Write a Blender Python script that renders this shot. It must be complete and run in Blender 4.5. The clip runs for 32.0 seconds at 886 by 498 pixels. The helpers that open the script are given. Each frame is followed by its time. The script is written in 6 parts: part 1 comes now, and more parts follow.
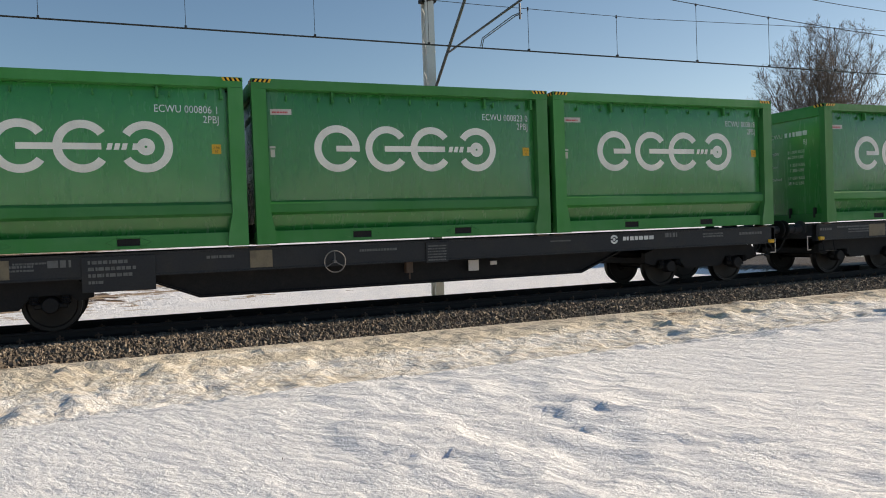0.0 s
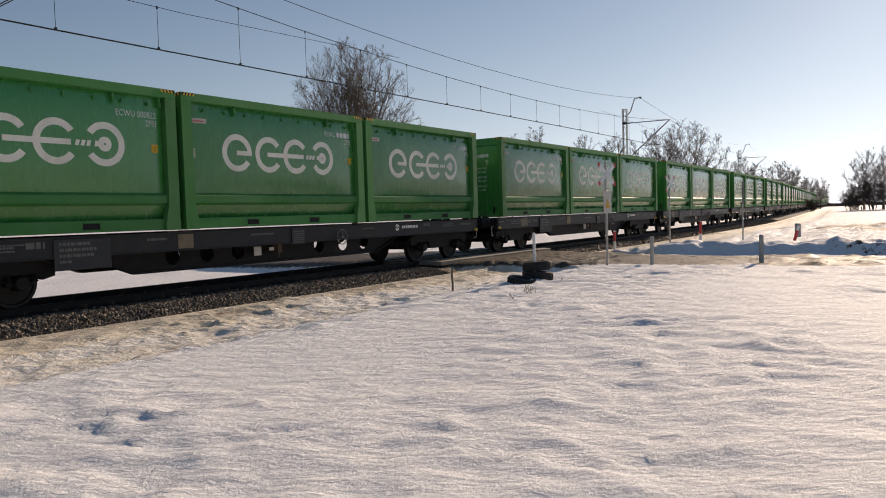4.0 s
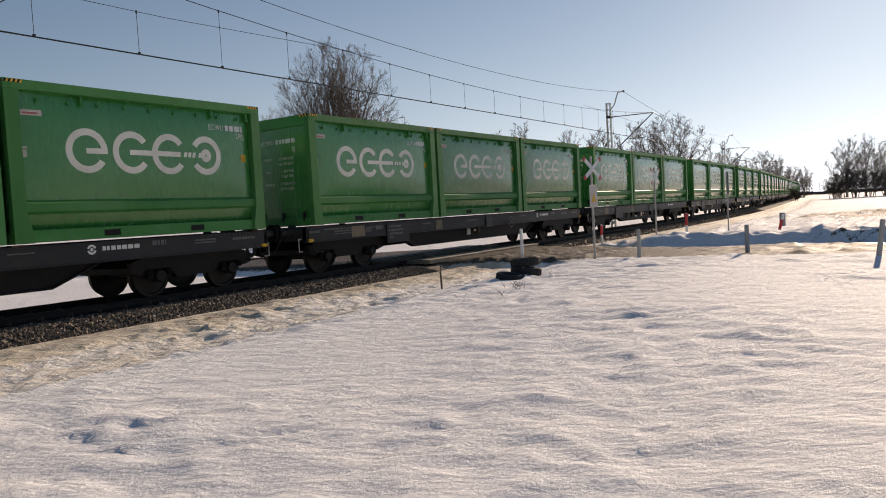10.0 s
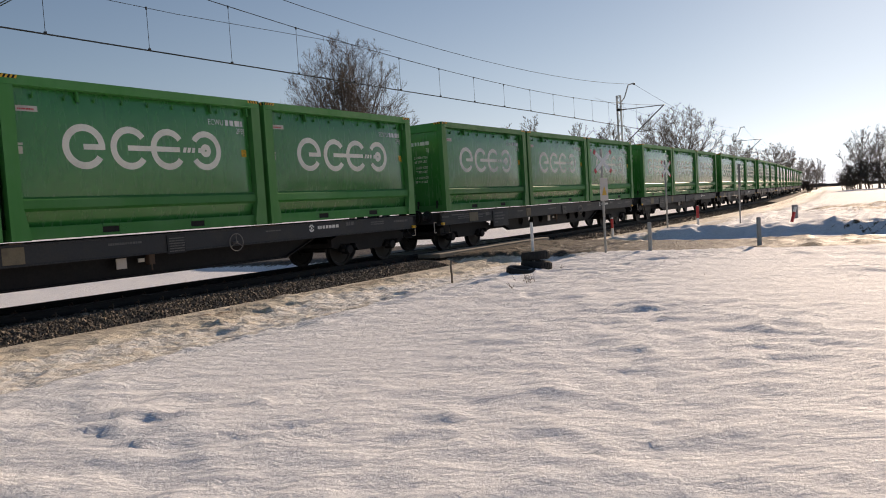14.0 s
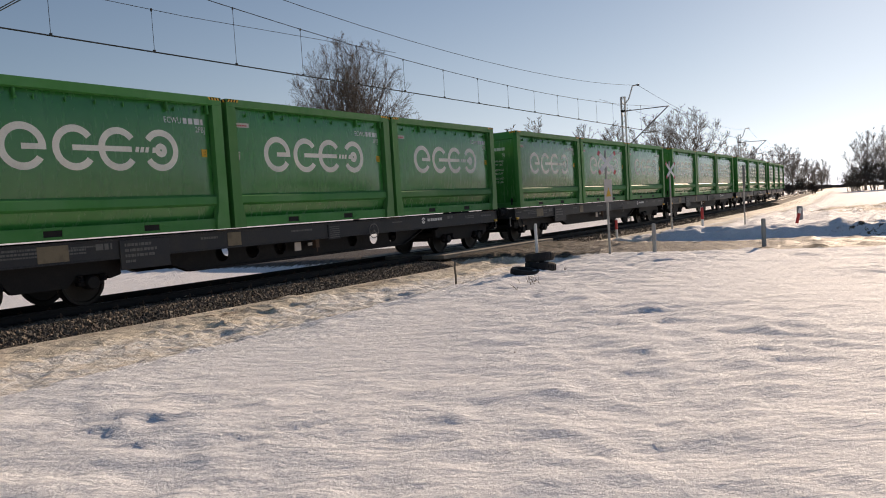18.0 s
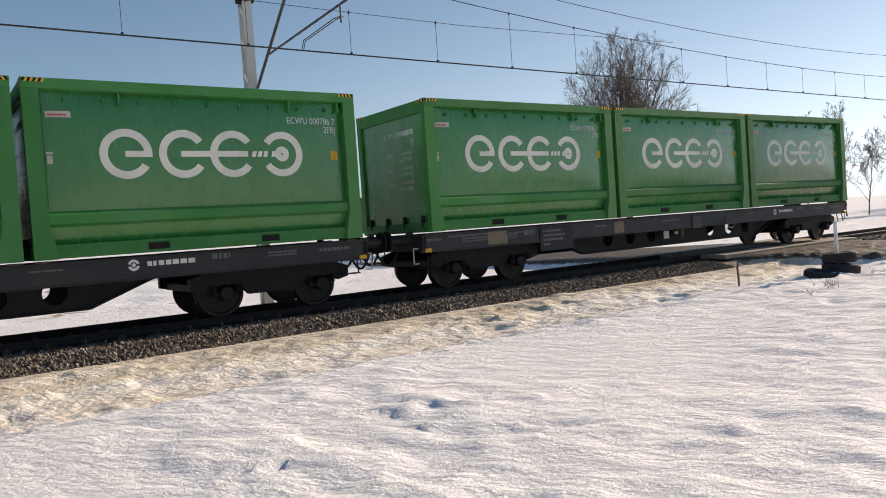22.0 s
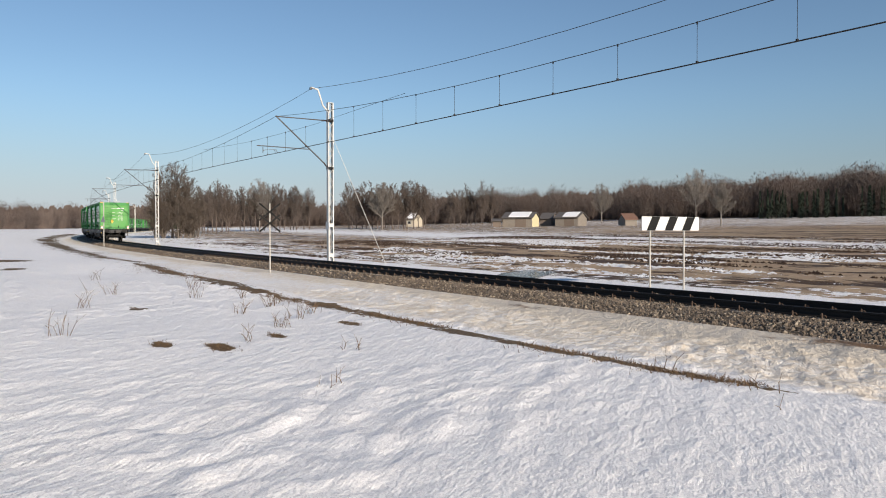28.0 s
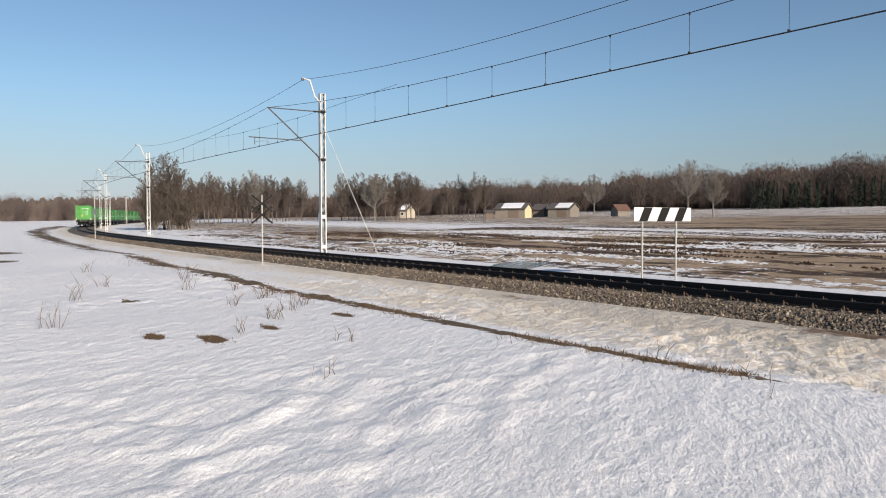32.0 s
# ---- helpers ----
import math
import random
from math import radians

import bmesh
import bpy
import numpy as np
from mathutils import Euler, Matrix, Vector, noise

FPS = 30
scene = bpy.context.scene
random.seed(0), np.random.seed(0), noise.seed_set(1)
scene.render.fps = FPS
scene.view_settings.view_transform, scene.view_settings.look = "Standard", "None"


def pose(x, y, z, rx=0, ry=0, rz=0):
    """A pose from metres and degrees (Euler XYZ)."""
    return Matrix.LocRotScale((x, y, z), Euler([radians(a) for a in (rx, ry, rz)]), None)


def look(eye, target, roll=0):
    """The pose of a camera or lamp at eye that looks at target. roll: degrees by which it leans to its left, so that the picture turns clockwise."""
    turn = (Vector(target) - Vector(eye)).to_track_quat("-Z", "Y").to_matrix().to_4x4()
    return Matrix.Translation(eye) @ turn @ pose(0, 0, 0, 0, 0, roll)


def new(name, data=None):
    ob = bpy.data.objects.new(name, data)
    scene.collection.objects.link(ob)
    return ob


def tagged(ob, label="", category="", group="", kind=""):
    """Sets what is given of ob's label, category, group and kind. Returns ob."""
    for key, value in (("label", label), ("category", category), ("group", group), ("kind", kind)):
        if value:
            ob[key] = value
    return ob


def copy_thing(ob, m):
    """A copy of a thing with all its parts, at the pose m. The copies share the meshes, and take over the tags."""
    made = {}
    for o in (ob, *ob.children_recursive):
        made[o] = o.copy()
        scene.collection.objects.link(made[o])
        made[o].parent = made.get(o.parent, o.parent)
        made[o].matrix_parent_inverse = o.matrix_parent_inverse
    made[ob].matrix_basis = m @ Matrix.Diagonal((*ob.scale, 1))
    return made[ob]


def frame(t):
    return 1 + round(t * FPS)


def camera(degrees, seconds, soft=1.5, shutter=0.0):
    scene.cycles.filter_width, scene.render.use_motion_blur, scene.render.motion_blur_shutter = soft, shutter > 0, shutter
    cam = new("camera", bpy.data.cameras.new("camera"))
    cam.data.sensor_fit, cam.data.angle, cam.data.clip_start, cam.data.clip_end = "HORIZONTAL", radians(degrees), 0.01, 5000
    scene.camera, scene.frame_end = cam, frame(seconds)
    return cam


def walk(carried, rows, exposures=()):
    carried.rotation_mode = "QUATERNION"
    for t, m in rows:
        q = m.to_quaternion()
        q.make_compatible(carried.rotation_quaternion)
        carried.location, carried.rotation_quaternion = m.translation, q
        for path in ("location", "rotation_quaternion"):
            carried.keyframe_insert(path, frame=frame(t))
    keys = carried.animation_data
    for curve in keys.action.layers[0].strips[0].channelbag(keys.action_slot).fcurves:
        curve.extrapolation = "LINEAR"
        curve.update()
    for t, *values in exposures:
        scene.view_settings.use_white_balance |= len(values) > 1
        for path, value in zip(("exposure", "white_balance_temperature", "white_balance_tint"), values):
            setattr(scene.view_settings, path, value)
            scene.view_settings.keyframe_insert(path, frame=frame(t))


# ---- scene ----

# ---- camera and its walk ----
cam = camera(61.2, 32.0, 1.0)
EYE_Z = 1.30


def aim(yaw, pitch, roll):
    return pose(0, 0, EYE_Z, 90 + pitch, 0, yaw) @ pose(0, 0, 0, 0, 0, roll)


walk(cam, [(t, aim(a, b, c)) for t, a, b, c in (
    (0, -22.53, -1.43, -2.13), (0.5, -28.91, -1.65, -1.97), (1, -35.13, -1.77, -2.08), (1.5, -39.88, -1.76, -1.98),
    (2, -43.63, -1.87, -1.87), (2.5, -48.30, -2.24, -1.61), (3, -52.23, -2.70, -1.55), (3.5, -54.89, -2.86, -1.57),
    (4, -56.21, -2.62, -1.77), (4.5, -57.01, -2.53, -1.80), (6.5, -57.18, -2.82, -2.69), (7, -57.33, -2.88, -2.69),
    (7.5, -57.34, -2.92, -2.78), (8, -57.28, -2.87, -2.91), (8.5, -57.23, -2.78, -3.01), (9, -57.17, -2.66, -3.05),
    (9.5, -57.19, -2.78, -3.19), (10, -57.13, -2.80, -3.26), (10.5, -57.02, -2.87, -3.28), (11, -56.99, -3.04, -3.31),
    (11.5, -56.97, -3.19, -3.34), (12, -56.85, -3.27, -3.42), (12.5, -56.70, -3.21, -3.42), (13, -56.59, -3.12, -3.40),
    (13.5, -56.45, -3.17, -3.47), (14, -56.32, -3.20, -3.59), (14.5, -56.27, -3.07, -3.69), (16.5, -56.16, -3.21, -4.01),
    (17, -56.19, -3.17, -3.78), (17.5, -56.12, -3.17, -3.60), (18, -56.02, -3.09, -3.56), (18.5, -56.01, -2.98, -3.67),
    (19, -55.93, -2.81, -3.84), (19.5, -55.86, -2.90, -3.86), (20, -55.48, -2.94, -3.77), (20.5, -54.28, -2.79, -3.65),
    (21, -47.67, -2.40, -3.88), (21.5, -43.06, -2.28, -4.24), (22, -35.46, -1.87, -3.99), (22.5, -20.38, -0.49, -4.73),
    (23, 2.43, 0.44, -4.53), (23.5, 22.65, 0.50, -3.54), (24, 40.64, -0.28, -2.57), (24.5, 52.77, -0.66, -1.15),
    (25, 56.87, -1.20, -0.60), (25.5, 56.17, -1.38, -0.65), (27.5, 55.71, -0.98, 0.02), (28, 55.55, -1.09, -0.04),
    (28.5, 55.38, -1.09, -0.11), (29, 55.42, -1.24, -0.11), (29.5, 55.50, -1.28, -0.15), (30, 55.53, -1.45, -0.19),
    (30.5, 55.45, -1.68, -0.23), (31, 55.26, -1.84, -0.23), (31.5, 55.03, -1.87, -0.18), (32, 55.00, -1.76, -0.17)
)], exposures=[(0, 0.26, 7000, 8), (1.5, 0.16, 7350, 13), (3.5, -0.21, 7400, 16), (20.5, -0.19, 7400, 16), (22, 0.3, 7150, 13), (22.5, 0.6, 6800, 10), (23, 0.8, 6400, 5), (23.5, 0.6, 6300, 6), (24, 0.03, 6300, 7), (25, -0.5, 6350, 8), (25.5, 0.0, 6400, 8), (27.5, 0.1, 6500, 9), (32, 0.12, 6500, 9)])

# ---- light ----
SUN_AZ, SUN_EL = 91.0, 20.0   # degrees clockwise from +y, and above the horizon
world = bpy.data.worlds.new("winter_sky")
scene.world = world
world.use_nodes = True
wn = world.node_tree.nodes
sky = wn.new("ShaderNodeTexSky")
sky.sky_type = 'NISHITA'
sky.sun_disc = False
sky.sun_elevation, sky.sun_rotation = radians(SUN_EL), radians(SUN_AZ)
sky.air_density, sky.dust_density, sky.ozone_density, sky.altitude = 1.0, 0.15, 3.0, 100
wn["Background"].inputs["Strength"].default_value = 0.10
wl = world.node_tree.links
# winter haze: towards the horizon the sky greys, most of all away from the sun
wco = wn.new("ShaderNodeTexCoord")
wsep = wn.new("ShaderNodeSeparateXYZ")
wl.new(wco.outputs["Generated"], wsep.inputs[0])


def span(value, a, b, lo, hi):
    r = wn.new("ShaderNodeMapRange")
    r.interpolation_type = 'SMOOTHSTEP'
    for key, v in (("From Min", a), ("From Max", b), ("To Min", lo), ("To Max", hi)):
        r.inputs[key].default_value = v
    wl.new(value, r.inputs["Value"])
    return r.outputs["Result"]


low = span(wsep.outputs["Z"], -0.02, 0.19, 1.0, 0.0)
away = span(wsep.outputs["X"], -0.8, 1.0, 0.92, 0.40)
depth = wn.new("ShaderNodeMath")
depth.operation = 'MULTIPLY'
wl.new(low, depth.inputs[0])
wl.new(away, depth.inputs[1])
grey = wn.new("ShaderNodeRGBToBW")
wl.new(sky.outputs["Color"], grey.inputs[0])
tone = wn.new("ShaderNodeMix")
tone.data_type, tone.blend_type = 'RGBA', 'MULTIPLY'
tone.inputs[0].default_value = 1.0
wl.new(grey.outputs[0], tone.inputs[6])
tone.inputs[7].default_value = (0.46, 0.50, 0.61, 1)
haze = wn.new("ShaderNodeMix")
haze.data_type = 'RGBA'
wl.new(depth.outputs[0], haze.inputs[0])
wl.new(sky.outputs["Color"], haze.inputs[6])
wl.new(tone.outputs[2], haze.inputs[7])
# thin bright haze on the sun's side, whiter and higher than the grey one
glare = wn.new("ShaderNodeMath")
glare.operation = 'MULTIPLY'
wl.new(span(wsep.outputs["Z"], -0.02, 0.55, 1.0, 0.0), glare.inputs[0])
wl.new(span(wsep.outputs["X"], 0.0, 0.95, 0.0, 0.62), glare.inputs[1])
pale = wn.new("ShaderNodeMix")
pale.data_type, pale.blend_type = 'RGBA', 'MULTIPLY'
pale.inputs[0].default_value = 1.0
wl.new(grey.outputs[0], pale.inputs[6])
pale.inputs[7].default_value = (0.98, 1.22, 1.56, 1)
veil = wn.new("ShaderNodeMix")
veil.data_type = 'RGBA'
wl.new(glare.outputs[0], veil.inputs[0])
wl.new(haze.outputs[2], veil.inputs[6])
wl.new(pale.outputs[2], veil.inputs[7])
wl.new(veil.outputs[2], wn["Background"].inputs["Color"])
sun = new("sun", bpy.data.lights.new("sun", 'SUN'))
sun.data.energy, sun.data.angle, sun.data.color = 5.6, radians(0.6), (1.0, 0.85, 0.69)
to_sun = Vector((math.sin(radians(SUN_AZ)) * math.cos(radians(SUN_EL)),
                 math.cos(radians(SUN_AZ)) * math.cos(radians(SUN_EL)), math.sin(radians(SUN_EL))))
sun.matrix_world = look(to_sun * 60, (0, 0, 0))

# ---- materials ----


def shader(name):
    m = bpy.data.materials.new(name)
    m.use_nodes = True
    return m, m.node_tree.nodes, m.node_tree.links, m.node_tree.nodes["Principled BSDF"]


def noise_node(n, l, coord, scale, detail=4.0, rough=0.55, stretch=None):
    t = n.new("ShaderNodeTexNoise")
    t.inputs["Scale"].default_value = scale
    t.inputs["Detail"].default_value = detail
    t.inputs["Roughness"].default_value = rough
    if stretch:
        mp = n.new("ShaderNodeMapping")
        mp.inputs["Scale"].default_value = stretch
        l.new(coord, mp.inputs["Vector"])
        coord = mp.outputs["Vector"]
    l.new(coord, t.inputs["Vector"])
    return t.outputs["Fac"]


def ramp(n, l, fac, a, b, lo=0.0, hi=1.0):
    r = n.new("ShaderNodeMapRange")
    r.interpolation_type = 'SMOOTHSTEP'
    r.inputs["From Min"].default_value, r.inputs["From Max"].default_value = a, b
    r.inputs["To Min"].default_value, r.inputs["To Max"].default_value = lo, hi
    l.new(fac, r.inputs["Value"])
    return r.outputs["Result"]


def mix(n, l, fac, a, b):
    m = n.new("ShaderNodeMix")
    m.data_type = 'RGBA'
    for sock, v in ((m.inputs[0], fac), (m.inputs[6], a), (m.inputs[7], b)):
        if isinstance(v, tuple):
            sock.default_value = (*v, 1)
        elif isinstance(v, (int, float)):
            sock.default_value = v
        else:
            l.new(v, sock)
    return m.outputs[2]


def calc(n, l, op, a, b=0.0):
    m = n.new("ShaderNodeMath")
    m.operation = op
    for sock, v in zip(m.inputs, (a, b)):
        if isinstance(v, (int, float)):
            sock.default_value = v
        else:
            l.new(v, sock)
    return m.outputs[0]


def bump(n, l, b, height, strength, distance):
    k = n.new("ShaderNodeBump")
    k.inputs["Strength"].default_value, k.inputs["Distance"].default_value = strength, distance
    l.new(height, k.inputs["Height"])
    l.new(k.outputs["Normal"], b.inputs["Normal"])


def paint(name, colour, dirt=(0.12, 0.10, 0.07), amount=0.35, rough=0.45, metal=0.0, scale=3.0, fine=40.0, relief=0.2, depth=0.004, each=0.0, coords="Object", gloss=0.5):
    """A worn surface: broad stains, fine grain and a little relief; each: how much it varies from thing to thing."""
    m, n, l, b = shader(name)
    co = n.new("ShaderNodeTexCoord").outputs[coords]
    broad, grain = noise_node(n, l, co, scale, 5), noise_node(n, l, co, fine, 3)
    col = mix(n, l, ramp(n, l, broad, 0.45, 0.8, 0, amount), colour, dirt)
    col = mix(n, l, ramp(n, l, grain, 0.3, 0.75, 0, 0.25), col, tuple(c * 0.6 for c in colour))
    if each:
        info = n.new("ShaderNodeObjectInfo").outputs["Random"]
        hsv = n.new("ShaderNodeHueSaturation")
        l.new(col, hsv.inputs["Color"])
        l.new(ramp(n, l, info, 0, 1, 1 - each, 1 + each), hsv.inputs["Value"])
        col = hsv.outputs["Color"]
    l.new(col, b.inputs["Base Color"])
    l.new(ramp(n, l, grain, 0.2, 0.8, rough - 0.08, rough + 0.12), b.inputs["Roughness"])
    b.inputs["Metallic"].default_value = metal
    b.inputs["Specular IOR Level"].default_value = gloss
    bump(n, l, b, grain, relief, depth)
    return m


def green_paint(name, colour, faded, low=0.18, high=0.34, gloss=0.8):
    m, n, l, b = shader(name)
    co = n.new("ShaderNodeTexCoord").outputs["Object"]
    info = n.new("ShaderNodeObjectInfo").outputs["Random"]
    wide = noise_node(n, l, co, 1.1, 3)
    streak = noise_node(n, l, co, 6.0, 4, stretch=(1.6, 1.6, 0.22))
    grain = noise_node(n, l, co, 60.0, 2)
    col = mix(n, l, ramp(n, l, wide, 0.35, 0.7), colour, faded)
    col = mix(n, l, ramp(n, l, streak, 0.58, 0.85, 0, 0.16), col, (0.03, 0.10, 0.04))
    dust = noise_node(n, l, co, 0.55, 5, 0.6)
    col = mix(n, l, ramp(n, l, dust, 0.4, 0.8, 0.0, 0.10), col, (0.14, 0.19, 0.12))
    hsv = n.new("ShaderNodeHueSaturation")
    l.new(col, hsv.inputs["Color"])
    l.new(ramp(n, l, info, 0, 1, 0.86, 1.1), hsv.inputs["Value"])
    l.new(hsv.outputs["Color"], b.inputs["Base Color"])
    l.new(ramp(n, l, streak, 0.3, 0.8, low, high), b.inputs["Roughness"])
    b.inputs["Specular IOR Level"].default_value = gloss
    b.inputs["Coat Weight"].default_value, b.inputs["Coat Roughness"].default_value = gloss * 0.35 if gloss > 0.5 else 0.0, 0.14
    add = calc(n, l, 'ADD', calc(n, l, 'MULTIPLY', wide, 6.0), grain)
    bump(n, l, b, add, 0.22, 0.010)
    return m


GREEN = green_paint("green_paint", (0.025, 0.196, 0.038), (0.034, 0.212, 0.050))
# the same green, brighter and yellower: sunlight put into the colour of +x ends
GREEN_SUN_END = green_paint("sunlit_green_end_paint", (0.046, 0.272, 0.030), (0.060, 0.295, 0.044), 0.3, 0.5, 0.5)
GREEN_RAIL = green_paint("green_frame_paint", (0.034, 0.20, 0.043), (0.050, 0.222, 0.063), 0.5, 0.75, 0.35)
LOGO = paint("faded_white_vinyl", (0.82, 0.80, 0.70), (0.4, 0.34, 0.26), 0.3, 0.5)
GREY_MARK = paint("worn_grey_lettering", (0.13, 0.13, 0.125), (0.06, 0.06, 0.055), 0.7, 0.6, 0, 9)
HANDWHEEL = paint("worn_handwheel_paint", (0.17, 0.16, 0.15), (0.08, 0.07, 0.055), 0.5, 0.5)
WHITE_MARK = paint("white_lettering", (0.74, 0.74, 0.71), (0.35, 0.25, 0.24), 0.4, 0.6)
YELLOW = paint("yellow_sticker", (0.75, 0.42, 0.02), (0.3, 0.2, 0.05), 0.2, 0.45)
BLACK_STICKER = paint("black_sticker", (0.008, 0.008, 0.008), (0.015, 0.015, 0.013), 0.3, 0.6, gloss=0.2)
LABEL = paint("pale_label", (0.62, 0.56, 0.50), (0.3, 0.2, 0.15), 0.3, 0.5)
STEEL_DARK = paint("grimy_black_steel", (0.012, 0.012, 0.013), (0.030, 0.026, 0.022), 0.5, 0.6, 0.0, 2.5, 30, 0.4, gloss=0.2)
SILL = paint("grimy_grey_black_paint", (0.034, 0.036, 0.040), (0.060, 0.053, 0.042), 0.5, 0.5, 0.0, 2.0, 30, 0.3, each=0.25, gloss=0.25)
RUST = paint("brown_rust", (0.10, 0.065, 0.045), (0.04, 0.03, 0.025), 0.5, 0.8)
WHEEL = paint("oily_wheel_steel", (0.018, 0.017, 0.016), (0.04, 0.033, 0.026), 0.5, 0.5, 0.5, 4)
TREAD = paint("polished_tread", (0.28, 0.27, 0.26), (0.1, 0.09, 0.08), 0.3, 0.35, 0.9, 8)
RAIL = paint("black_oiled_rail", (0.014, 0.013, 0.013), (0.030, 0.024, 0.020), 0.4, 0.6, 0.0, 6, 60, coords="Generated", gloss=0.25)
SLEEPER = paint("grey_concrete_sleeper", (0.26, 0.23, 0.19), (0.10, 0.08, 0.06), 0.6, 0.85, 0, 4, 50, 0.5, each=0.2)
MASTPAINT = paint("pale_grey_mast_paint", (0.62, 0.62, 0.60), (0.30, 0.26, 0.20), 0.35, 0.55, 0, 3, 40)
TUBE = paint("galvanised_tube", (0.12, 0.12, 0.125), (0.07, 0.065, 0.06), 0.4, 0.5, 0.4, 5, 60)
INSULATOR = paint("brown_porcelain", (0.05, 0.03, 0.025), (0.1, 0.08, 0.06), 0.2, 0.25)
WIRE = paint("dark_copper_wire", (0.030, 0.028, 0.028), (0.05, 0.045, 0.04), 0.3, 0.5, 0.3)
POST = paint("weathered_post", (0.42, 0.41, 0.38), (0.16, 0.14, 0.11), 0.5, 0.7)
WHITE = paint("white_enamel", (0.78, 0.78, 0.76), (0.35, 0.33, 0.3), 0.3, 0.45)
RED = paint("red_enamel", (0.52, 0.04, 0.04), (0.2, 0.05, 0.04), 0.3, 0.45)
SIGN_BACK = paint("dull_sign_metal", (0.34, 0.34, 0.35), (0.18, 0.17, 0.16), 0.4, 0.45, 0.5)
RUBBER = paint("old_rubber", (0.018, 0.018, 0.019), (0.07, 0.065, 0.06), 0.5, 0.8)
BARK = paint("grey_brown_bark", (0.17, 0.145, 0.12), (0.05, 0.042, 0.035), 0.5, 0.9, 0, 2, 20, 0.6, 0.02)
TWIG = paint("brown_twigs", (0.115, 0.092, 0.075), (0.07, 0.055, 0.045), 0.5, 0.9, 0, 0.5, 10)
TAN_PLATE = paint("faded_tan_stencil", (0.20, 0.16, 0.10), (0.06, 0.05, 0.04), 0.5, 0.6, 0, 5)
# twigs paled to grey: the haze towards the sun is painted into them
HAZE_TWIG = paint("haze_grey_twigs", (0.34, 0.31, 0.28), (0.24, 0.21, 0.19), 0.5, 0.9, 0, 0.5, 10)
ALDER = paint("dark_alder_bark", (0.125, 0.100, 0.086), (0.08, 0.062, 0.053), 0.5, 0.9, 0, 0.5, 10)
BIRCH = paint("pale_birch_bark", (0.21, 0.19, 0.17), (0.12, 0.105, 0.095), 0.5, 0.8)
DRY_GRASS = paint("dry_grass", (0.125, 0.080, 0.044), (0.055, 0.034, 0.02), 0.6, 0.9, 0, 2, 20)
CONIFER = paint("dark_conifer", (0.013, 0.024, 0.013), (0.03, 0.03, 0.02), 0.4, 0.9, 0, 0.3, 4)
RENDER_WALL = paint("pale_house_plaster", (0.50, 0.45, 0.36), (0.35, 0.3, 0.24), 0.3, 0.8)
ROOF = paint("grey_sheet_roof", (0.10, 0.092, 0.088), (0.16, 0.14, 0.12), 0.6, 0.7)
# cream of the barn's gable, with its sunlit brightness put into the colour
CREAM = paint("sunlit_cream_gable", (0.66, 0.58, 0.36), (0.42, 0.36, 0.24), 0.3, 0.8)
GREY_BOARD = paint("weathered_grey_boards", (0.23, 0.205, 0.175), (0.12, 0.10, 0.085), 0.5, 0.85, 0, 1.2, 14)
ROOF_RED = paint("brown_tiled_roof", (0.17, 0.09, 0.06), (0.3, 0.27, 0.25), 0.4, 0.7)
DARK_OPENING = paint("dark_window_glass", (0.02, 0.022, 0.026), (0.05, 0.05, 0.05), 0.2, 0.15)
CLOD = paint("dark_ploughed_soil", (0.060, 0.036, 0.022), (0.030, 0.019, 0.012), 0.6, 0.9, 0, 0.6, 12)
OLD_SNOW = paint("old_field_snow", (0.84, 0.86, 0.89), (0.55, 0.48, 0.40), 0.35, 0.8, 0, 0.8, 14, gloss=0.25)
WATER = paint("meltwater", (0.045, 0.055, 0.065), (0.06, 0.06, 0.06), 0.2, 0.10, 0.0, 1.5, 6, 0.03, 0.002)
BRICKISH = paint("brown_barn_wall", (0.17, 0.135, 0.11), (0.10, 0.08, 0.07), 0.5, 0.85)


def forest_material():
    m, n, l, b = shader("winter_wood")
    co = n.new("ShaderNodeTexCoord").outputs["Object"]
    isl = n.new("ShaderNodeNewGeometry").outputs["Random Per Island"]
    broad = noise_node(n, l, co, 0.02, 3)
    each = noise_node(n, l, co, 0.13, 2)
    col = mix(n, l, isl, (0.082, 0.062, 0.054), (0.128, 0.096, 0.082))
    col = mix(n, l, ramp(n, l, each, 0.42, 0.62, 0, 0.65), col, (0.130, 0.108, 0.097))
    col = mix(n, l, ramp(n, l, broad, 0.5, 0.7, 0, 0.7), col, (0.088, 0.076, 0.072))
    l.new(col, b.inputs["Base Color"])
    b.inputs["Roughness"].default_value = 0.95
    return m


WOOD = forest_material()


def stone_material():
    m, n, l, b = shader("ballast_stone")
    isl = n.new("ShaderNodeNewGeometry").outputs["Random Per Island"]
    co = n.new("ShaderNodeTexCoord").outputs["Object"]
    r = n.new("ShaderNodeValToRGB")
    l.new(isl, r.inputs["Fac"])
    e = r.color_ramp.elements
    e[0].position, e[0].color = 0.0, (0.06, 0.05, 0.042, 1)
    e[1].position, e[1].color = 1.0, (0.42, 0.36, 0.28, 1)
    for p, c in ((0.35, (0.145, 0.112, 0.082)), (0.6, (0.105, 0.09, 0.078)), (0.85, (0.22, 0.172, 0.122))):
        k = e.new(p)
        k.color = (*c, 1)
    grain = noise_node(n, l, co, 45, 3)
    l.new(mix(n, l, ramp(n, l, grain, 0.4, 0.7, 0, 0.5), r.outputs["Color"], (0.05, 0.042, 0.035)), b.inputs["Base Color"])
    b.inputs["Roughness"].default_value = 0.85
    bump(n, l, b, grain, 0.5, 0.01)
    return m


STONE = stone_material()


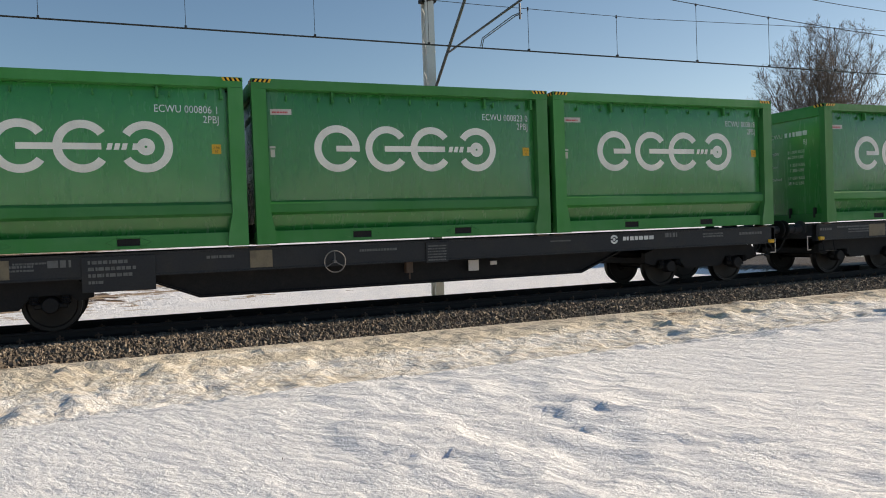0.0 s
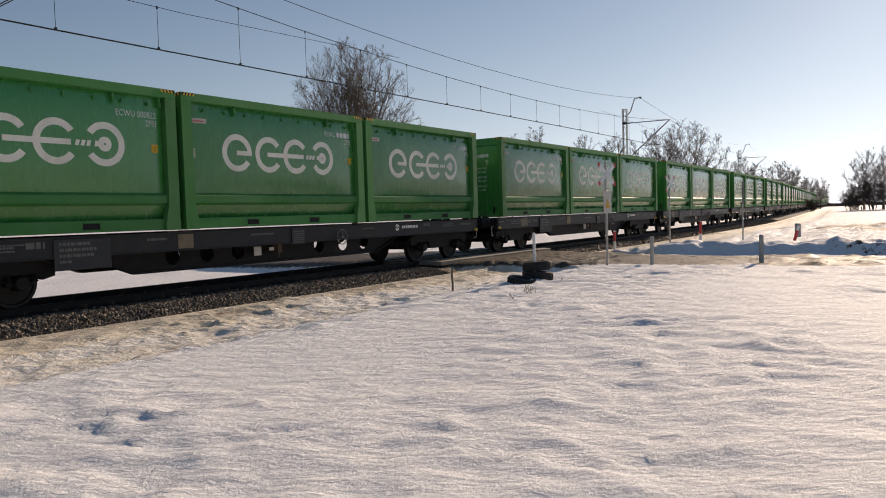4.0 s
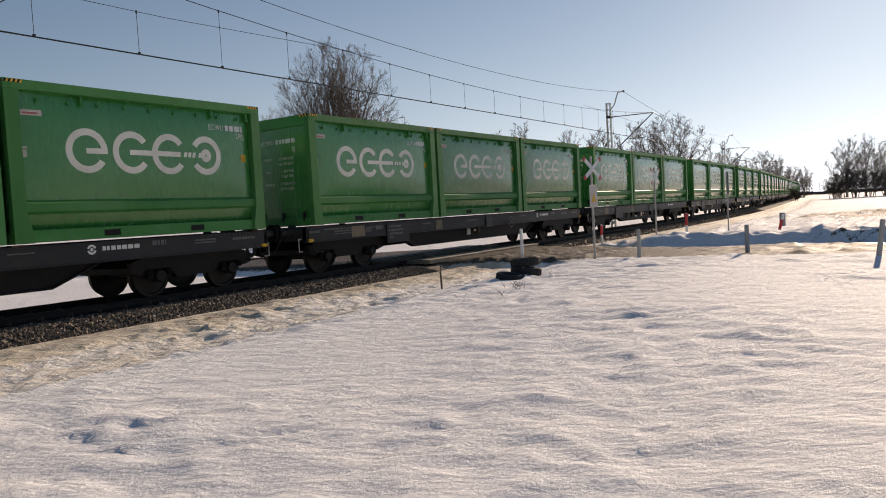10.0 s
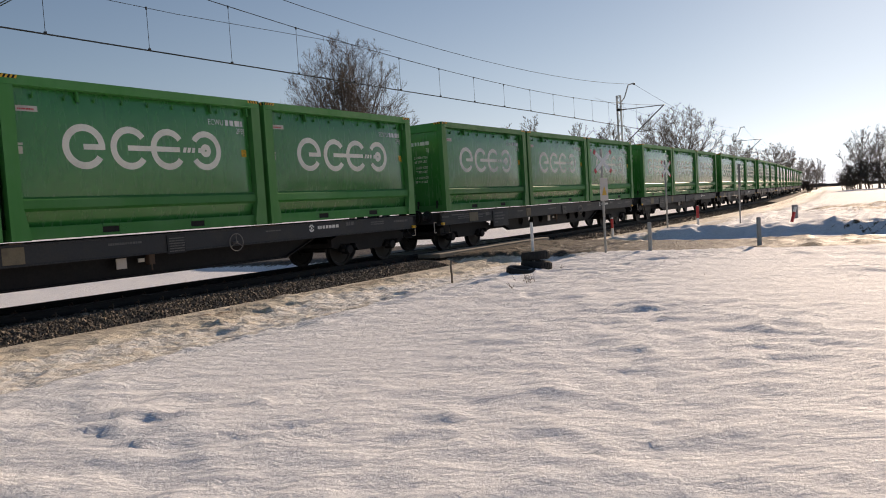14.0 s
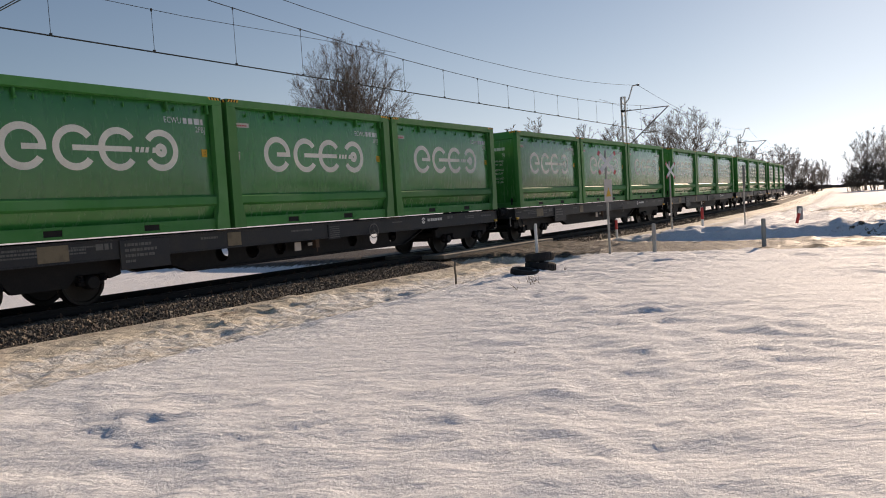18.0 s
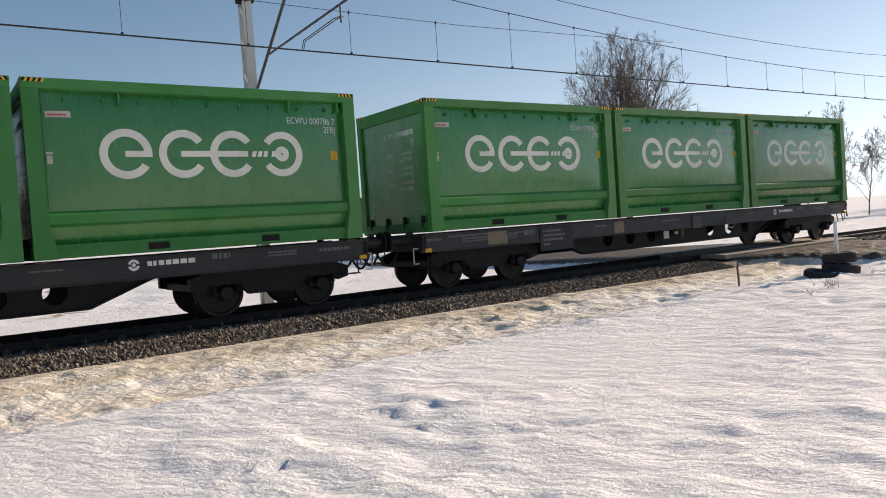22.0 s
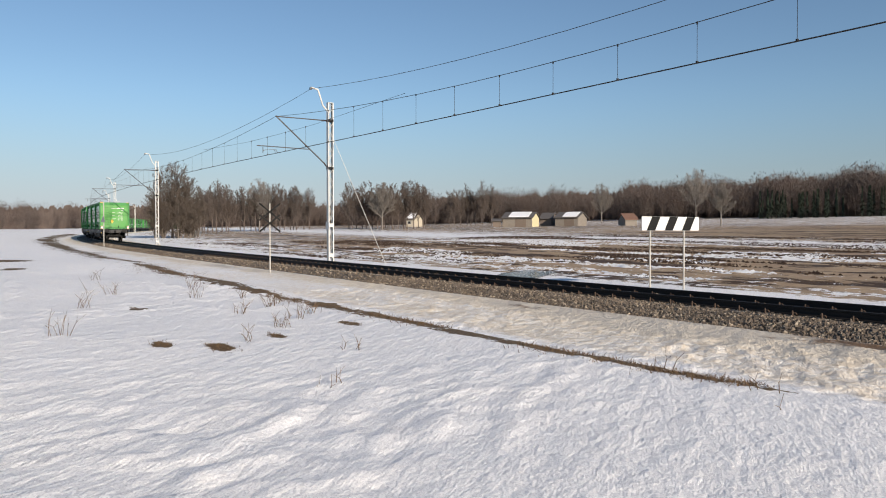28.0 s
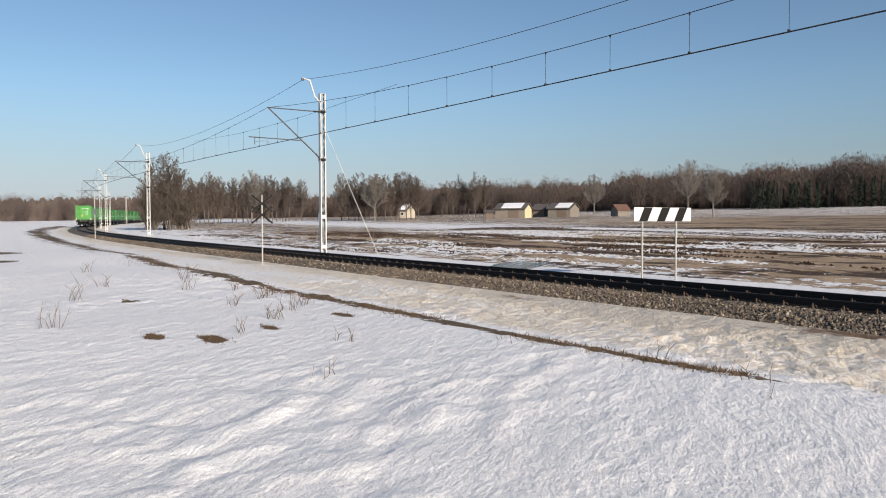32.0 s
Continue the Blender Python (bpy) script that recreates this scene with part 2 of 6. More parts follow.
def ballast_bed_material():
    m, n, l, b = shader("ballast_bed")
    co = n.new("ShaderNodeTexCoord").outputs["Object"]
    v = n.new("ShaderNodeTexVoronoi")
    v.inputs["Scale"].default_value = 16.0
    l.new(co, v.inputs["Vector"])
    hsv = n.new("ShaderNodeSeparateColor")
    l.new(v.outputs["Color"], hsv.inputs["Color"])
    col = mix(n, l, ramp(n, l, hsv.outputs[0], 0.1, 0.95), (0.035, 0.028, 0.023), (0.20, 0.165, 0.13))
    l.new(col, b.inputs["Base Color"])
    b.inputs["Roughness"].default_value = 0.9
    bump(n, l, b, v.outputs["Distance"], 0.9, 0.03)
    return m


BED = ballast_bed_material()


def ground_material():
    """Snow, with dirt, bare soil and ploughed ground laid over it where the sheet's layers say so."""
    m, n, l, b = shader("winter_ground")
    co = n.new("ShaderNodeTexCoord").outputs["Object"]

    def layer(name):
        a = n.new("ShaderNodeAttribute")
        a.attribute_name = name
        return a.outputs["Fac"]
    turned = n.new("ShaderNodeMapping")
    turned.inputs["Rotation"].default_value = (0, 0, radians(57))
    l.new(co, turned.inputs["Vector"])
    skew = turned.outputs["Vector"]
    grit = noise_node(n, l, co, 95, 3, 0.7)
    fine, mid, wide = noise_node(n, l, co, 34, 5, 0.7), noise_node(n, l, co, 5.0, 5, 0.6), noise_node(n, l, co, 0.7, 4)
    crust = noise_node(n, l, skew, 1.0, 5, 0.6, stretch=(2.4, 5.0, 1))
    snow = mix(n, l, ramp(n, l, wide, 0.35, 0.7), (0.85, 0.86, 0.875), (0.90, 0.90, 0.90))
    # coarse frozen grains: some dull, a few near white, sparkle painted into the colour
    def grains(scale):
        v = n.new("ShaderNodeTexVoronoi")
        v.inputs["Scale"].default_value = scale
        l.new(co, v.inputs["Vector"])
        k = n.new("ShaderNodeSeparateColor")
        l.new(v.outputs["Color"], k.inputs["Color"])
        return k.outputs[0]
    small, large = grains(85.0), grains(24.0)
    snow = mix(n, l, ramp(n, l, large, 0.55, 1.0, 0, 0.45), snow, (0.66, 0.67, 0.70))
    snow = mix(n, l, ramp(n, l, small, 0.5, 0.9, 0, 0.55), snow, (0.56, 0.56, 0.60))
    snow = mix(n, l, ramp(n, l, small, 0.97, 0.975, 0, 1), snow, (0.98, 0.98, 0.98))
    # dirty, refrozen snow beside the line
    d = calc(n, l, 'ADD', layer("dirt"), calc(n, l, 'MULTIPLY', calc(n, l, 'SUBTRACT', mid, 0.5), 0.55))
    tan = mix(n, l, ramp(n, l, mid, 0.35, 0.65), (0.75, 0.68, 0.565), (0.66, 0.565, 0.435))
    col = mix(n, l, ramp(n, l, d, 0.30, 0.85), snow, tan)
    col = mix(n, l, ramp(n, l, d, 0.62, 0.98), col, (0.59, 0.535, 0.455))
    col = mix(n, l, ramp(n, l, d, 1.08, 1.35), col, (0.17, 0.105, 0.055))
    # bare soil
    s = calc(n, l, 'ADD', layer("soil"), calc(n, l, 'MULTIPLY', calc(n, l, 'SUBTRACT', mid, 0.5), 1.9))
    earth = mix(n, l, ramp(n, l, fine, 0.35, 0.7), (0.070, 0.046, 0.027), (0.19, 0.135, 0.075))
    col = mix(n, l, ramp(n, l, calc(n, l, 'ADD', s, calc(n, l, 'MULTIPLY', calc(n, l, 'SUBTRACT', fine, 0.5), 0.7)), 0.5, 0.6), col, earth)
    # ploughed field, half thawed: silt film, rows of dark clods, thin streaks of old snow
    bands = noise_node(n, l, co, 0.16, 5, 0.6, stretch=(0.30, 1.5, 1))
    clod = noise_node(n, l, co, 0.8, 6, 0.68, stretch=(0.35, 1.3, 1))
    drift = noise_node(n, l, skew, 1.5, 7, 0.72, stretch=(0.6, 0.9, 1))
    along = noise_node(n, l, co, 0.8, 7, 0.72, stretch=(0.28, 1.6, 1))
    silt = mix(n, l, ramp(n, l, wide, 0.3, 0.7), (0.42, 0.32, 0.215), (0.31, 0.225, 0.145))
    silt = mix(n, l, ramp(n, l, mid, 0.45, 0.7, 0, 0.3), silt, (0.17, 0.115, 0.07))
    dark = mix(n, l, ramp(n, l, fine, 0.35, 0.65), (0.038, 0.023, 0.014), (0.095, 0.058, 0.034))
    c = calc(n, l, 'ADD', calc(n, l, 'MULTIPLY', bands, 1.5), calc(n, l, 'MULTIPLY', clod, 1.5))
    clay = mix(n, l, ramp(n, l, c, 1.53, 1.58), silt, dark)
    f = calc(n, l, 'ADD', calc(n, l, 'MULTIPLY', calc(n, l, 'ADD', drift, along), 0.5), calc(n, l, 'MULTIPLY', calc(n, l, 'SUBTRACT', layer("field"), 0.5), 0.42))
    col = mix(n, l, ramp(n, l, f, 0.462, 0.49), col, clay)
    # road
    r = layer("road")
    wet = mix(n, l, ramp(n, l, mid, 0.4, 0.65), (0.045, 0.040, 0.036), (0.12, 0.092, 0.066))
    col = mix(n, l, ramp(n, l, calc(n, l, 'ADD', r, calc(n, l, 'MULTIPLY', calc(n, l, 'SUBTRACT', mid, 0.5), 0.7)), 0.4, 0.6), col, wet)
    l.new(col, b.inputs["Base Color"])
    l.new(ramp(n, l, calc(n, l, 'ADD', layer("dirt"), r), 0.5, 1.1, 0.75, 0.6), b.inputs["Roughness"])
    b.inputs["Specular IOR Level"].default_value = 0.25
    lumpy = ramp(n, l, calc(n, l, 'ADD', layer("dirt"), layer("field")), 0.1, 0.5, 0.30, 1.0)
    h = calc(n, l, 'ADD', calc(n, l, 'MULTIPLY', fine, 0.13), calc(n, l, 'MULTIPLY', calc(n, l, 'MULTIPLY', mid, 0.9), lumpy))
    h = calc(n, l, 'ADD', h, calc(n, l, 'MULTIPLY', calc(n, l, 'ADD', crust, crust), 0.34))
    crumb = noise_node(n, l, skew, 2.6, 4, 0.6, stretch=(2.0, 4.5, 1))
    h = calc(n, l, 'ADD', h, calc(n, l, 'MULTIPLY', crumb, 0.26))
    h = calc(n, l, 'ADD', h, calc(n, l, 'MULTIPLY', grit, 0.08))
    bump(n, l, b, h, 1.0, 0.075)
    return m


GROUND = ground_material()

# ---- mesh helpers ----


class Shape:
    """Collects vertices and faces of one mesh."""

    def __init__(self):
        self.v, self.f = [], []

    def add(self, verts, faces):
        k = len(self.v)
        self.v += [tuple(p) for p in verts]
        self.f += [tuple(i + k for i in q) for q in faces]
        return self

    def box(self, x0, x1, y0, y1, z0, z1, c=0.0):
        """A block with chamfered edges."""
        if c <= 0:
            return self.add([(x, y, z) for x in (x0, x1) for y in (y0, y1) for z in (z0, z1)],
                            [(0, 1, 3, 2), (4, 6, 7, 5), (0, 4, 5, 1), (2, 3, 7, 6), (0, 2, 6, 4), (1, 5, 7, 3)])
        c = min(c, (x1 - x0) * .45, (y1 - y0) * .45, (z1 - z0) * .45)
        pts, idx = [], {}
        for sx in (0, 1):
            for sy in (0, 1):
                for sz in (0, 1):
                    p = ((x0, x1)[sx], (y0, y1)[sy], (z0, z1)[sz])
                    s = (1 - 2 * sx, 1 - 2 * sy, 1 - 2 * sz)
                    for ax in range(3):
                        idx[sx, sy, sz, ax] = len(pts)
                        pts.append(tuple(p[i] + (0 if i == ax else s[i] * c) for i in range(3)))
        fs = []
        for ax in range(3):
            o = [i for i in range(3) if i != ax]
            for s in (0, 1):
                loop = []
                for a, b in ((0, 0), (0, 1), (1, 1), (1, 0)):
                    k = [0, 0, 0]
                    k[ax], k[o[0]], k[o[1]] = s, a, b
                    loop.append(idx[k[0], k[1], k[2], ax])
                fs.append(loop if (s == 1) == (ax != 1) else loop[::-1])
            for a in (0, 1):
                for b in (0, 1):
                    k0, k1 = [0, 0, 0], [0, 0, 0]
                    k0[ax], k1[ax] = 0, 1
                    k0[o[0]] = k1[o[0]] = a
                    k0[o[1]] = k1[o[1]] = b
                    fs.append((idx[(*k0, o[0])], idx[(*k1, o[0])], idx[(*k1, o[1])], idx[(*k0, o[1])]))
        for sx in (0, 1):
            for sy in (0, 1):
                for sz in (0, 1):
                    fs.append(tuple(idx[sx, sy, sz, a] for a in range(3)))
        return self.add(pts, fs)

    def prism(self, outline, a0, a1, axis='x'):
        """An outline of pairs, drawn out along an axis from a0 to a1."""
        n = len(outline)

        def put(p, a):
            return {'x': (a, p[0], p[1]), 'y': (p[0], a, p[1]), 'z': (p[0], p[1], a)}[axis]
        self.add([put(p, a0) for p in outline] + [put(p, a1) for p in outline],
                 [tuple(range(n))[::-1], tuple(range(n, 2 * n))] + [(i, (i + 1) % n, n + (i + 1) % n, n + i) for i in range(n)])
        return self

    def tube(self, a, b, r0, r1=None, sides=8, cap=True):
        a, b = Vector(a), Vector(b)
        r1 = r0 if r1 is None else r1
        d = (b - a).normalized()
        u = d.orthogonal().normalized()
        w = d.cross(u)
        ring = [(math.cos(6.28318 * i / sides), math.sin(6.28318 * i / sides)) for i in range(sides)]
        vs = [a + (u * c + w * s) * r0 for c, s in ring] + [b + (u * c + w * s) * r1 for c, s in ring]
        fs = [(i, (i + 1) % sides, sides + (i + 1) % sides, sides + i) for i in range(sides)]
        if cap:
            fs += [tuple(range(sides))[::-1], tuple(range(sides, 2 * sides))]
        return self.add(vs, fs)

    def path(self, pts, r, sides=6):
        for a, b in zip(pts, pts[1:]):
            self.tube(a, b, r, r, sides)
        return self

    def lathe(self, profile, steps=24, axis='z', at=(0, 0, 0)):
        """profile: pairs of radius and height along the axis."""
        vs, fs, n = [], [], len(profile)
        for i in range(steps):
            c, s = math.cos(6.28318 * i / steps), math.sin(6.28318 * i / steps)
            for r, h in profile:
                p = {'z': (r * c, r * s, h), 'y': (r * c, h, r * s), 'x': (h, r * c, r * s)}[axis]
                vs.append((p[0] + at[0], p[1] + at[1], p[2] + at[2]))
        for i in range(steps):
            j = (i + 1) % steps
            for k in range(n - 1):
                fs.append((i * n + k, i * n + k + 1, j * n + k + 1, j * n + k))
        return self.add(vs, fs)

    def moved(self, m):
        self.v = [tuple(m @ Vector(p)) for p in self.v]
        return self

    def mesh(self, name, material, smooth=False):
        me = bpy.data.meshes.new(name)
        me.from_pydata(self.v, [], self.f)
        me.materials.append(material)
        bm = bmesh.new()
        bm.from_mesh(me)
        bmesh.ops.recalc_face_normals(bm, faces=bm.faces)
        bm.to_mesh(me)
        bm.free()
        if smooth:
            me.polygons.foreach_set("use_smooth", [True] * len(me.polygons))
            me.set_sharp_from_angle(angle=radians(35))
        return me


def part(name, shape, material, parent, label="", at=None, smooth=False):
    """Links a shape (or a mesh) as one mesh object under a thing or a part."""
    me = shape if isinstance(shape, bpy.types.Mesh) else shape.mesh(name, material, smooth)
    ob = new(name, me)
    ob.parent = parent
    if at is not None:
        ob.matrix_basis = at if isinstance(at, Matrix) else Matrix.Translation(at)
    if label:
        ob["label"] = label
    return ob


def thing(name, label, category, m=None, group="", kind=""):
    ob = new(name)
    ob.empty_display_size = 0.3
    if m is not None:
        ob.matrix_basis = m
    return tagged(ob, label, category, group, kind)


def solid(name, shape, material, label, category, m=None, group="", kind="", smooth=False):
    ob = new(name, shape.mesh(name, material, smooth))
    if m is not None:
        ob.matrix_basis = m
    return tagged(ob, label, category, group, kind)


def big_mesh(name, verts, faces, material, smooth=False):
    """Fast mesh from arrays; faces all have the same number of corners."""
    me = bpy.data.meshes.new(name)
    verts, faces = np.asarray(verts, np.float32), np.asarray(faces, np.int32)
    k = faces.shape[1]
    me.vertices.add(len(verts))
    me.vertices.foreach_set("co", verts.ravel())
    me.loops.add(faces.size)
    me.loops.foreach_set("vertex_index", faces.ravel())
    me.polygons.add(len(faces))
    me.polygons.foreach_set("loop_start", np.arange(0, faces.size, k, dtype=np.int32))
    me.polygons.foreach_set("use_smooth", np.full(len(faces), smooth))
    me.update(calc_edges=True)
    me.validate()
    me.materials.append(material)
    return me


# ---- the line: metres along it, to the left of the eye positive ----
TRACK_Y, GAUGE_HALF = 15.18, 0.755
DROP = 0.19   # the rails' heads below the datum of the line
STEP = 1.0
S0, S1 = -900.0, 700.0
_s = np.arange(S0, S1 + STEP, STEP)
# bends: from, to, radians of turn over that stretch (positive turns away from the eye on its side)
_k = np.zeros_like(_s)
_k[(_s > 39.5)] = 1 / 660
_k[(_s > 520)] = 0
_k[(_s < -30) & (_s > -110)] = 0.103 / 80
_k[(_s < -270) & (_s > -340)] = -0.032 / 70
_i0 = int(round(-S0 / STEP))
_h = np.zeros_like(_s)
_h[_i0:] = np.concatenate([[0], np.cumsum((_k[_i0:-1] + _k[_i0 + 1:]) / 2 * STEP)])
_h[:_i0 + 1] = np.concatenate([[0], np.cumsum((_k[1:_i0 + 1][::-1] + _k[:_i0][::-1]) / 2 * STEP)])[::-1]
_sgn = np.sign(_s) + (_s == 0)
_dx, _dy = -np.cos(_h), np.sin(_h) * _sgn
_x, _y = np.zeros_like(_s), np.zeros_like(_s)
_x[_i0:] = np.concatenate([[0], np.cumsum((_dx[_i0:-1] + _dx[_i0 + 1:]) / 2)])
_y[_i0:] = np.concatenate([[0], np.cumsum((_dy[_i0:-1] + _dy[_i0 + 1:]) / 2)])
_x[:_i0 + 1] = -np.concatenate([[0], np.cumsum(((_dx[1:_i0 + 1] + _dx[:_i0]) / 2)[::-1])])[::-1]
_y[:_i0 + 1] = -np.concatenate([[0], np.cumsum(((_dy[1:_i0 + 1] + _dy[:_i0]) / 2)[::-1])])[::-1]
_y += TRACK_Y


def grade(s):
    s = np.asarray(s, float)
    return np.where(s < -10, 0, np.where(s < 30, 0.01 * (s + 10) ** 2 / 80, 0.01 * np.minimum(s, 560) - 0.1))


def line(s, off=0.0):
    """A point beside the line: s metres along it, off metres to the far side; its height is the rail's top."""
    x, y = np.interp(s, _s, _x), np.interp(s, _s, _y)
    dx, dy = np.interp(s, _s, _dx), np.interp(s, _s, _dy)
    return Vector((x + dy * off, y - dx * off, float(grade(s))))


def on_line(s, off=0.0, z=0.0):
    """A pose beside the line: +x against the running direction, +y to the far side."""
    p = line(s, off)
    yaw = math.degrees(math.atan2(-np.interp(s, _s, _dy), -np.interp(s, _s, _dx)))
    return pose(p.x, p.y, p.z + z, 0, 0, yaw)


def line_y(x):
    """The line's middle at x, and its height there."""
    o = np.argsort(_x)
    return np.interp(x, _x[o], _y[o]), grade(np.interp(x, _x[o], _s[o]))


def smooth(a, b, x):
    t = np.clip((np.asarray(x, float) - a) / (b - a), 0, 1)
    return t * t * (3 - 2 * t)


def lattice(x, y, seed):
    """Value noise on arrays, -1 to 1."""
    def rnd(i, j):
        h = np.sin(i * 127.1 + j * 311.7 + seed * 74.7) * 43758.5453
        return (h - np.floor(h)) * 2 - 1
    i, j = np.floor(x), np.floor(y)
    u, v = x - i, y - j
    u, v = u * u * (3 - 2 * u), v * v * (3 - 2 * v)
    return (rnd(i, j) * (1 - u) + rnd(i + 1, j) * u) * (1 - v) + (rnd(i, j + 1) * (1 - u) + rnd(i + 1, j + 1) * u) * v


CREST_X, CREST_D = (-80, -42, -30, -18, -6, -4, 0, 4, 10, 16), (-6.2, -6.6, -7.3, -7.8, -7.95, -7.65, -7.25, -6.95, -6.8, -6.6)


def terrain(x, y):
    """Height of the ground, without the finest ripples."""
    x, y = np.asarray(x, float), np.asarray(y, float)
    yc, zc = line_y(x)
    d = y - yc
    crest = np.interp(x, CREST_X, CREST_D)
    # eye side: toe of the ballast, wet strip, ditch, bank, field
    near = np.interp(d, [-40, -9], [0, 0]) - 0.40
    ditch = -0.42 - 0.24 * smooth(crest, crest + 1.6, d) + 0.12 * smooth(crest + 1.6, -2.6, d)
    h = np.where(d < crest, near, ditch)
    rim = np.exp(-((d - crest + 0.55) / 0.3) ** 2) * 0.03
    h = h + rim + lattice(x * 0.16, y * 0.16, 3) * 0.10 * smooth(-2.4, -8, d) * smooth(1.5, 5, np.hypot(x, y))
    far = -0.55 - 0.15 * smooth(2.6, 5.5, d) + 0.05 * smooth(8, 12, d)
    h = np.where(d > -2.3, far, h)
    h = h + zc
    # the land rises beyond the line
    up = np.interp(y, [36, 60, 127, 200, 310, 700], [0, 0.45, 2.4, 3.6, 8.0, 10.0]) * smooth(120, -10, x)
    h = h + up + lattice(x * 0.03, y * 0.03, 5) * 0.25 * smooth(22, 50, y)
    # lane over the line
    road = lane(x, y)
    h = h * (1 - road) + road * (np.interp(np.abs(d), [0, 3, 8, 40], [-0.25, -0.27, -0.40, -0.42]))
    foot = 27.6 + 0.05 * (y - 8) + 0.25 * lattice(x * 0.2, y * 0.6, 52)
    bank = (1 + 0.30 * lattice(x * 1.4, y * 1.4, 51) + 0.3 * lattice(x * 3.2, y * 2.6, 53)) * smooth(foot, foot + 0.6, x) * smooth(foot + 5.0, foot + 0.8, x) * smooth(12.3, 10.0, y) * smooth(-40, -15, y)
    return h + bank * 0.34


def lane_middle(y):
    return np.interp(y, [-60, 0, 8, 15, 24, 60], [26.5, 24.7, 24.4, 24.0, 23.5, 20.0])


def lane(x, y):
    w = np.interp(y, [-60, 0, 8, 12, 15, 18, 60], [1.5, 1.4, 2.0, 2.7, 3.8, 3.2, 2.0])
    return smooth(w + 0.9, w - 0.1, np.abs(x - lane_middle(y))) * smooth(44, 30, y)


# ---- ground: one sheet to the horizon ----


def spaced(marks):
    out = []
    for a, b, st in marks:
        out.append(np.arange(a, b - st * 0.5, st))
    return np.concatenate(out + [[marks[-1][1]]])


def build_ground():
    gx = spaced([(-1500, -600, 90), (-600, -200, 20), (-200, -60, 3.5), (-60, -22, 0.5), (-22, -14, 0.16), (-14, 22, 0.082), (22, 34, 0.16), (34, 70, 0.5), (70, 220, 4), (220, 600, 20), (600, 1500, 90)])
    gy = spaced([(-1200, -300, 90), (-300, -60, 20), (-60, -4, 2), (-4, 1.0, 0.35), (1.0, 13.3, 0.072), (13.3, 18, 0.35), (18, 30, 0.3), (30, 60, 1.2), (60, 160, 4), (160, 600, 20), (600, 1600, 100)])
    x, y = np.meshgrid(gx, gy)
    x, y = x.ravel(), y.ravel()
    yc, zc = line_y(x)
    d = y - yc
    z = terrain(x, y)
    fade = smooth(60, 25, np.hypot(x, y - 4)) * smooth(-2.25, -2.9, d)
    # wind crust: low, sharp-backed ripples, broken up
    u, v = x * 0.545 - y * 0.839, x * 0.839 + y * 0.545
    wob = lattice(u * 0.6, v * 0.6, 11) * 0.55
    v = v + 0.12 * lattice(u * 1.9, v * 1.1, 17)
    a = lattice(u * 0.75, v * 1.9 + wob, 12)
    b = lattice(u * 1.5 + wob, v * 3.6 + wob * 2, 13)
    e = lattice(u * 1.0 + 40, v * 2.5 + wob, 16)
    g = lattice(u * 2.8, v * 6.0 + wob * 3, 18)
    c = lattice(x * 5.2, y * 5.2, 14)
    patchy = smooth(-0.8, 0.5, lattice(x * 0.30, y * 0.30, 15))
    soft = lambda q, k: (1 - np.sqrt(q * q + 0.03)) ** 2 * k
    ripple = soft(a, 0.040) * patchy + soft(b, 0.038) * (0.4 + patchy) + np.maximum(0, e) ** 1.6 * 0.045 * patchy + g * 0.012 + soft(lattice(u * 3.1 + wob, v * 7.4 + wob * 3, 23), 0.026) * (0.3 + patchy) + c * 0.006 + lattice(x * 2.6, y * 2.6, 19) * 0.011 + np.maximum(0, lattice(x * 3.7, y * 3.7, 20)) * 0.012
    ripple = 0.5 * (ripple + 0.022 + np.sqrt((ripple - 0.022) ** 2 + 0.0001))
    z = z + (ripple - 0.025) * fade
    # trampled, lumpy snow in the strip by the line
    strip = smooth(-7.2, -6.2, d) * smooth(-2.4, -3.0, d)
    z = z + strip * fade * (0.5 + 0.5 * smooth(-7, -2, x)) * (lattice(x * 3.1, y * 3.1, 21) * 0.038 + np.abs(lattice(x * 5.3, y * 5.3, 22)) * 0.042)
    # footprints
    rs = np.random.RandomState(4)
    prints = [(1.9 + rs.normal(0, 0.30), 5.25 + rs.normal(0, 0.14), rs.uniform(0.04, 0.07)) for k in range(34)]
    prints += [(6.9 + rs.normal(0, 0.7), 9.3 + rs.normal(0, 0.2), rs.uniform(0.10, 0.16)) for k in range(18)]
    prints += [(-2.3 + 0.12 * k + 0.10 * (k % 2), 7.2 - 0.38 * k, 0.15) for k in range(6)]
    prints += [(12.5 + 0.55 * k, 4.2 - 0.35 * k + 0.15 * (k % 2), 0.13) for k in range(14)]
    for fx, fy, r in prints:
        q = (x - fx) ** 2 + (y - fy) ** 2
        z = z - 0.015 * np.exp(-q / (r * r)) + 0.007 * np.exp(-(np.sqrt(q) - 1.8 * r) ** 2 / (0.6 * r) ** 2)
    clods = smooth(17, 24, x) * smooth(7, 3, y) * smooth(-6, 0, y)
    z = z + clods * np.maximum(0, lattice(x * 1.7, y * 1.7, 31)) * 0.12 * smooth(34, 28, x)
    z = z + smooth(30, 36, x) * smooth(75, 60, x) * smooth(-2.5, -5, d) * smooth(-30, -10, y) * (lattice(x * 0.7, y * 1.5, 35) * 0.09 + lattice(x * 0.35, y * 0.6, 36) * 0.12 + np.abs(lattice(x * 0.95, y * 1.9, 37)) * 0.10)
    # bare clods in the field beyond
    z = z + smooth(23, 27, y) * smooth(60, 35, y) * lattice(x * 0.8, y * 2.2, 33) * 0.08
    nx, ny = len(gx), len(gy)
    i = np.arange(nx * ny).reshape(ny, nx)
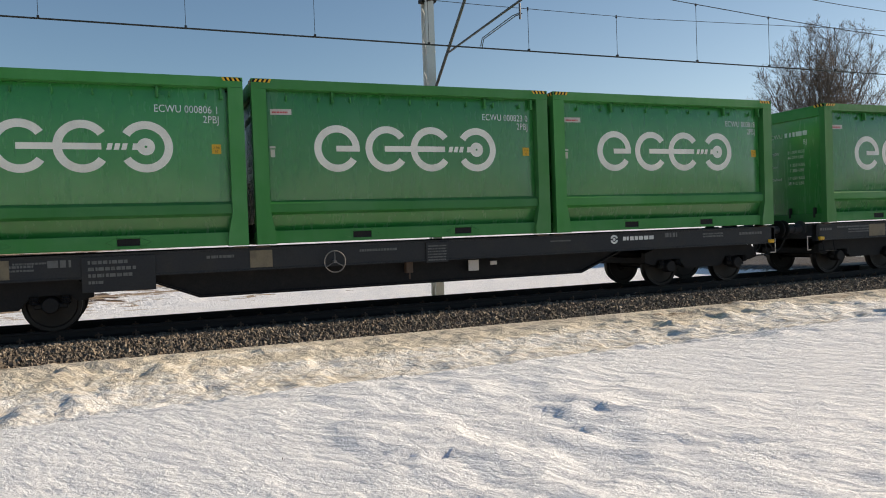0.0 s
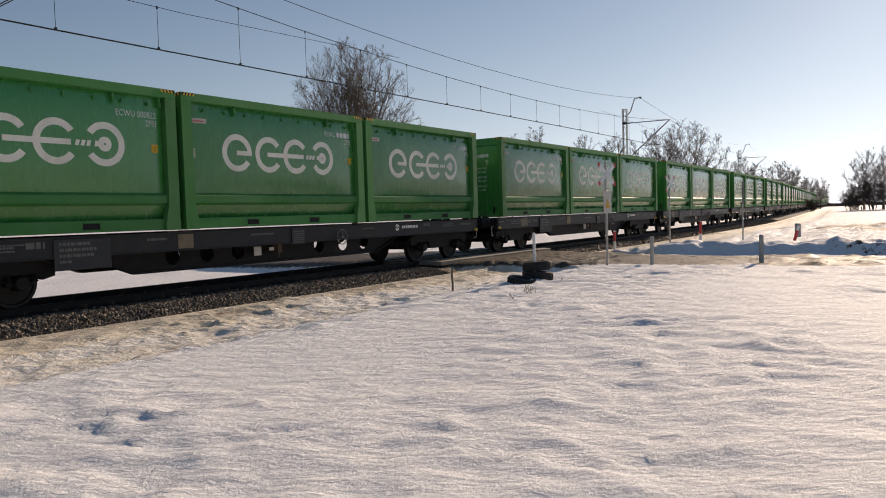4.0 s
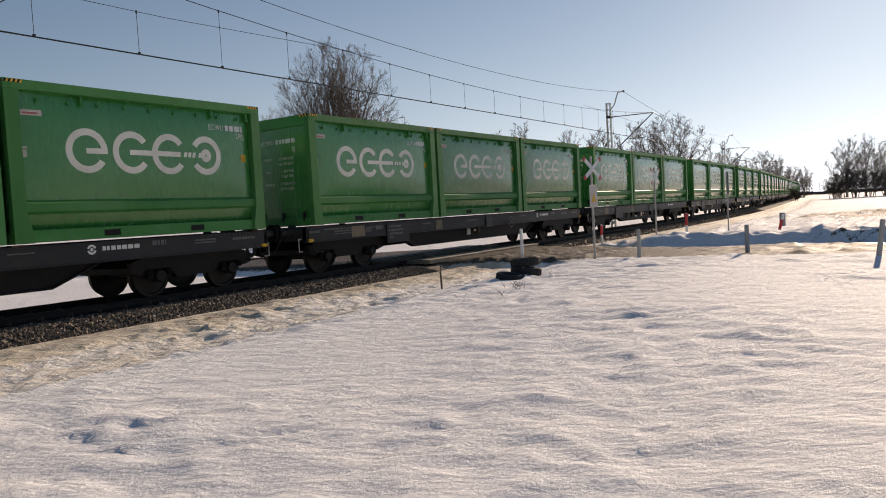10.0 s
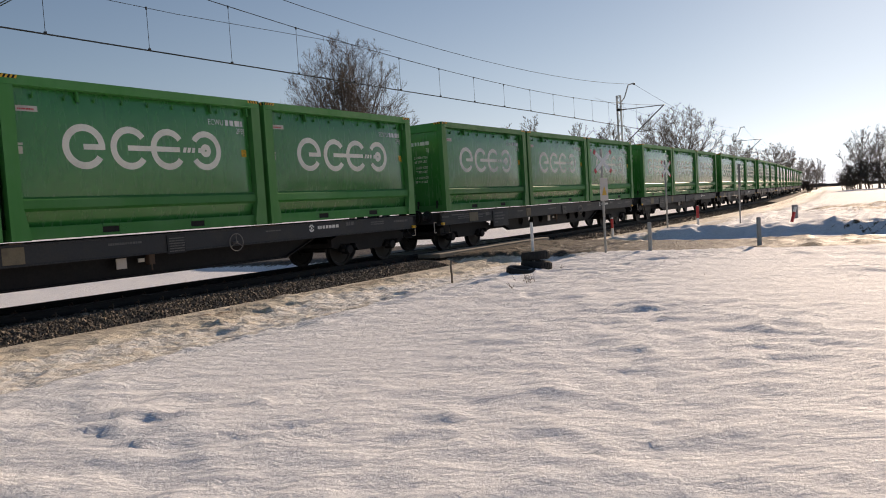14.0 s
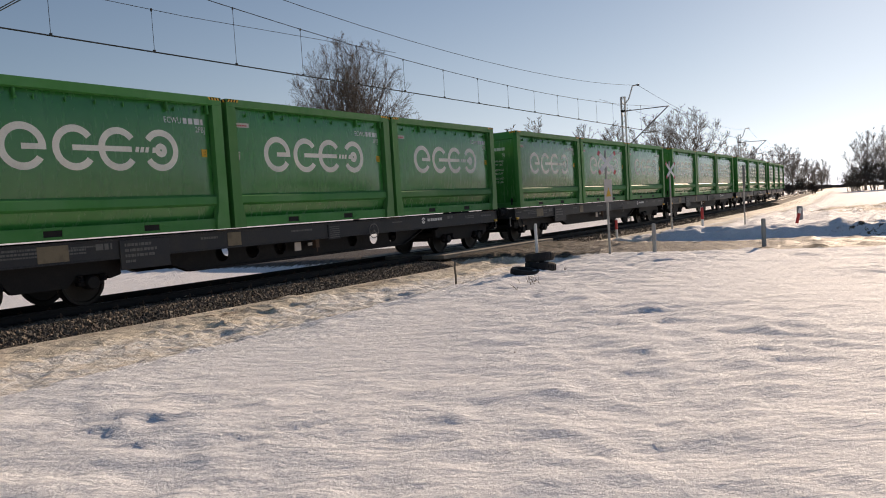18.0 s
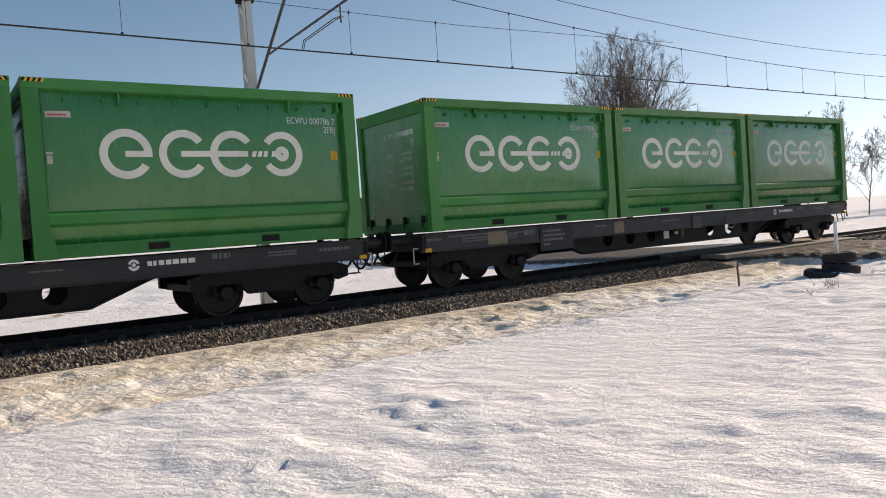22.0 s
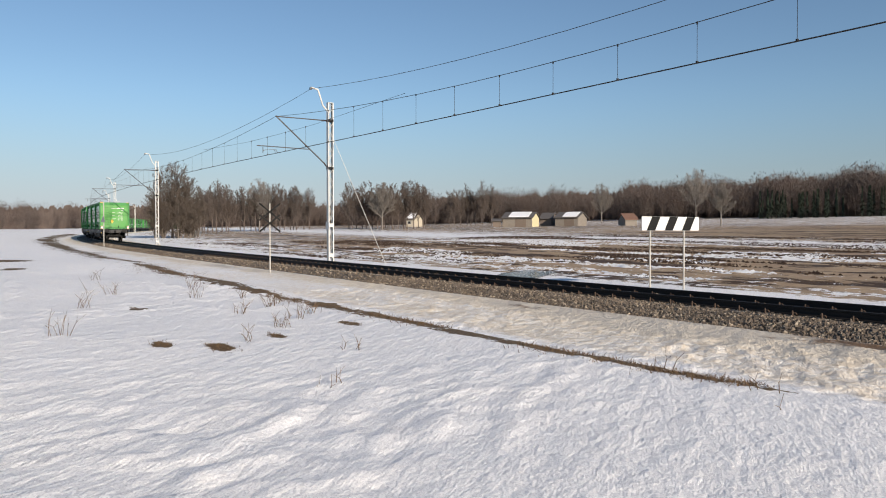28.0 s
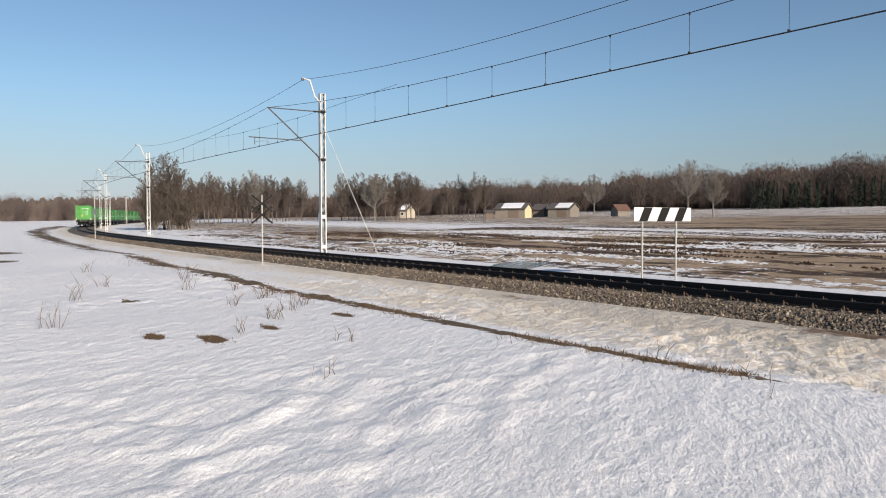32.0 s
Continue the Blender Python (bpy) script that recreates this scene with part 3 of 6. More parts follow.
    faces = np.stack([i[:-1, :-1], i[:-1, 1:], i[1:, 1:], i[1:, :-1]], -1).reshape(-1, 4)
    me = big_mesh("ground", np.stack([x, y, z], 1), faces, GROUND, True)
    crest = np.interp(x, CREST_X, CREST_D)
    big = lattice(x * 0.45, y * 0.9, 41)
    dirt = smooth(-7.0, -5.8, d) * smooth(-2.0, -2.4, d) * (0.44 + 0.12 * smooth(-9, -4, x) + 0.26 * smooth(-2, -9, x) + 0.12 * big) + smooth(-4.4, -3.0, d) * smooth(-2.0, -2.5, d) * (0.42 + 0.3 * lattice(x * 0.5, y * 2, 42))
    dirt = dirt * (1 - 0.35 * smooth(-8, -30, x)) + (smooth(1.9, 2.3, d) * smooth(5.6, 4.0, d)) * (0.70 + 0.35 * big)
    dirt = np.where(np.abs(d) < 2.2, 1.2, dirt)
    wide = (0.27 + 0.020 * np.clip(-x - 4, 0, 60)) * (1 + 0.45 * lattice(x * 0.3, y * 0.3, 44) * smooth(-12, -25, x))
    soil = np.exp(-((d - crest - 0.05) / wide) ** 2) * smooth(-3.4, -5.2, x) * (0.88 + 0.25 * lattice(x * 0.4, y * 0.4, 43) + 0.38 * lattice(x * 1.3, y * 2.2, 45))
    for px, py, rx, ry in ((-11.2, 2.75, 0.30, 0.16), (-10.6, 3.4, 0.42, 0.2), (-11.2, 4.5, 0.3, 0.14), (-12.0, 6.2, 0.4, 0.16), (-16.5, 3.6, 0.3, 0.2), (-44, 3.0, 1.9, 1.6), (-40, 1.2, 1.5, 1.2), (-36, 2.9, 1.0, 0.6), (-30, 1.0, 1.0, 0.5)):
        soil = soil + 0.95 * np.exp(-(((x - px) / rx) ** 2 + ((y - py) / ry) ** 2) ** 2)
    soil = soil + smooth(20, 26, x) * smooth(5, 1, y) * smooth(-8, -2, y) * smooth(34, 27, x) * (0.42 + 0.25 * big)
    soil = soil + smooth(46, 52, x) * smooth(70, 60, x) * smooth(9, 6, y) * smooth(-2, 2, y) * (0.72 + 0.6 * lattice(x * 0.3, y * 0.9, 47))
    soil = soil + smooth(38, 44, x) * smooth(64, 56, x) * smooth(3, 0, y) * smooth(-14, -6, y) * (0.40 + 0.75 * lattice(x * 0.35, y * 0.8, 48))
    soil = soil + np.exp(-((d + 3.2) / 1.2) ** 2) * smooth(60, 75, x) * 0.6
    # thawed field: bare near the line, a snow belt, bare again towards the wood
    bare = np.interp(y + 0.10 * x, [20, 26, 34, 50, 58, 64, 72, 90, 130, 220, 330], [0.45, 0.60, 0.76, 0.78, 0.56, 0.25, 0.50, 0.76, 0.80, 0.66, 0.6])
    field = smooth(6.4, 8.4, d) * bare * (1 - 0.30 * smooth(-45, -110, x)) * (1 - 0.75 * smooth(-12, 12, x))
    for name, val in (("dirt", dirt), ("soil", soil), ("field", field), ("road", lane(x, y))):
        at = me.attributes.new(name, 'FLOAT', 'POINT')
        at.data.foreach_set("value", np.asarray(val, np.float32))
    tagged(new("ground", me), "old crusted snow with thawed brown soil beside a railway", "ground", kind="structure")


build_ground()


def build_bed():
    """Ballast bed under the whole visible line, and loose stones on its slope near the eye."""
    ss = np.concatenate([np.arange(-760, -90, 8.0), np.arange(-90, 90, 1.0), np.arange(90, 420, 5.0)])
    prof = [(-2.75, -0.69), (-2.30, -0.57), (-1.72, -0.415), (-1.3, -0.39), (1.3, -0.39), (1.72, -0.415), (2.30, -0.57), (2.75, -0.69)]
    vs = []
    for s in ss:
        for o, z in prof:
            p = line(s, o)
            vs.append((p.x, p.y, p.z + z))
    n = len(prof)
    i = np.arange(len(ss) * n).reshape(-1, n)
    fs = np.stack([i[:-1, :-1], i[:-1, 1:], i[1:, 1:], i[1:, :-1]], -1).reshape(-1, 4)
    tagged(new("track_bed", big_mesh("track_bed", vs, fs, BED, True)), "crushed stone ballast bed of the railway", "track bed", kind="structure")
    rs = np.random.RandomState(5)
    oct_v = np.array([(1, 0, 0), (-1, 0, 0), (0, 1, 0), (0, -1, 0), (0, 0, 1), (0, 0, -1)], float)
    oct_f = np.array([(0, 2, 4), (2, 1, 4), (1, 3, 4), (3, 0, 4), (2, 0, 5), (1, 2, 5), (3, 1, 5), (0, 3, 5)])
    count = 74000
    s = np.where(rs.rand(count) < 0.72, rs.uniform(-26, 24, count), rs.uniform(-90, 90, count))
    o = -2.62 + rs.rand(count) ** 0.9 * 1.32
    far = rs.rand(count) < 0.10
    o = np.where(far, -1.3 + rs.rand(count) * 3.0, o)
    z = np.interp(o, [p[0] for p in prof], [p[1] for p in prof])
    px, py = np.interp(s, _s, _x), np.interp(s, _s, _y)
    dx, dy = np.interp(s, _s, _dx), np.interp(s, _s, _dy)
    cx, cy, cz = px + dy * o, py - dx * o, grade(s) + z + rs.uniform(-0.005, 0.03, count)
    cross = (np.abs(cx - lane_middle(15)) < 4.4)
    cz = np.where(cross, cz - 0.35, cz)
    size = rs.uniform(0.028, 0.058, (count, 1, 1)) * rs.uniform(0.6, 1.25, (count, 1, 3))
    v = oct_v[None] * size * rs.uniform(0.7, 1.2, (count, 6, 1))
    a, b = rs.uniform(0, 6.283, (2, count))
    ca, sa, cb, sb = np.cos(a), np.sin(a), np.cos(b), np.sin(b)
    x1 = v[..., 0] * ca[:, None] - v[..., 1] * sa[:, None]
    y1 = v[..., 0] * sa[:, None] + v[..., 1] * ca[:, None]
    z1 = y1 * sb[:, None] + v[..., 2] * cb[:, None]
    y1 = y1 * cb[:, None] - v[..., 2] * sb[:, None]
    vs = np.stack([x1 + cx[:, None], y1 + cy[:, None], z1 + cz[:, None]], -1).reshape(-1, 3)
    fs = (oct_f[None] + 6 * np.arange(count)[:, None, None]).reshape(-1, 3)
    tagged(new("ballast_stones", big_mesh("ballast_stones", vs, fs, STONE)), "loose brown and grey crushed ballast stones", "ballast", kind="stuff")


build_bed()


def build_rails():
    prof = [(-0.072, -0.172), (0.072, -0.172), (0.072, -0.158), (0.012, -0.135), (0.012, -0.045), (0.036, -0.035), (0.036, -0.006), (0.028, 0), (-0.028, 0), (-0.036, -0.006), (-0.036, -0.035), (-0.012, -0.045), (-0.012, -0.135), (-0.072, -0.158)]
    ss = np.concatenate([np.arange(-760, -120, 8.0), np.arange(-120, 420, 3.0)])
    for side, word in ((-1, "near"), (1, "far")):
        vs = []
        for s in ss:
            for o, z in prof:
                p = line(s, side * GAUGE_HALF + o)
                vs.append((p.x, p.y, p.z + z - DROP))
        n = len(prof)
        i = np.arange(len(ss) * n).reshape(-1, n)
        j = np.roll(i, -1, 1)
        fs = np.stack([i[:-1], j[:-1], j[1:], i[1:]], -1).reshape(-1, 4)
        tagged(new("rail", big_mesh("rail", vs, fs, RAIL)), "black oily steel rail with a worn head", "rail", "rails", kind="structure")


build_rails()

# ---- lettering ----


def letters(text, size, align='LEFT', spacing=1.0, shear=0.0):
    """Triangles of a line of text, in x and y, as vertices and faces."""
    cu = bpy.data.curves.new("text", 'FONT')
    cu.body, cu.size, cu.align_x, cu.space_character, cu.shear = text, size, align, spacing, shear
    cu.resolution_u = 3
    ob = new("text", cu)
    bpy.context.view_layer.update()
    me = bpy.data.meshes.new_from_object(ob.evaluated_get(bpy.context.evaluated_depsgraph_get()))
    vs, fs = [tuple(v.co)[:2] for v in me.vertices], [tuple(p.vertices) for p in me.polygons]
    bpy.data.objects.remove(ob)
    bpy.data.curves.remove(cu)
    bpy.data.meshes.remove(me)
    return vs, fs


def bars(x0, y0, width, height, seed, gap=0.18):
    """Plain bars in place of writing that cannot be read."""
    r = random.Random(seed)
    vs, fs, x = [], [], x0
    while x < x0 + width - height * 0.3:
        w = min(height * r.uniform(0.5, 1.6), x0 + width - x)
        k = len(vs)
        vs += [(x, y0), (x + w, y0), (x + w, y0 + height), (x, y0 + height)]
        fs.append((k, k + 1, k + 2, k + 3))
        x += w + height * (gap + 0.25 * r.random())
    return vs, fs


# ---- container ----
CL, CH, CW = 6.058, 2.993, 3.05
PANEL_X = 2.74


def panel_y(x, z):
    u, v = min(1, abs(x) / PANEL_X), min(1, abs(z - 1.80) / 1.01)
    return -1.385 - 0.085 * (1 - u ** 4) * (1 - v ** 4)


def drape(shape, pts, faces, lift=0.005):
    return shape.add([(x, panel_y(x, z) - lift, z) for x, z in pts], faces)


def arc(cx, cz, r0, r1, a0, a1, n=30):
    vs, fs = [], []
    for i in range(n + 1):
        a = radians(a0 + (a1 - a0) * i / n)
        vs += [(cx + r0 * math.cos(a), cz + r0 * math.sin(a)), (cx + r1 * math.cos(a), cz + r1 * math.sin(a))]
    for i in range(n):
        k = 2 * i
        fs.append((k, k + 1, k + 3, k + 2))
    return vs, fs


def strip(x0, x1, z0, z1, n=8, slant=0.0):
    vs, fs = [], []
    for i in range(n + 1):
        x = x0 + (x1 - x0) * i / n
        vs += [(x, z0), (x + slant, z1)]
    for i in range(n):
        fs.append((2 * i, 2 * i + 2, 2 * i + 3, 2 * i + 1))
    return vs, fs


def emblem(root):
    """Open rings and bars, drawn as plain shapes; each is a part."""
    z, ro, ri = 1.76, 0.436, 0.300
    for cx, a0, a1, bar in ((-1.484, 7, 327, (-1.504, -1.052, -0.055, 0.053)), (-0.505, 36, 324, None), (0.409, 36, 324, (-0.555, 0.70, -0.052, 0.056)), (1.391, -146, 146, None)):
        s = Shape()
        drape(s, *arc(cx, z, ri, ro, a0, a1))
        if bar:
            drape(s, *strip(bar[0], bar[1], z + bar[2], z + bar[3], 14), 0.0065)
        part("emblem_ring", s, LOGO, root)
    s = Shape()
    drape(s, *arc(1.391, z, 0.022, 0.145, 0, 360, 24))
    drape(s, *strip(1.17, 1.27, z - 0.055, z + 0.055, 2, 0.02), 0.0065)
    part("emblem_key", s, LOGO, root)
    s = Shape()
    for k in range(3):
        drape(s, *strip(0.77 + 0.115 * k, 0.85 + 0.115 * k, z - 0.055, z + 0.055, 1, 0.03))
    part("emblem_word", s, LOGO, root)


CODES = {(0, 0): "000845 7", (0, 1): "000837 5", (0, 2): "000807 7", (1, 0): "000798 0", (1, 1): "000834", (1, 2): "000786 7", (21, 0): "000806 1", (21, 1): "000823 0",
         (21, 2): "000818", (20, 0): "000809 8", (20, 1): "000833 3", (19, 0): "000783 0", (19, 1): "000774", (17, 0): "000822", (15, 1): "000855", (13, 2): "000831 2",
         (11, 1): "000849 8", (9, 1): "000780 4", (5, 0): "000772 2"}
TEXT_CACHE = {}


def cached_letters(text, size, align):
    key = (text, size, align)
    if key not in TEXT_CACHE:
        TEXT_CACHE[key] = letters(text, size, align, 1.02)
    return TEXT_CACHE[key]


def code_shape(code, seed):
    s = Shape()
    if code:
        vs, fs = cached_letters("ECWU " + code, 0.185, 'RIGHT')
        drape(s, [(x * 0.82 + 2.62, y + 2.36) for x, y in vs], fs)
        vs, fs = cached_letters("2PBJ", 0.185, 'RIGHT')
        drape(s, [(x * 0.82 + 2.62, y + 2.19) for x, y in vs], fs)
    else:
        vs, fs = cached_letters("ECWU", 0.185, 'LEFT')
        drape(s, [(x * 0.82 + 1.52, y + 2.36) for x, y in vs], fs)
        vs, fs = bars(2.02, 2.36, 0.60, 0.13, seed)
        drape(s, vs, fs)
        vs, fs = cached_letters("2PBJ", 0.185, 'RIGHT')
        drape(s, [(x * 0.82 + 2.62, y + 2.19) for x, y in vs], fs)
    return s


def end_text(sign):
    """Weights table on an end wall; sign: +1 for the end at +x."""
    s, x = Shape(), sign * (CL / 2 - 0.055)
    rows = [("ECWU", -0.35, 2.28, 0.17), ("2PBJ", 0.62, 2.06, 0.17), ("MGW", -0.25, 1.84, 0.11), ("21 000 KGS", 0.30, 1.84, 0.11), ("46 297 LBS", 0.30, 1.70, 0.11),
            ("Tare", -0.25, 1.50, 0.11), ("3 350 KGS", 0.36, 1.50, 0.11), ("7 385 LBS", 0.36, 1.36, 0.11), ("Payload", -0.25, 1.16, 0.11), ("17 650 KGS", 0.30, 1.16, 0.11), ("38 912 LBS", 0.30, 1.02, 0.11)]
    for text, y0, z0, size in rows:
        vs, fs = cached_letters(text, size, 'LEFT')
        s.add([(x + sign * 0.004, sign * (y0 + px), z0 + pz) for px, pz in vs], fs)
    vs, fs = bars(0.22, 2.28, 0.72, 0.12, 8)
    s.add([(x + sign * 0.004, sign * (px), pz) for px, pz in vs], fs)
    return s


def striped(a, b, first=None, second=None):
    """One mesh of two colours."""
    n = len(a.f)
    me = bpy.data.meshes.new("hazard_sticker")
    k = len(a.v)
    me.from_pydata(a.v + b.v, [], a.f + [tuple(i + k for i in f) for f in b.f])
    me.materials.append(first or YELLOW)
    me.materials.append(second or BLACK_STICKER)
    for i, p in enumerate(me.polygons):
        p.material_index = int(i >= n)
    return me


def build_container():
    root = thing("container", "green steel bulk container with white ring emblem on wagon", "container", group="containers on the train")
    # tub: floor, lower walls leaning in, upper walls
    tub = [(-1.24, 0.10), (-1.28, 0.26), (-1.395, 0.55), (-1.36, 0.60), (-1.36, 2.74), (1.36, 2.74), (1.36, 0.60), (1.395, 0.55), (1.28, 0.26), (1.24, 0.10)]
    part("tub", Shape().prism(tub, -2.95, 2.95), GREEN, root)
    # bulging pressed panel on the side
    p, nx, nz = Shape(), 28, 12
    for y_sign in (-1, 1):
        vs = []
        for j in range(nz + 1):
            for i in range(nx + 1):
                x, z = -PANEL_X + 2 * PANEL_X * i / nx, 0.79 + 2.02 * j / nz
                vs.append((x, -y_sign * panel_y(x, z) if y_sign > 0 else panel_y(x, z), z))
        p.add(vs, [(j * (nx + 1) + i, j * (nx + 1) + i + 1, (j + 1) * (nx + 1) + i + 1, (j + 1) * (nx + 1) + i) for j in range(nz) for i in range(nx)])
        if y_sign < 0:
            part("side_panel", p, GREEN, root, "bulging dented green sheet", smooth=True)
        else:
            part("side_panel", p, GREEN, root, smooth=True)
        p = Shape()
    part("roof_cover", Shape().prism([(-1.45, 2.90), (-0.7, 2.965), (0.7, 2.965), (1.45, 2.90), (1.45, 2.86), (-1.45, 2.86)], -2.93, 2.93), GREEN, root)
    for sy in (-1, 1):
        y = sorted((sy * 1.525, sy * 1.365))
        for sx in (-1, 1):
            o = [(sx * 3.029, 0.02), (sx * 3.029, 2.815), (sx * 2.77, 2.815), (sx * 2.77, 0.62), (sx * 2.68, 0.16), (sx * 2.68, 0.02)]
            part("corner_post", Shape().prism(o, y[0], y[1], 'y'), GREEN_RAIL, root)
        part("top_rail", Shape().prism([(sy * 1.525, 2.993), (sy * 1.525, 2.82), (sy * 1.47, 2.80), (sy * 1.36, 2.80), (sy * 1.36, 2.993)], -3.029, 3.029), GREEN_RAIL, root)
        part("waist_rail", Shape().prism([(sy * 1.37, 0.53), (sy * 1.465, 0.60), (sy * 1.465, 0.755), (sy * 1.40, 0.81), (sy * 1.37, 0.81)], -2.77, 2.77), GREEN_RAIL, root, "ledge rail faded by weather")
        rail = Shape()
        for x0, x1 in ((-2.70, -1.23), (-0.87, 0.87), (1.23, 2.70)):
            rail.box(x0, x1, *sorted((sy * 1.44, sy * 1.22)), 0.03, 0.265, 0.01)
        for x0 in (-1.23, 0.87):
            rail.box(x0, x0 + 0.36, *sorted((sy * 1.44, sy * 1.22)), 0.205, 0.265, 0.004).box(x0, x0 + 0.36, *sorted((sy * 1.44, sy * 1.22)), 0.03, 0.085, 0.004)
        part("bottom_rail", rail, GREEN_RAIL, root)
    for x0 in (-1.05, 1.05):
        part("fork_pocket", Shape().box(x0 - 0.178, x0 + 0.178, -1.425, -1.40, 0.088, 0.202, 0).box(x0 - 0.178, x0 + 0.178, -1.40, -0.9, 0.088, 0.09, 0), STEEL_DARK, root, "dark fork lift pocket")
        ring = Shape()
        for a, b in (((x0 - 0.2, .215), (x0 + 0.2, .215)), ((x0 + 0.2, .215), (x0 + 0.36, .145)), ((x0 + 0.36, .145), (x0 + 0.2, .075)), ((x0 + 0.2, .075), (x0 - 0.2, .075)), ((x0 - 0.2, .075), (x0 - 0.36, .145)), ((x0 - 0.36, .145), (x0 - 0.2, .215))):
            ring.tube((a[0], -1.441, a[1]), (b[0], -1.441, b[1]), 0.006, 0.006, 5)
        part("pocket_rim", ring, GREEN_RAIL, root)
    # hooks under the top rail
    hook = Shape().box(-0.016, 0.016, -1.455, -1.385, 2.62, 2.68, 0.006).box(-0.016, 0.016, -1.47, -1.445, 2.62, 2.72, 0.006).mesh("hook", GREEN_RAIL)
    for i in range(9):
        part("hook", hook, None, root, at=(-2.4 + 0.6 * i, 0, 0.0))
    lever = Shape().box(-0.022, 0.022, -1.50, -1.40, 2.62, 2.80, 0.008).box(-0.03, 0.03, -1.51, -1.46, 2.60, 2.66, 0.008).mesh("cover_lever", GREEN_RAIL)
    for x in (-1.55, 1.6, 2.66):
        part("cover_lever", lever, None, root, at=(x, 0, 0))
    # ends
    for sx in (-1, 1):
        x = sx * CL / 2
        panel = Shape()
        vs, n, m = [], 14, 14
        for j in range(m + 1):
            for i in range(n + 1):
                y, z = -1.36 + 2.72 * i / n, 0.2 + 2.5 * j / m
                e = min(1, abs(y) / 1.36) ** 6
                vs.append((x - sx * (0.06 - 0.010 * math.sin(y * 2.1) * math.sin(z * 2.3) * (1 - e)), y, z))
        panel.add(vs, [(j * (n + 1) + i, j * (n + 1) + i + 1, (j + 1) * (n + 1) + i + 1, (j + 1) * (n + 1) + i) for j in range(m) for i in range(n)])
        # the sun-facing +x end wears the colour with sunlight painted in
        part("end_panel", panel, GREEN_SUN_END if sx > 0 else GREEN, root, smooth=True)
        part("end_top_rail", Shape().box(*sorted((x, x - sx * 0.12)), -1.36, 1.36, 2.70, 2.985, 0.015), GREEN_RAIL, root)
        part("end_bottom_rail", Shape().box(*sorted((x, x - sx * 0.12)), -1.36, 1.36, 0.02, 0.24, 0.015), GREEN_RAIL, root)
        tagged(part("end_lettering", end_text(sx), WHITE_MARK, root), "white lettering on the end wall", kind="stuff")
        hold = Shape().box(*sorted((x + sx * 0.02, x - sx * 0.06)), -0.03, 0.03, 0.14, 0.40, 0.01).mesh("end_clamp", STEEL_DARK)
        for y in (-1.15, -0.38, 0.38, 1.15):
            part("end_clamp", hold, None, root, at=(0, y, 0))
        for sy in (-1, 1):
            hz, hb = Shape(), Shape()
            for k in range(6):
                a = sy * 1.525 - sy * 0.05 * k
                b = sy * 1.525 - sy * 0.05 * (k + 1)
                (hz if k % 2 else hb).add([(x + sx * 0.004, a, 2.92), (x + sx * 0.004, b, 2.92), (x + sx * 0.004, b - sy * 0.03, 2.985), (x + sx * 0.004, a - sy * 0.03, 2.985)], [(0, 1, 2, 3)])
            part("hazard_sticker", striped(hz, hb), None, root)
    rung = Shape().path([(3.0, -0.95, 0), (3.06, -0.95, 0), (3.06, -0.62, 0), (3.0, -0.62, 0)], 0.012, 6).mesh("rung", STEEL_DARK)
    for k in range(8):
        part("rung", rung, None, root, at=(0, 0, 0.55 + 0.265 * k))
    part("warning_sign", Shape().prism([(-0.40, 0.86), (-0.10, 0.86), (-0.25, 1.14)], 2.974, 2.980), YELLOW, root, "yellow high voltage warning triangle")
    part("warning_bolt", Shape().prism([(-0.26, 1.06), (-0.29, 0.97), (-0.25, 0.97), (-0.27, 0.89), (-0.21, 0.99), (-0.25, 0.99), (-0.23, 1.06)], 2.980, 2.984), BLACK_STICKER, root)
    part("small_sticker", Shape().box(2.974, 2.979, -0.32, -0.19, 0.70, 0.80), YELLOW, root)
    # side markings
    emblem(root)
    s = Shape()
    drape(s, *strip(2.47, 2.63, 1.65, 1.82, 2))
    part("yellow_sticker", s, YELLOW, root)
    s = Shape()
    vs, fs = cached_letters("3.1m", 0.07, 'CENTER')
    drape(s, [(x * 0.8 + 2.55, y + 1.745) for x, y in vs], fs, 0.008)
    vs, fs = cached_letters("10'", 0.07, 'CENTER')
    drape(s, [(x * 0.8 + 2.55, y + 1.67) for x, y in vs], fs, 0.008)
    tagged(part("sticker_writing", s, BLACK_STICKER, root), "black writing on the sticker", kind="stuff")
    s = Shape()
    drape(s, *strip(-2.69, -2.31, 2.37, 2.475, 3))
    part("maker_label", s, LABEL, root)
    s = Shape()
    vs, fs = bars(-2.66, 2.40, 0.30, 0.03, 4)
    drape(s, vs, fs, 0.008)
    part("label_writing", s, RED, root)
    s = Shape()
    drape(s, *strip(-2.71, -2.63, 1.60, 1.74, 1))
    drape(s, *strip(-2.72, -2.62, 1.76, 1.80, 1))
    part("inspection_label", s, LABEL, root)
    for sx in (-1, 1):
        hz, hb = Shape(), Shape()
        for k in range(8):
            a, b = sx * (3.02 - 0.04 * k), sx * (3.02 - 0.04 * (k + 1))
            (hz if k % 2 else hb).add([(a, -1.529, 2.925), (b, -1.529, 2.925), (b - sx * 0.03, -1.529, 2.985), (a - sx * 0.03, -1.529, 2.985)], [(0, 1, 2, 3)])
        part("hazard_sticker", striped(hz, hb), None, root)
    return root


# ---- wagon ----
PL = 20.246
PIVOT = 7.4


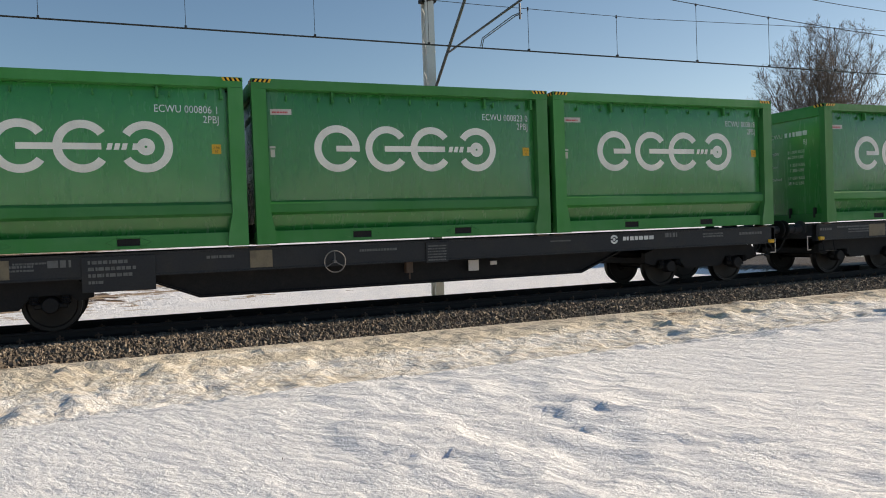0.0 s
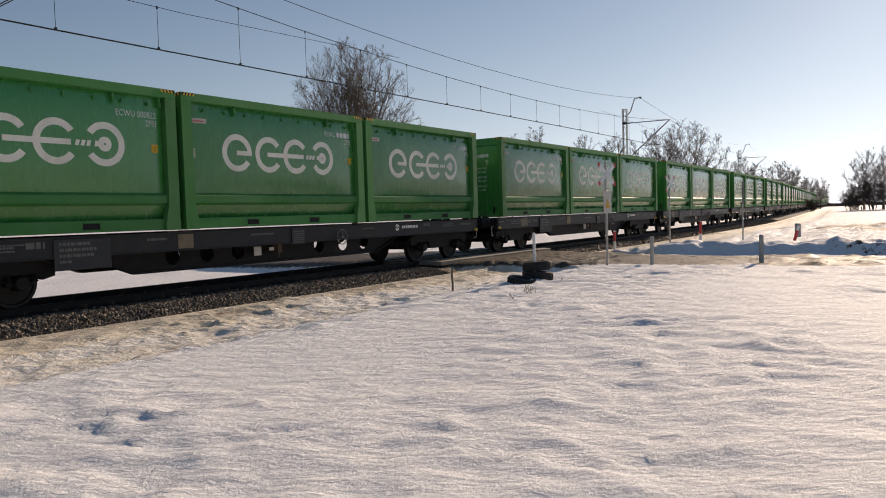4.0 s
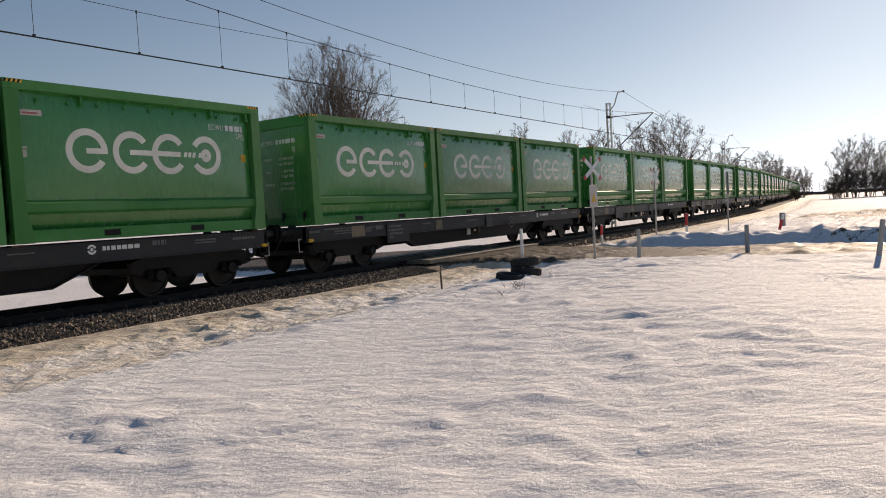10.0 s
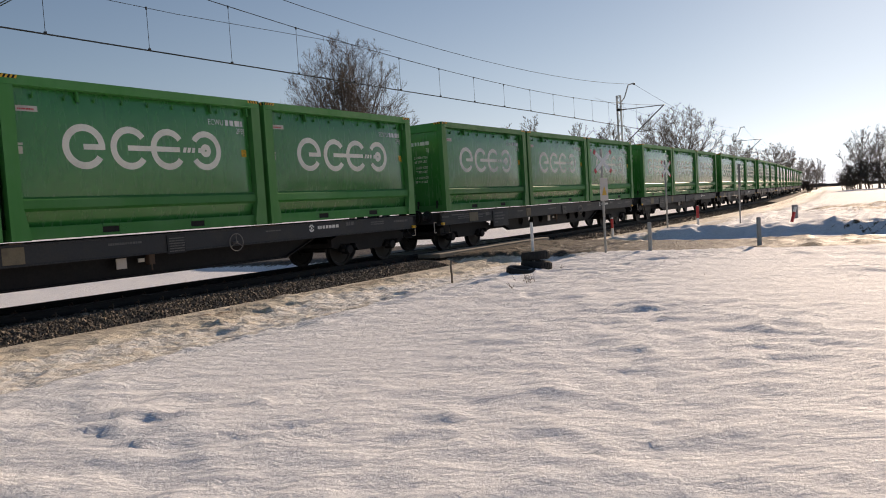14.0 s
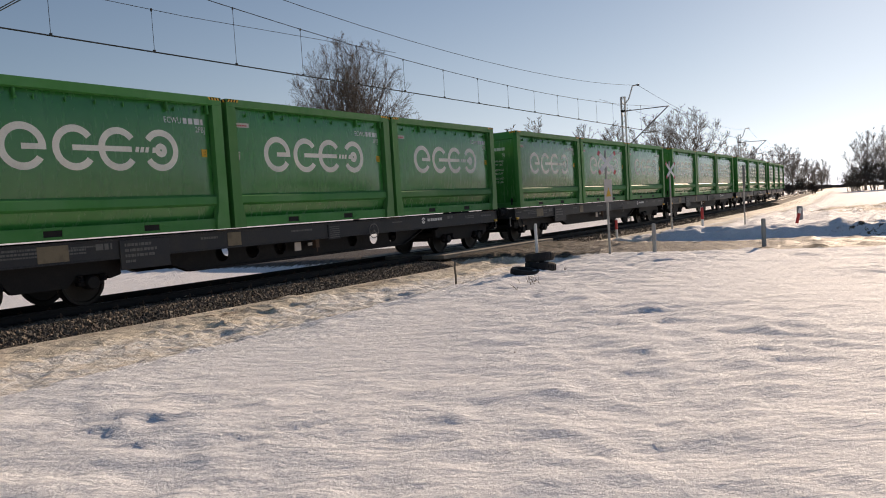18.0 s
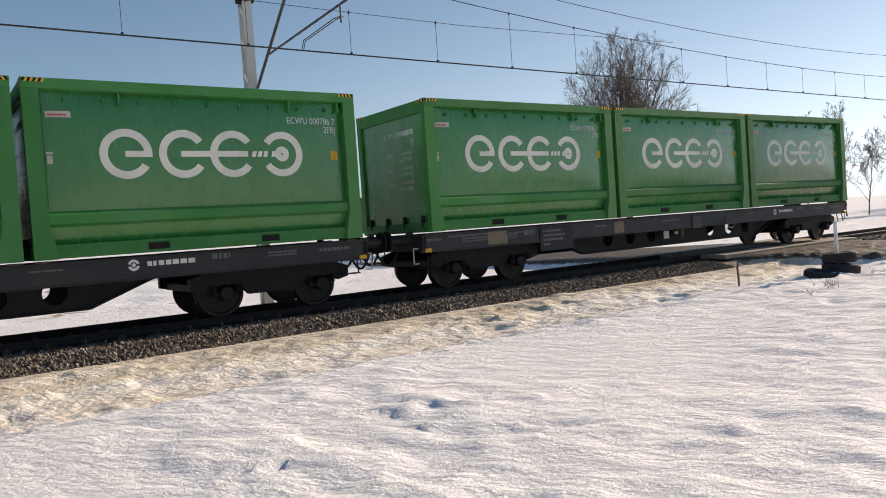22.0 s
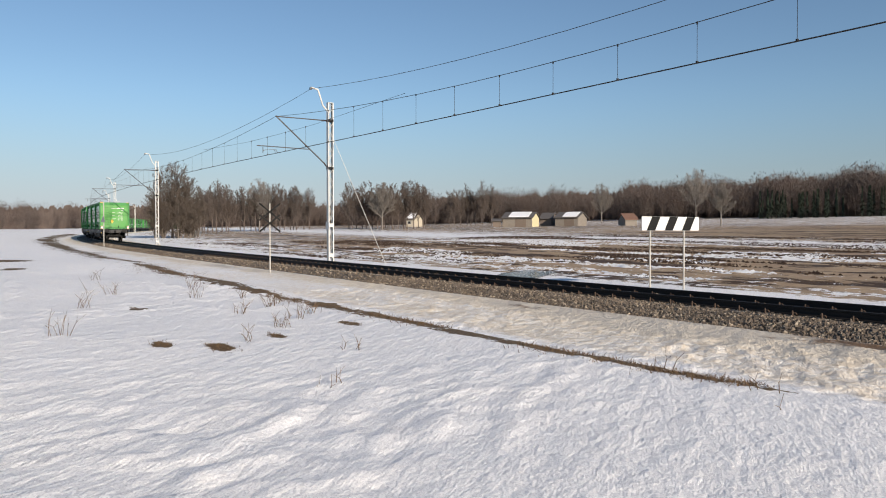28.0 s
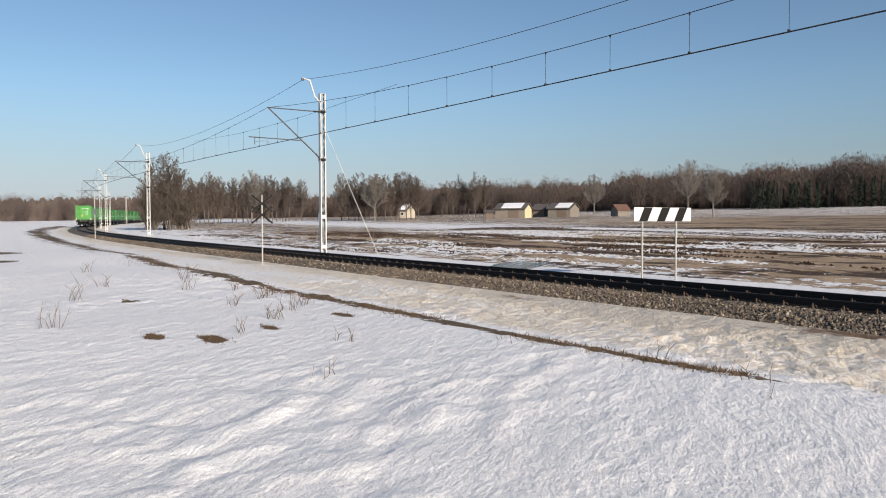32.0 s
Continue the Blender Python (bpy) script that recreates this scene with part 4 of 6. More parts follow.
def web_plate(y0, y1, holes):
    s, z0, z1, r = Shape(), 0.27, 0.82, 0.20
    edges = [-4.0]
    for h in holes:
        edges += [h - 0.24, h + 0.24]
    edges.append(4.0)
    for a, b in zip(edges[::2], edges[1::2]):
        s.box(a, b, y0, y1, z0, z1)
    for sx in (-1, 1):
        s.prism([(sx * 4.0, z0), (sx * 4.0, z1), (sx * 5.4, z1)], y0, y1, 'y')
    for h in holes:
        n, zc = 16, 0.575
        vs = []
        for y in (y0, y1):
            for i in range(n):
                a = 6.28318 * i / n
                c, q = math.cos(a), math.sin(a)
                m = max(abs(c), abs(q))
                px, pz = c / m, q / m
                vs += [(h + r * c, y, zc + r * q), (h + 0.24 * px, y, (zc + pz * ((z1 - zc) if pz > 0 else (zc - z0))))]
        fs = []
        for i in range(n):
            j = (i + 1) % n
            fs += [(2 * i, 2 * i + 1, 2 * j + 1, 2 * j), (2 * n + 2 * i, 2 * n + 2 * j, 2 * n + 2 * j + 1, 2 * n + 2 * i + 1), (2 * i, 2 * j, 2 * n + 2 * j, 2 * n + 2 * i)]
        s.add(vs, fs)
    return s


def build_wagon(holed, swap=False):
    word = "with round holes in its deep frame" if holed else "with a plain deep frame"
    root = thing("flat_wagon", f"grimy black container flat wagon {word}", "railway wagon", group="wagons of the train")
    holes = (-3.05, -2.12, -1.2, 1.62, 2.6, 3.5) if holed else ()
    for sy in (-1, 1):
        sill = Shape().prism([(sy * 1.385, 1.10), (sy * 1.385, 1.075), (sy * 1.36, 1.07), (sy * 1.36, 0.715), (sy * 1.385, 0.71), (sy * 1.385, 0.69), (sy * 1.22, 0.69), (sy * 1.22, 1.10)], -9.42, 9.42)
        part("side_sill", sill, SILL, root)
        part("frame_web", web_plate(*sorted((sy * 1.02, sy * 0.99)), holes), STEEL_DARK, root)
        part("web_flange", Shape().prism([(-5.4, 0.82), (-4.0, 0.27), (4.0, 0.27), (5.4, 0.82), (5.4, 0.79), (4.02, 0.24), (-4.02, 0.24), (-5.4, 0.79)], *sorted((sy * 1.10, sy * 0.90)), 'y'), STEEL_DARK, root)
    part("centre_sill", Shape().box(-9.2, 9.2, -0.28, 0.28, 0.78, 1.05, 0.02), STEEL_DARK, root)
    cross = Shape().box(-0.07, 0.07, -1.28, 1.28, 0.84, 1.06, 0.01).mesh("cross_member", STEEL_DARK)
    for x in (-6.2, -4.6, -2.6, 0.4, 2.1, 4.6, 6.2):
        part("cross_member", cross, None, root, at=(x, 0, 0))
    spigot = Shape().box(-0.12, 0.12, -0.1, 0.1, 0, 0.035, 0.01).mesh("container_spigot", RUST)
    for x in (-9.05, -3.3, -2.9, 2.9, 3.3, 9.05):
        part("container_spigot", spigot, None, root, at=(x, -1.29, 1.098))
    for sx in (-1, 1):
        x = sx * 9.42
        part("headstock", Shape().box(*sorted((x, x - sx * 0.12)), -1.36, 1.36, 0.74, 1.10, 0.015), SILL, root)
        for y in (-0.875, 0.875):
            b = Shape().lathe([(0.0, x), (0.20, x), (0.20, x + sx * 0.03), (0.115, x + sx * 0.05), (0.115, x + sx * 0.30), (0.095, x + sx * 0.30), (0.095, x + sx * 0.60)], 16, 'x', (0, y, 1.0))
            bf = part("buffer", b, SILL, root, smooth=True)
            part("buffer_head", Shape().lathe([(0.0, x + sx * 0.60), (0.22, x + sx * 0.60), (0.235, x + sx * 0.615), (0.225, x + sx * 0.65), (0.0, x + sx * 0.672)], 20, 'x', (0, y, 1.0)), STEEL_DARK, bf, smooth=True)
        part("draw_hook", Shape().box(*sorted((x, x + sx * 0.32)), -0.05, 0.05, 0.93, 1.03, 0.02).box(*sorted((x + sx * 0.30, x + sx * 0.62)), -0.035, 0.035, 0.72, 0.98, 0.03), STEEL_DARK, root)
        for y, w in ((-0.45, 1), (0.45, -1)):
            pts = [(x + sx * (0.02 + 0.60 * k / 8), y + 0.1 * w * k / 8, 0.86 - 0.42 * math.sin(3.1416 * k / 8 * 0.93)) for k in range(9)]
            part("brake_hose", Shape().path(pts, 0.026, 6), RUBBER, root, smooth=True)
        for sy in (-1, 1):
            st = Shape().path([(x - sx * 0.25, sy * 1.30, 0.78), (x - sx * 0.25, sy * 1.36, 0.42), (x - sx * 0.62, sy * 1.36, 0.42), (x - sx * 0.62, sy * 1.30, 0.78)], 0.016, 6)
            st.box(*sorted((x - sx * 0.24, x - sx * 0.63)), *sorted((sy * 1.42, sy * 1.22)), 0.41, 0.43, 0.004)
            part("step", st, STEEL_DARK, root)
            part("grab_rail", Shape().path([(x + sx * 0.02, sy * 1.2, 0.80), (x + sx * 0.16, sy * 1.22, 0.80), (x + sx * 0.16, sy * 1.22, 0.46), (x + sx * 0.02, sy * 1.2, 0.46)], 0.014, 6), LABEL, root)
        part("jacking_hook", Shape().box(*sorted((x - sx * 0.05, x - sx * 0.22)), -1.42, -1.34, 0.70, 0.79, 0.02), YELLOW, root, "yellow painted rope hook")
    # handbrake wheel
    hw = Shape().lathe([(0.20 + 0.011 * math.cos(a), 0.011 * math.sin(a)) for a in [6.28318 * k / 8 for k in range(9)]], 28, 'y')
    for a in (90, 210, 330):
        hw.tube((0, 0, 0), (0.2 * math.cos(radians(a)), 0, 0.2 * math.sin(radians(a))), 0.009, 0.009, 6)
    hw.tube((0, -0.03, 0), (0, 0.14, 0), 0.03, 0.03, 8)
    part("handbrake_wheel", hw, HANDWHEEL, root, "pale handbrake hand wheel", at=(-1.62 if swap else 2.05, -1.49, 0.78), smooth=True)
    part("air_reservoir", Shape().lathe([(0.0, -0.55), (0.13, -0.53), (0.17, -0.45), (0.17, 0.45), (0.13, 0.53), (0.0, 0.55)], 16, 'x', (-0.3, -0.62, 0.62)), STEEL_DARK, root, smooth=True)
    part("brake_cylinder", Shape().lathe([(0.0, -0.3), (0.16, -0.3), (0.16, 0.2), (0.07, 0.3), (0.0, 0.3)], 14, 'x', (0.9, -0.72, 0.66)), STEEL_DARK, root, smooth=True)
    cx = 2.1 if swap else 0.0
    part("changeover_plate", Shape().box(cx - 0.85, cx - 0.62, -1.20, -1.17, 0.44, 0.66, 0.005), LABEL, root, "pale load changeover plate")
    part("changeover_plate", Shape().box(cx - 0.35, cx - 0.20, -1.20, -1.17, 0.54, 0.62, 0.005), LABEL, root)
    part("lever_bracket", Shape().box(-0.12, 0.02, -1.25, -1.1, 0.47, 0.80, 0.01).tube((-0.05, -1.22, 0.35), (-0.05, -1.22, 0.6), 0.018, 0.018, 6), RUST, root)
    # boards and markings on the sill
    yb = -1.395
    part("data_board", Shape().box(0.25, 0.72, yb, -1.36, 0.66, 1.06, 0.004), SILL, root)
    part("number_board", Shape().box(-5.9, -4.75, yb, -1.36, 0.46, 1.05, 0.004), SILL, root)

    def marks(name, items, y, mat=GREY_MARK, label=""):
        s = Shape()
        for x0, z0, w, h, seed in items:
            vs, fs = bars(x0, z0, w, h, seed)
            s.add([(px, y, pz) for px, pz in vs], fs)
        p = part(name, s, mat, root, label)
        if name != "data_marking":
            tagged(p, "faded grey stencilled lettering", kind="stuff")
    marks("number_marking", [(-5.8, 0.93, 0.62, 0.058, 1), (-5.8, 0.82, 0.74, 0.058, 2), (-5.8, 0.71, 0.68, 0.058, 3), (-5.8, 0.60, 0.24, 0.05, 4)], yb - 0.004)
    marks("data_marking", [(0.29, 0.70 + 0.055 * k, 0.39, 0.026, 10 + k) for k in range(6)], yb - 0.004)
    marks("load_marking", [(-8.7, 0.99, 1.4, 0.04, 21), (-8.3, 0.92, 1.7, 0.04, 22), (-8.3, 0.86, 1.7, 0.03, 23), (-9.3, 0.94, 0.4, 0.06, 24), (-6.9, 0.97, 0.5, 0.03, 25), (-6.4, 0.90, 0.35, 0.12, 26), (-3.9, 0.94, 0.5, 0.05, 27),
                           (-1.1, 0.94, 0.75, 0.045, 28), (3.1, 0.96, 0.5, 0.03, 29), (6.1, 0.95, 0.35, 0.1, 30), (7.2, 0.97, 0.6, 0.035, 31), (7.2, 0.91, 0.6, 0.035, 32), (8.3, 0.93, 0.7, 0.06, 33)], -1.364)
    s = Shape()
    for a0 in (0, 180):
        vs, fs = arc(4.72, 0.955, 0.055, 0.10, a0 + 15, a0 + 165, 10)
        s.add([(x, -1.364, z) for x, z in vs], fs)
    vs, fs = arc(4.72, 0.955, 0.0, 0.035, 0, 360, 10)
    s.add([(x, -1.364, z) for x, z in vs], fs)
    part("company_mark", s, WHITE_MARK, root)
    marks("company_lettering", [(4.95, 0.92, 0.85, 0.085, 41)], -1.364, WHITE_MARK)
    for x0, x1 in ((-7.55, -6.95), (-3.15, -2.75)):
        part("stencil_panel", Shape().box(x0, x1, -1.370, -1.3605, 0.74, 1.05, 0.003), TAN_PLATE, root, "faded tan stencil panel")
    # bogies
    for sx in (-1, 1):
        bg = part("bogie", Shape().box(-0.22, 0.22, -0.95, 0.95, 0.50, 0.92, 0.03).tube((0, 0, 0.90), (0, 0, 1.01), 0.3, 0.3, 12), STEEL_DARK, root, at=(sx * PIVOT, 0, -DROP))
        for x in (-1.485, 1.485):
            part("end_beam", Shape().box(x - 0.065, x + 0.065, -0.9, 0.9, 0.52, 0.68, 0.02), STEEL_DARK, bg)
        for sy in (-1, 1):
            o = [(-1.66, 0.78), (-1.66, 0.56), (-1.42, 0.50), (-1.28, 0.62), (-0.72, 0.62), (-0.52, 0.40), (0.52, 0.40), (0.72, 0.62), (1.28, 0.62), (1.42, 0.50), (1.66, 0.56), (1.66, 0.78), (1.30, 0.90), (-1.30, 0.90)]
            fr = Shape().prism(o, *sorted((sy * 1.10, sy * 0.96)), 'y')
            for dx in (-1.24, -0.76, 0.76, 1.24):
                fr.lathe([(0.055 + 0.02 * (k % 2), 0.48 + 0.02 * k) for k in range(8)], 10, 'z', (dx, sy * 1.14, 0))
            part("side_frame", fr, STEEL_DARK, bg)
            for ax in (-1, 1):
                part("axle_box", Shape().lathe([(0.0, sy * 1.20), (0.12, sy * 1.20), (0.14, sy * 1.17), (0.14, sy * 0.95), (0.0, sy * 0.95)], 14, 'y', (ax, 0, 0.46)).box(ax - 0.26, ax + 0.26, *sorted((sy * 1.12, sy * 0.96)), 0.40, 0.50, 0.02), STEEL_DARK, bg, smooth=True)
        for ax in (-1, 1):
            w = Shape()
            for sy in (-1, 1):
                a, b = sy * 0.68, sy * 0.825
                w.lathe([(0.0, a), (0.13, a), (0.15, a + sy * 0.03), (0.38, a + sy * 0.02), (0.40, a), (0.488, a), (0.49, a + sy * 0.02), (0.462, a + sy * 0.04), (0.456, b), (0.40, b), (0.38, b - sy * 0.03), (0.16, b - sy * 0.02), (0.12, b), (0.0, b)], 28, 'y')
            w.tube((0, -0.95, 0), (0, 0.95, 0), 0.075, 0.075, 12)
            ws = part("wheelset", w, WHEEL, bg, at=(ax, 0, 0.456), smooth=True)
    return root

# ---- overhead line ----
# masts: metres along the line; the wires hang from them
MASTS = [(-286.2, False), (-241.2, False), (-196.2, False), (-151.2, False), (-100.8, False), (-51.3, False), (-7.4, True), (37.7, False), (81.6, False), (125.8, False), (170.8, False), (215.8, False), (260.8, False), (305.8, False), (350.8, False)]
MAST_OFF = 3.13


def lattice_mast(height, low):
    s = thing("catenary_mast", "pale painted steel lattice mast beside the track", "mast", group="overhead line masts")
    w = 0.165
    for sx in (-1, 1):
        leg = Shape()
        x = sx * w
        o = [(x, -0.115), (x, 0.115), (x - sx * 0.06, 0.115), (x - sx * 0.06, 0.103), (x - sx * 0.012, 0.103), (x - sx * 0.012, -0.103), (x - sx * 0.06, -0.103), (x - sx * 0.06, -0.115)]
        leg.prism([(q, p) for p, q in o], low, height, 'z')
        part("leg", leg, MASTPAINT, s)
    n = int((height - low) / 0.42)
    lace = Shape()
    for k in range(n):
        z0, z1 = low + 0.2 + 0.42 * k, low + 0.2 + 0.42 * (k + 1)
        a, b = (-w, w) if k % 2 else (w, -w)
        for y in (-0.108, 0.108):
            lace.tube((y, a, z0), (y, b, min(z1, height)), 0.017, 0.017, 4)
    tagged(part("lacing", lace, MASTPAINT, s), "zigzag lacing bars", kind="stuff")
    part("footing", Shape().box(-0.3, 0.3, -0.3, 0.3, low - 0.5, low + 0.12, 0.03), POST, s, "concrete footing")
    part("cap_plate", Shape().box(-0.13, 0.13, -0.18, 0.18, height, height + 0.02, 0.004), MASTPAINT, s)
    part("number_plate", Shape().box(-0.20, 0.20, -0.19, -0.172, 1.3, 1.75, 0.004), WHITE, s, "blank white plate")
    for z in (low + 0.35, low + 2.0):
        part("batten_plate", Shape().box(0.116, 0.124, -w, w, z, z + 0.20, 0.003), MASTPAINT, s)
    return s


def insulator(s, a, b, r=0.055):
    a, b = Vector(a), Vector(b)
    d = (b - a)
    o = Shape()
    for k in range(7):
        p = a + d * (k / 7)
        q = a + d * ((k + 0.55) / 7)
        o.tube(p, q, r, r * 0.55, 8)
    o.tube(a, b, r * 0.45, r * 0.45, 6)
    part("insulator", o, INSULATOR, s, smooth=True)


CONTACT_Z, MESS_Z, FEED_Z = 5.34, 7.28, 8.95


def build_masts():
    for i, (st, pull) in enumerate(MASTS):
        far = abs(st) > 130
        m = on_line(st, MAST_OFF)
        s = lattice_mast(8.28, -0.55)
        s.matrix_basis = m
        # top bracket leaning over the line for the feeder
        part("feeder_bracket", Shape().path([(0, -0.08, 7.75), (0, -0.42, 8.1), (0, -0.72, 8.95), (0, -1.15, 9.02)], 0.045, 7), MASTPAINT, s, smooth=True)
        part("feeder_clamp", Shape().box(-0.05, 0.05, -1.2, -1.08, 8.9, 9.03, 0.01), TUBE, s)
        off = -MAST_OFF
        # tie tube and raking tube that carry the messenger wire
        tip = (0, off, MESS_Z)
        insulator(s, (0, -0.12, 7.30), (0, -0.55, 7.30))
        part("tie_tube", Shape().tube((0, -0.5, 7.30), tip, 0.03, 0.03, 8), TUBE, s, smooth=True)
        insulator(s, (0, -0.14, 4.70), (0, -0.42, 5.02))
        part("raking_tube", Shape().tube((0, -0.38, 4.97), (0, off - 0.02, MESS_Z + 0.03), 0.038, 0.038, 8), TUBE, s, smooth=True)
        for z in (4.62, 7.24):
            part("mast_bracket", Shape().box(-0.2, 0.2, -0.16, 0.12, z, z + 0.13, 0.01), STEEL_DARK, s)
        root = Vector((0, -0.38, 4.97)).lerp(Vector(tip), 0.30)
        reach = -2.15 if pull else -1.05 if st > 0 else 0.55
        end = Vector((0, off + reach, 5.86 if pull else 5.68))
        pull = reach < 0
        part("registration_tube", Shape().tube(root, end, 0.026, 0.026, 8), TUBE, s, smooth=True)
        back = end + (Vector((0, 0.32, -0.06)) if pull else Vector((0, -0.05, -0.05)))
        part("drop_bracket", Shape().tube(back, back + Vector((0, 0, -0.32)), 0.022, 0.022, 6), TUBE, s)
        for dx in (-0.02, 0.05):
            to = Vector((dx, off + dx, CONTACT_Z + 0.03))
            low = back + Vector((dx, 0, -0.2))
            mid = low.lerp(to, 0.15) + Vector((0, 0, 0.06))
            part("steady_arm", Shape().path([low, mid, to + Vector((0, 0.12 if not pull else -0.10, 0.16)), to], 0.011, 5), TUBE, s)
        if not far and i == MASTS_GUY:
            part("guy_wire", Shape().tube((0.12, 0, 6.6), (3.3, 1.6, -0.5), 0.014, 0.014, 5), MASTPAINT, s, "pale guy wire")


MASTS_GUY = 7
build_masts()


def build_wires():
    def rope(name, label, pts, r, sides=5):
        v = Shape().path(pts, r, sides)
        return solid(name, v, WIRE, label, "wire", kind="structure")
    st = [m[0] for m in MASTS]
    ss = list(np.arange(min(st), max(st) + 0.1, 6.0))
    for o in (-0.02, 0.03):
        rope("contact_wire", "dark grooved contact wire above the track", [line(s, o) + Vector((0, 0, CONTACT_Z)) for s in ss], 0.0105)
    for a, b in zip(sorted(st), sorted(st)[1:]):
        L = b - a

        def mess(s):
            u = (s - a) / L
            return MESS_Z - 4 * (MESS_Z - 6.28) * u * (1 - u)

        def feed(s):
            u = (s - a) / L
            return FEED_Z - 4 * 1.12 * u * (1 - u)
        n = 16
        rope("messenger_wire", "dark stranded messenger wire", [line(a + L * k / n) + Vector((0, 0, mess(a + L * k / n))) for k in range(n + 1)], 0.011)
        rope("feeder_wire", "dark stranded feeder wire", [line(a + L * k / n, MAST_OFF - 1.12) + Vector((0, 0, feed(a + L * k / n))) for k in range(n + 1)], 0.011)
        k = 9 if max(abs(a), abs(b)) > 90 else 18
        for i in range(k):
            s = a + L * (i + 0.5) / k
            p = line(s)
            top = mess(s)
            if i in (0, k - 1) or k == 18 and i in (1, k - 2):
                top = 6.32
            w = Shape().tube((p.x, p.y, p.z + CONTACT_Z), (p.x, p.y, p.z + top), 0.006, 0.006, 4)
            w.box(p.x - 0.02, p.x + 0.02, p.y - 0.03, p.y + 0.03, p.z + CONTACT_Z - 0.01, p.z + CONTACT_Z + 0.05, 0)
            w.box(p.x - 0.015, p.x + 0.015, p.y - 0.015, p.y + 0.015, p.z + top - 0.05, p.z + top + 0.02, 0)
            solid("dropper", w, WIRE, "thin dropper wire between messenger and contact wire", "wire", group="droppers of the overhead line", kind="structure")
    for m in st:
        if min(st) < m < max(st):
            pts = [line(m + q) + Vector((0, 0, z)) for q, z in ((-13, 6.60), (-4.5, 6.32), (0, 6.30), (4.5, 6.32), (13, 6.60))]
            rope("stitch_wire", "thin stitch wire under the messenger wire", pts, 0.007)


build_wires()

# ---- trees ----


def branch_mesh(name, segs, material, sides=3):
    """Tapered tubes from a list of (a, b, radius at a, radius at b)."""
    a = np.array([s[0] for s in segs], float)
    b = np.array([s[1] for s in segs], float)
    ra = np.array([s[2] for s in segs])[:, None]
    rb = np.array([s[3] for s in segs])[:, None]
    d = b - a
    d /= np.linalg.norm(d, axis=1, keepdims=True) + 1e-9
    ref = np.where(np.abs(d[:, 2:3]) > 0.9, np.array([[1.0, 0, 0]]), np.array([[0, 0, 1.0]]))
    u = np.cross(d, ref)
    u /= np.linalg.norm(u, axis=1, keepdims=True) + 1e-9
    w = np.cross(d, u)
    rings = []
    for k in range(sides):
        c, s = math.cos(6.28318 * k / sides), math.sin(6.28318 * k / sides)
        rings.append(a + (u * c + w * s) * ra)
    for k in range(sides):
        c, s = math.cos(6.28318 * k / sides), math.sin(6.28318 * k / sides)
        rings.append(b + (u * c + w * s) * rb)
    v = np.stack(rings, 1).reshape(-1, 3)
    f = np.array([(k, (k + 1) % sides, sides + (k + 1) % sides, sides + k) for k in range(sides)])
    f = (f[None] + (2 * sides) * np.arange(len(segs))[:, None, None]).reshape(-1, 4)
    return big_mesh(name, v, f, material, True)


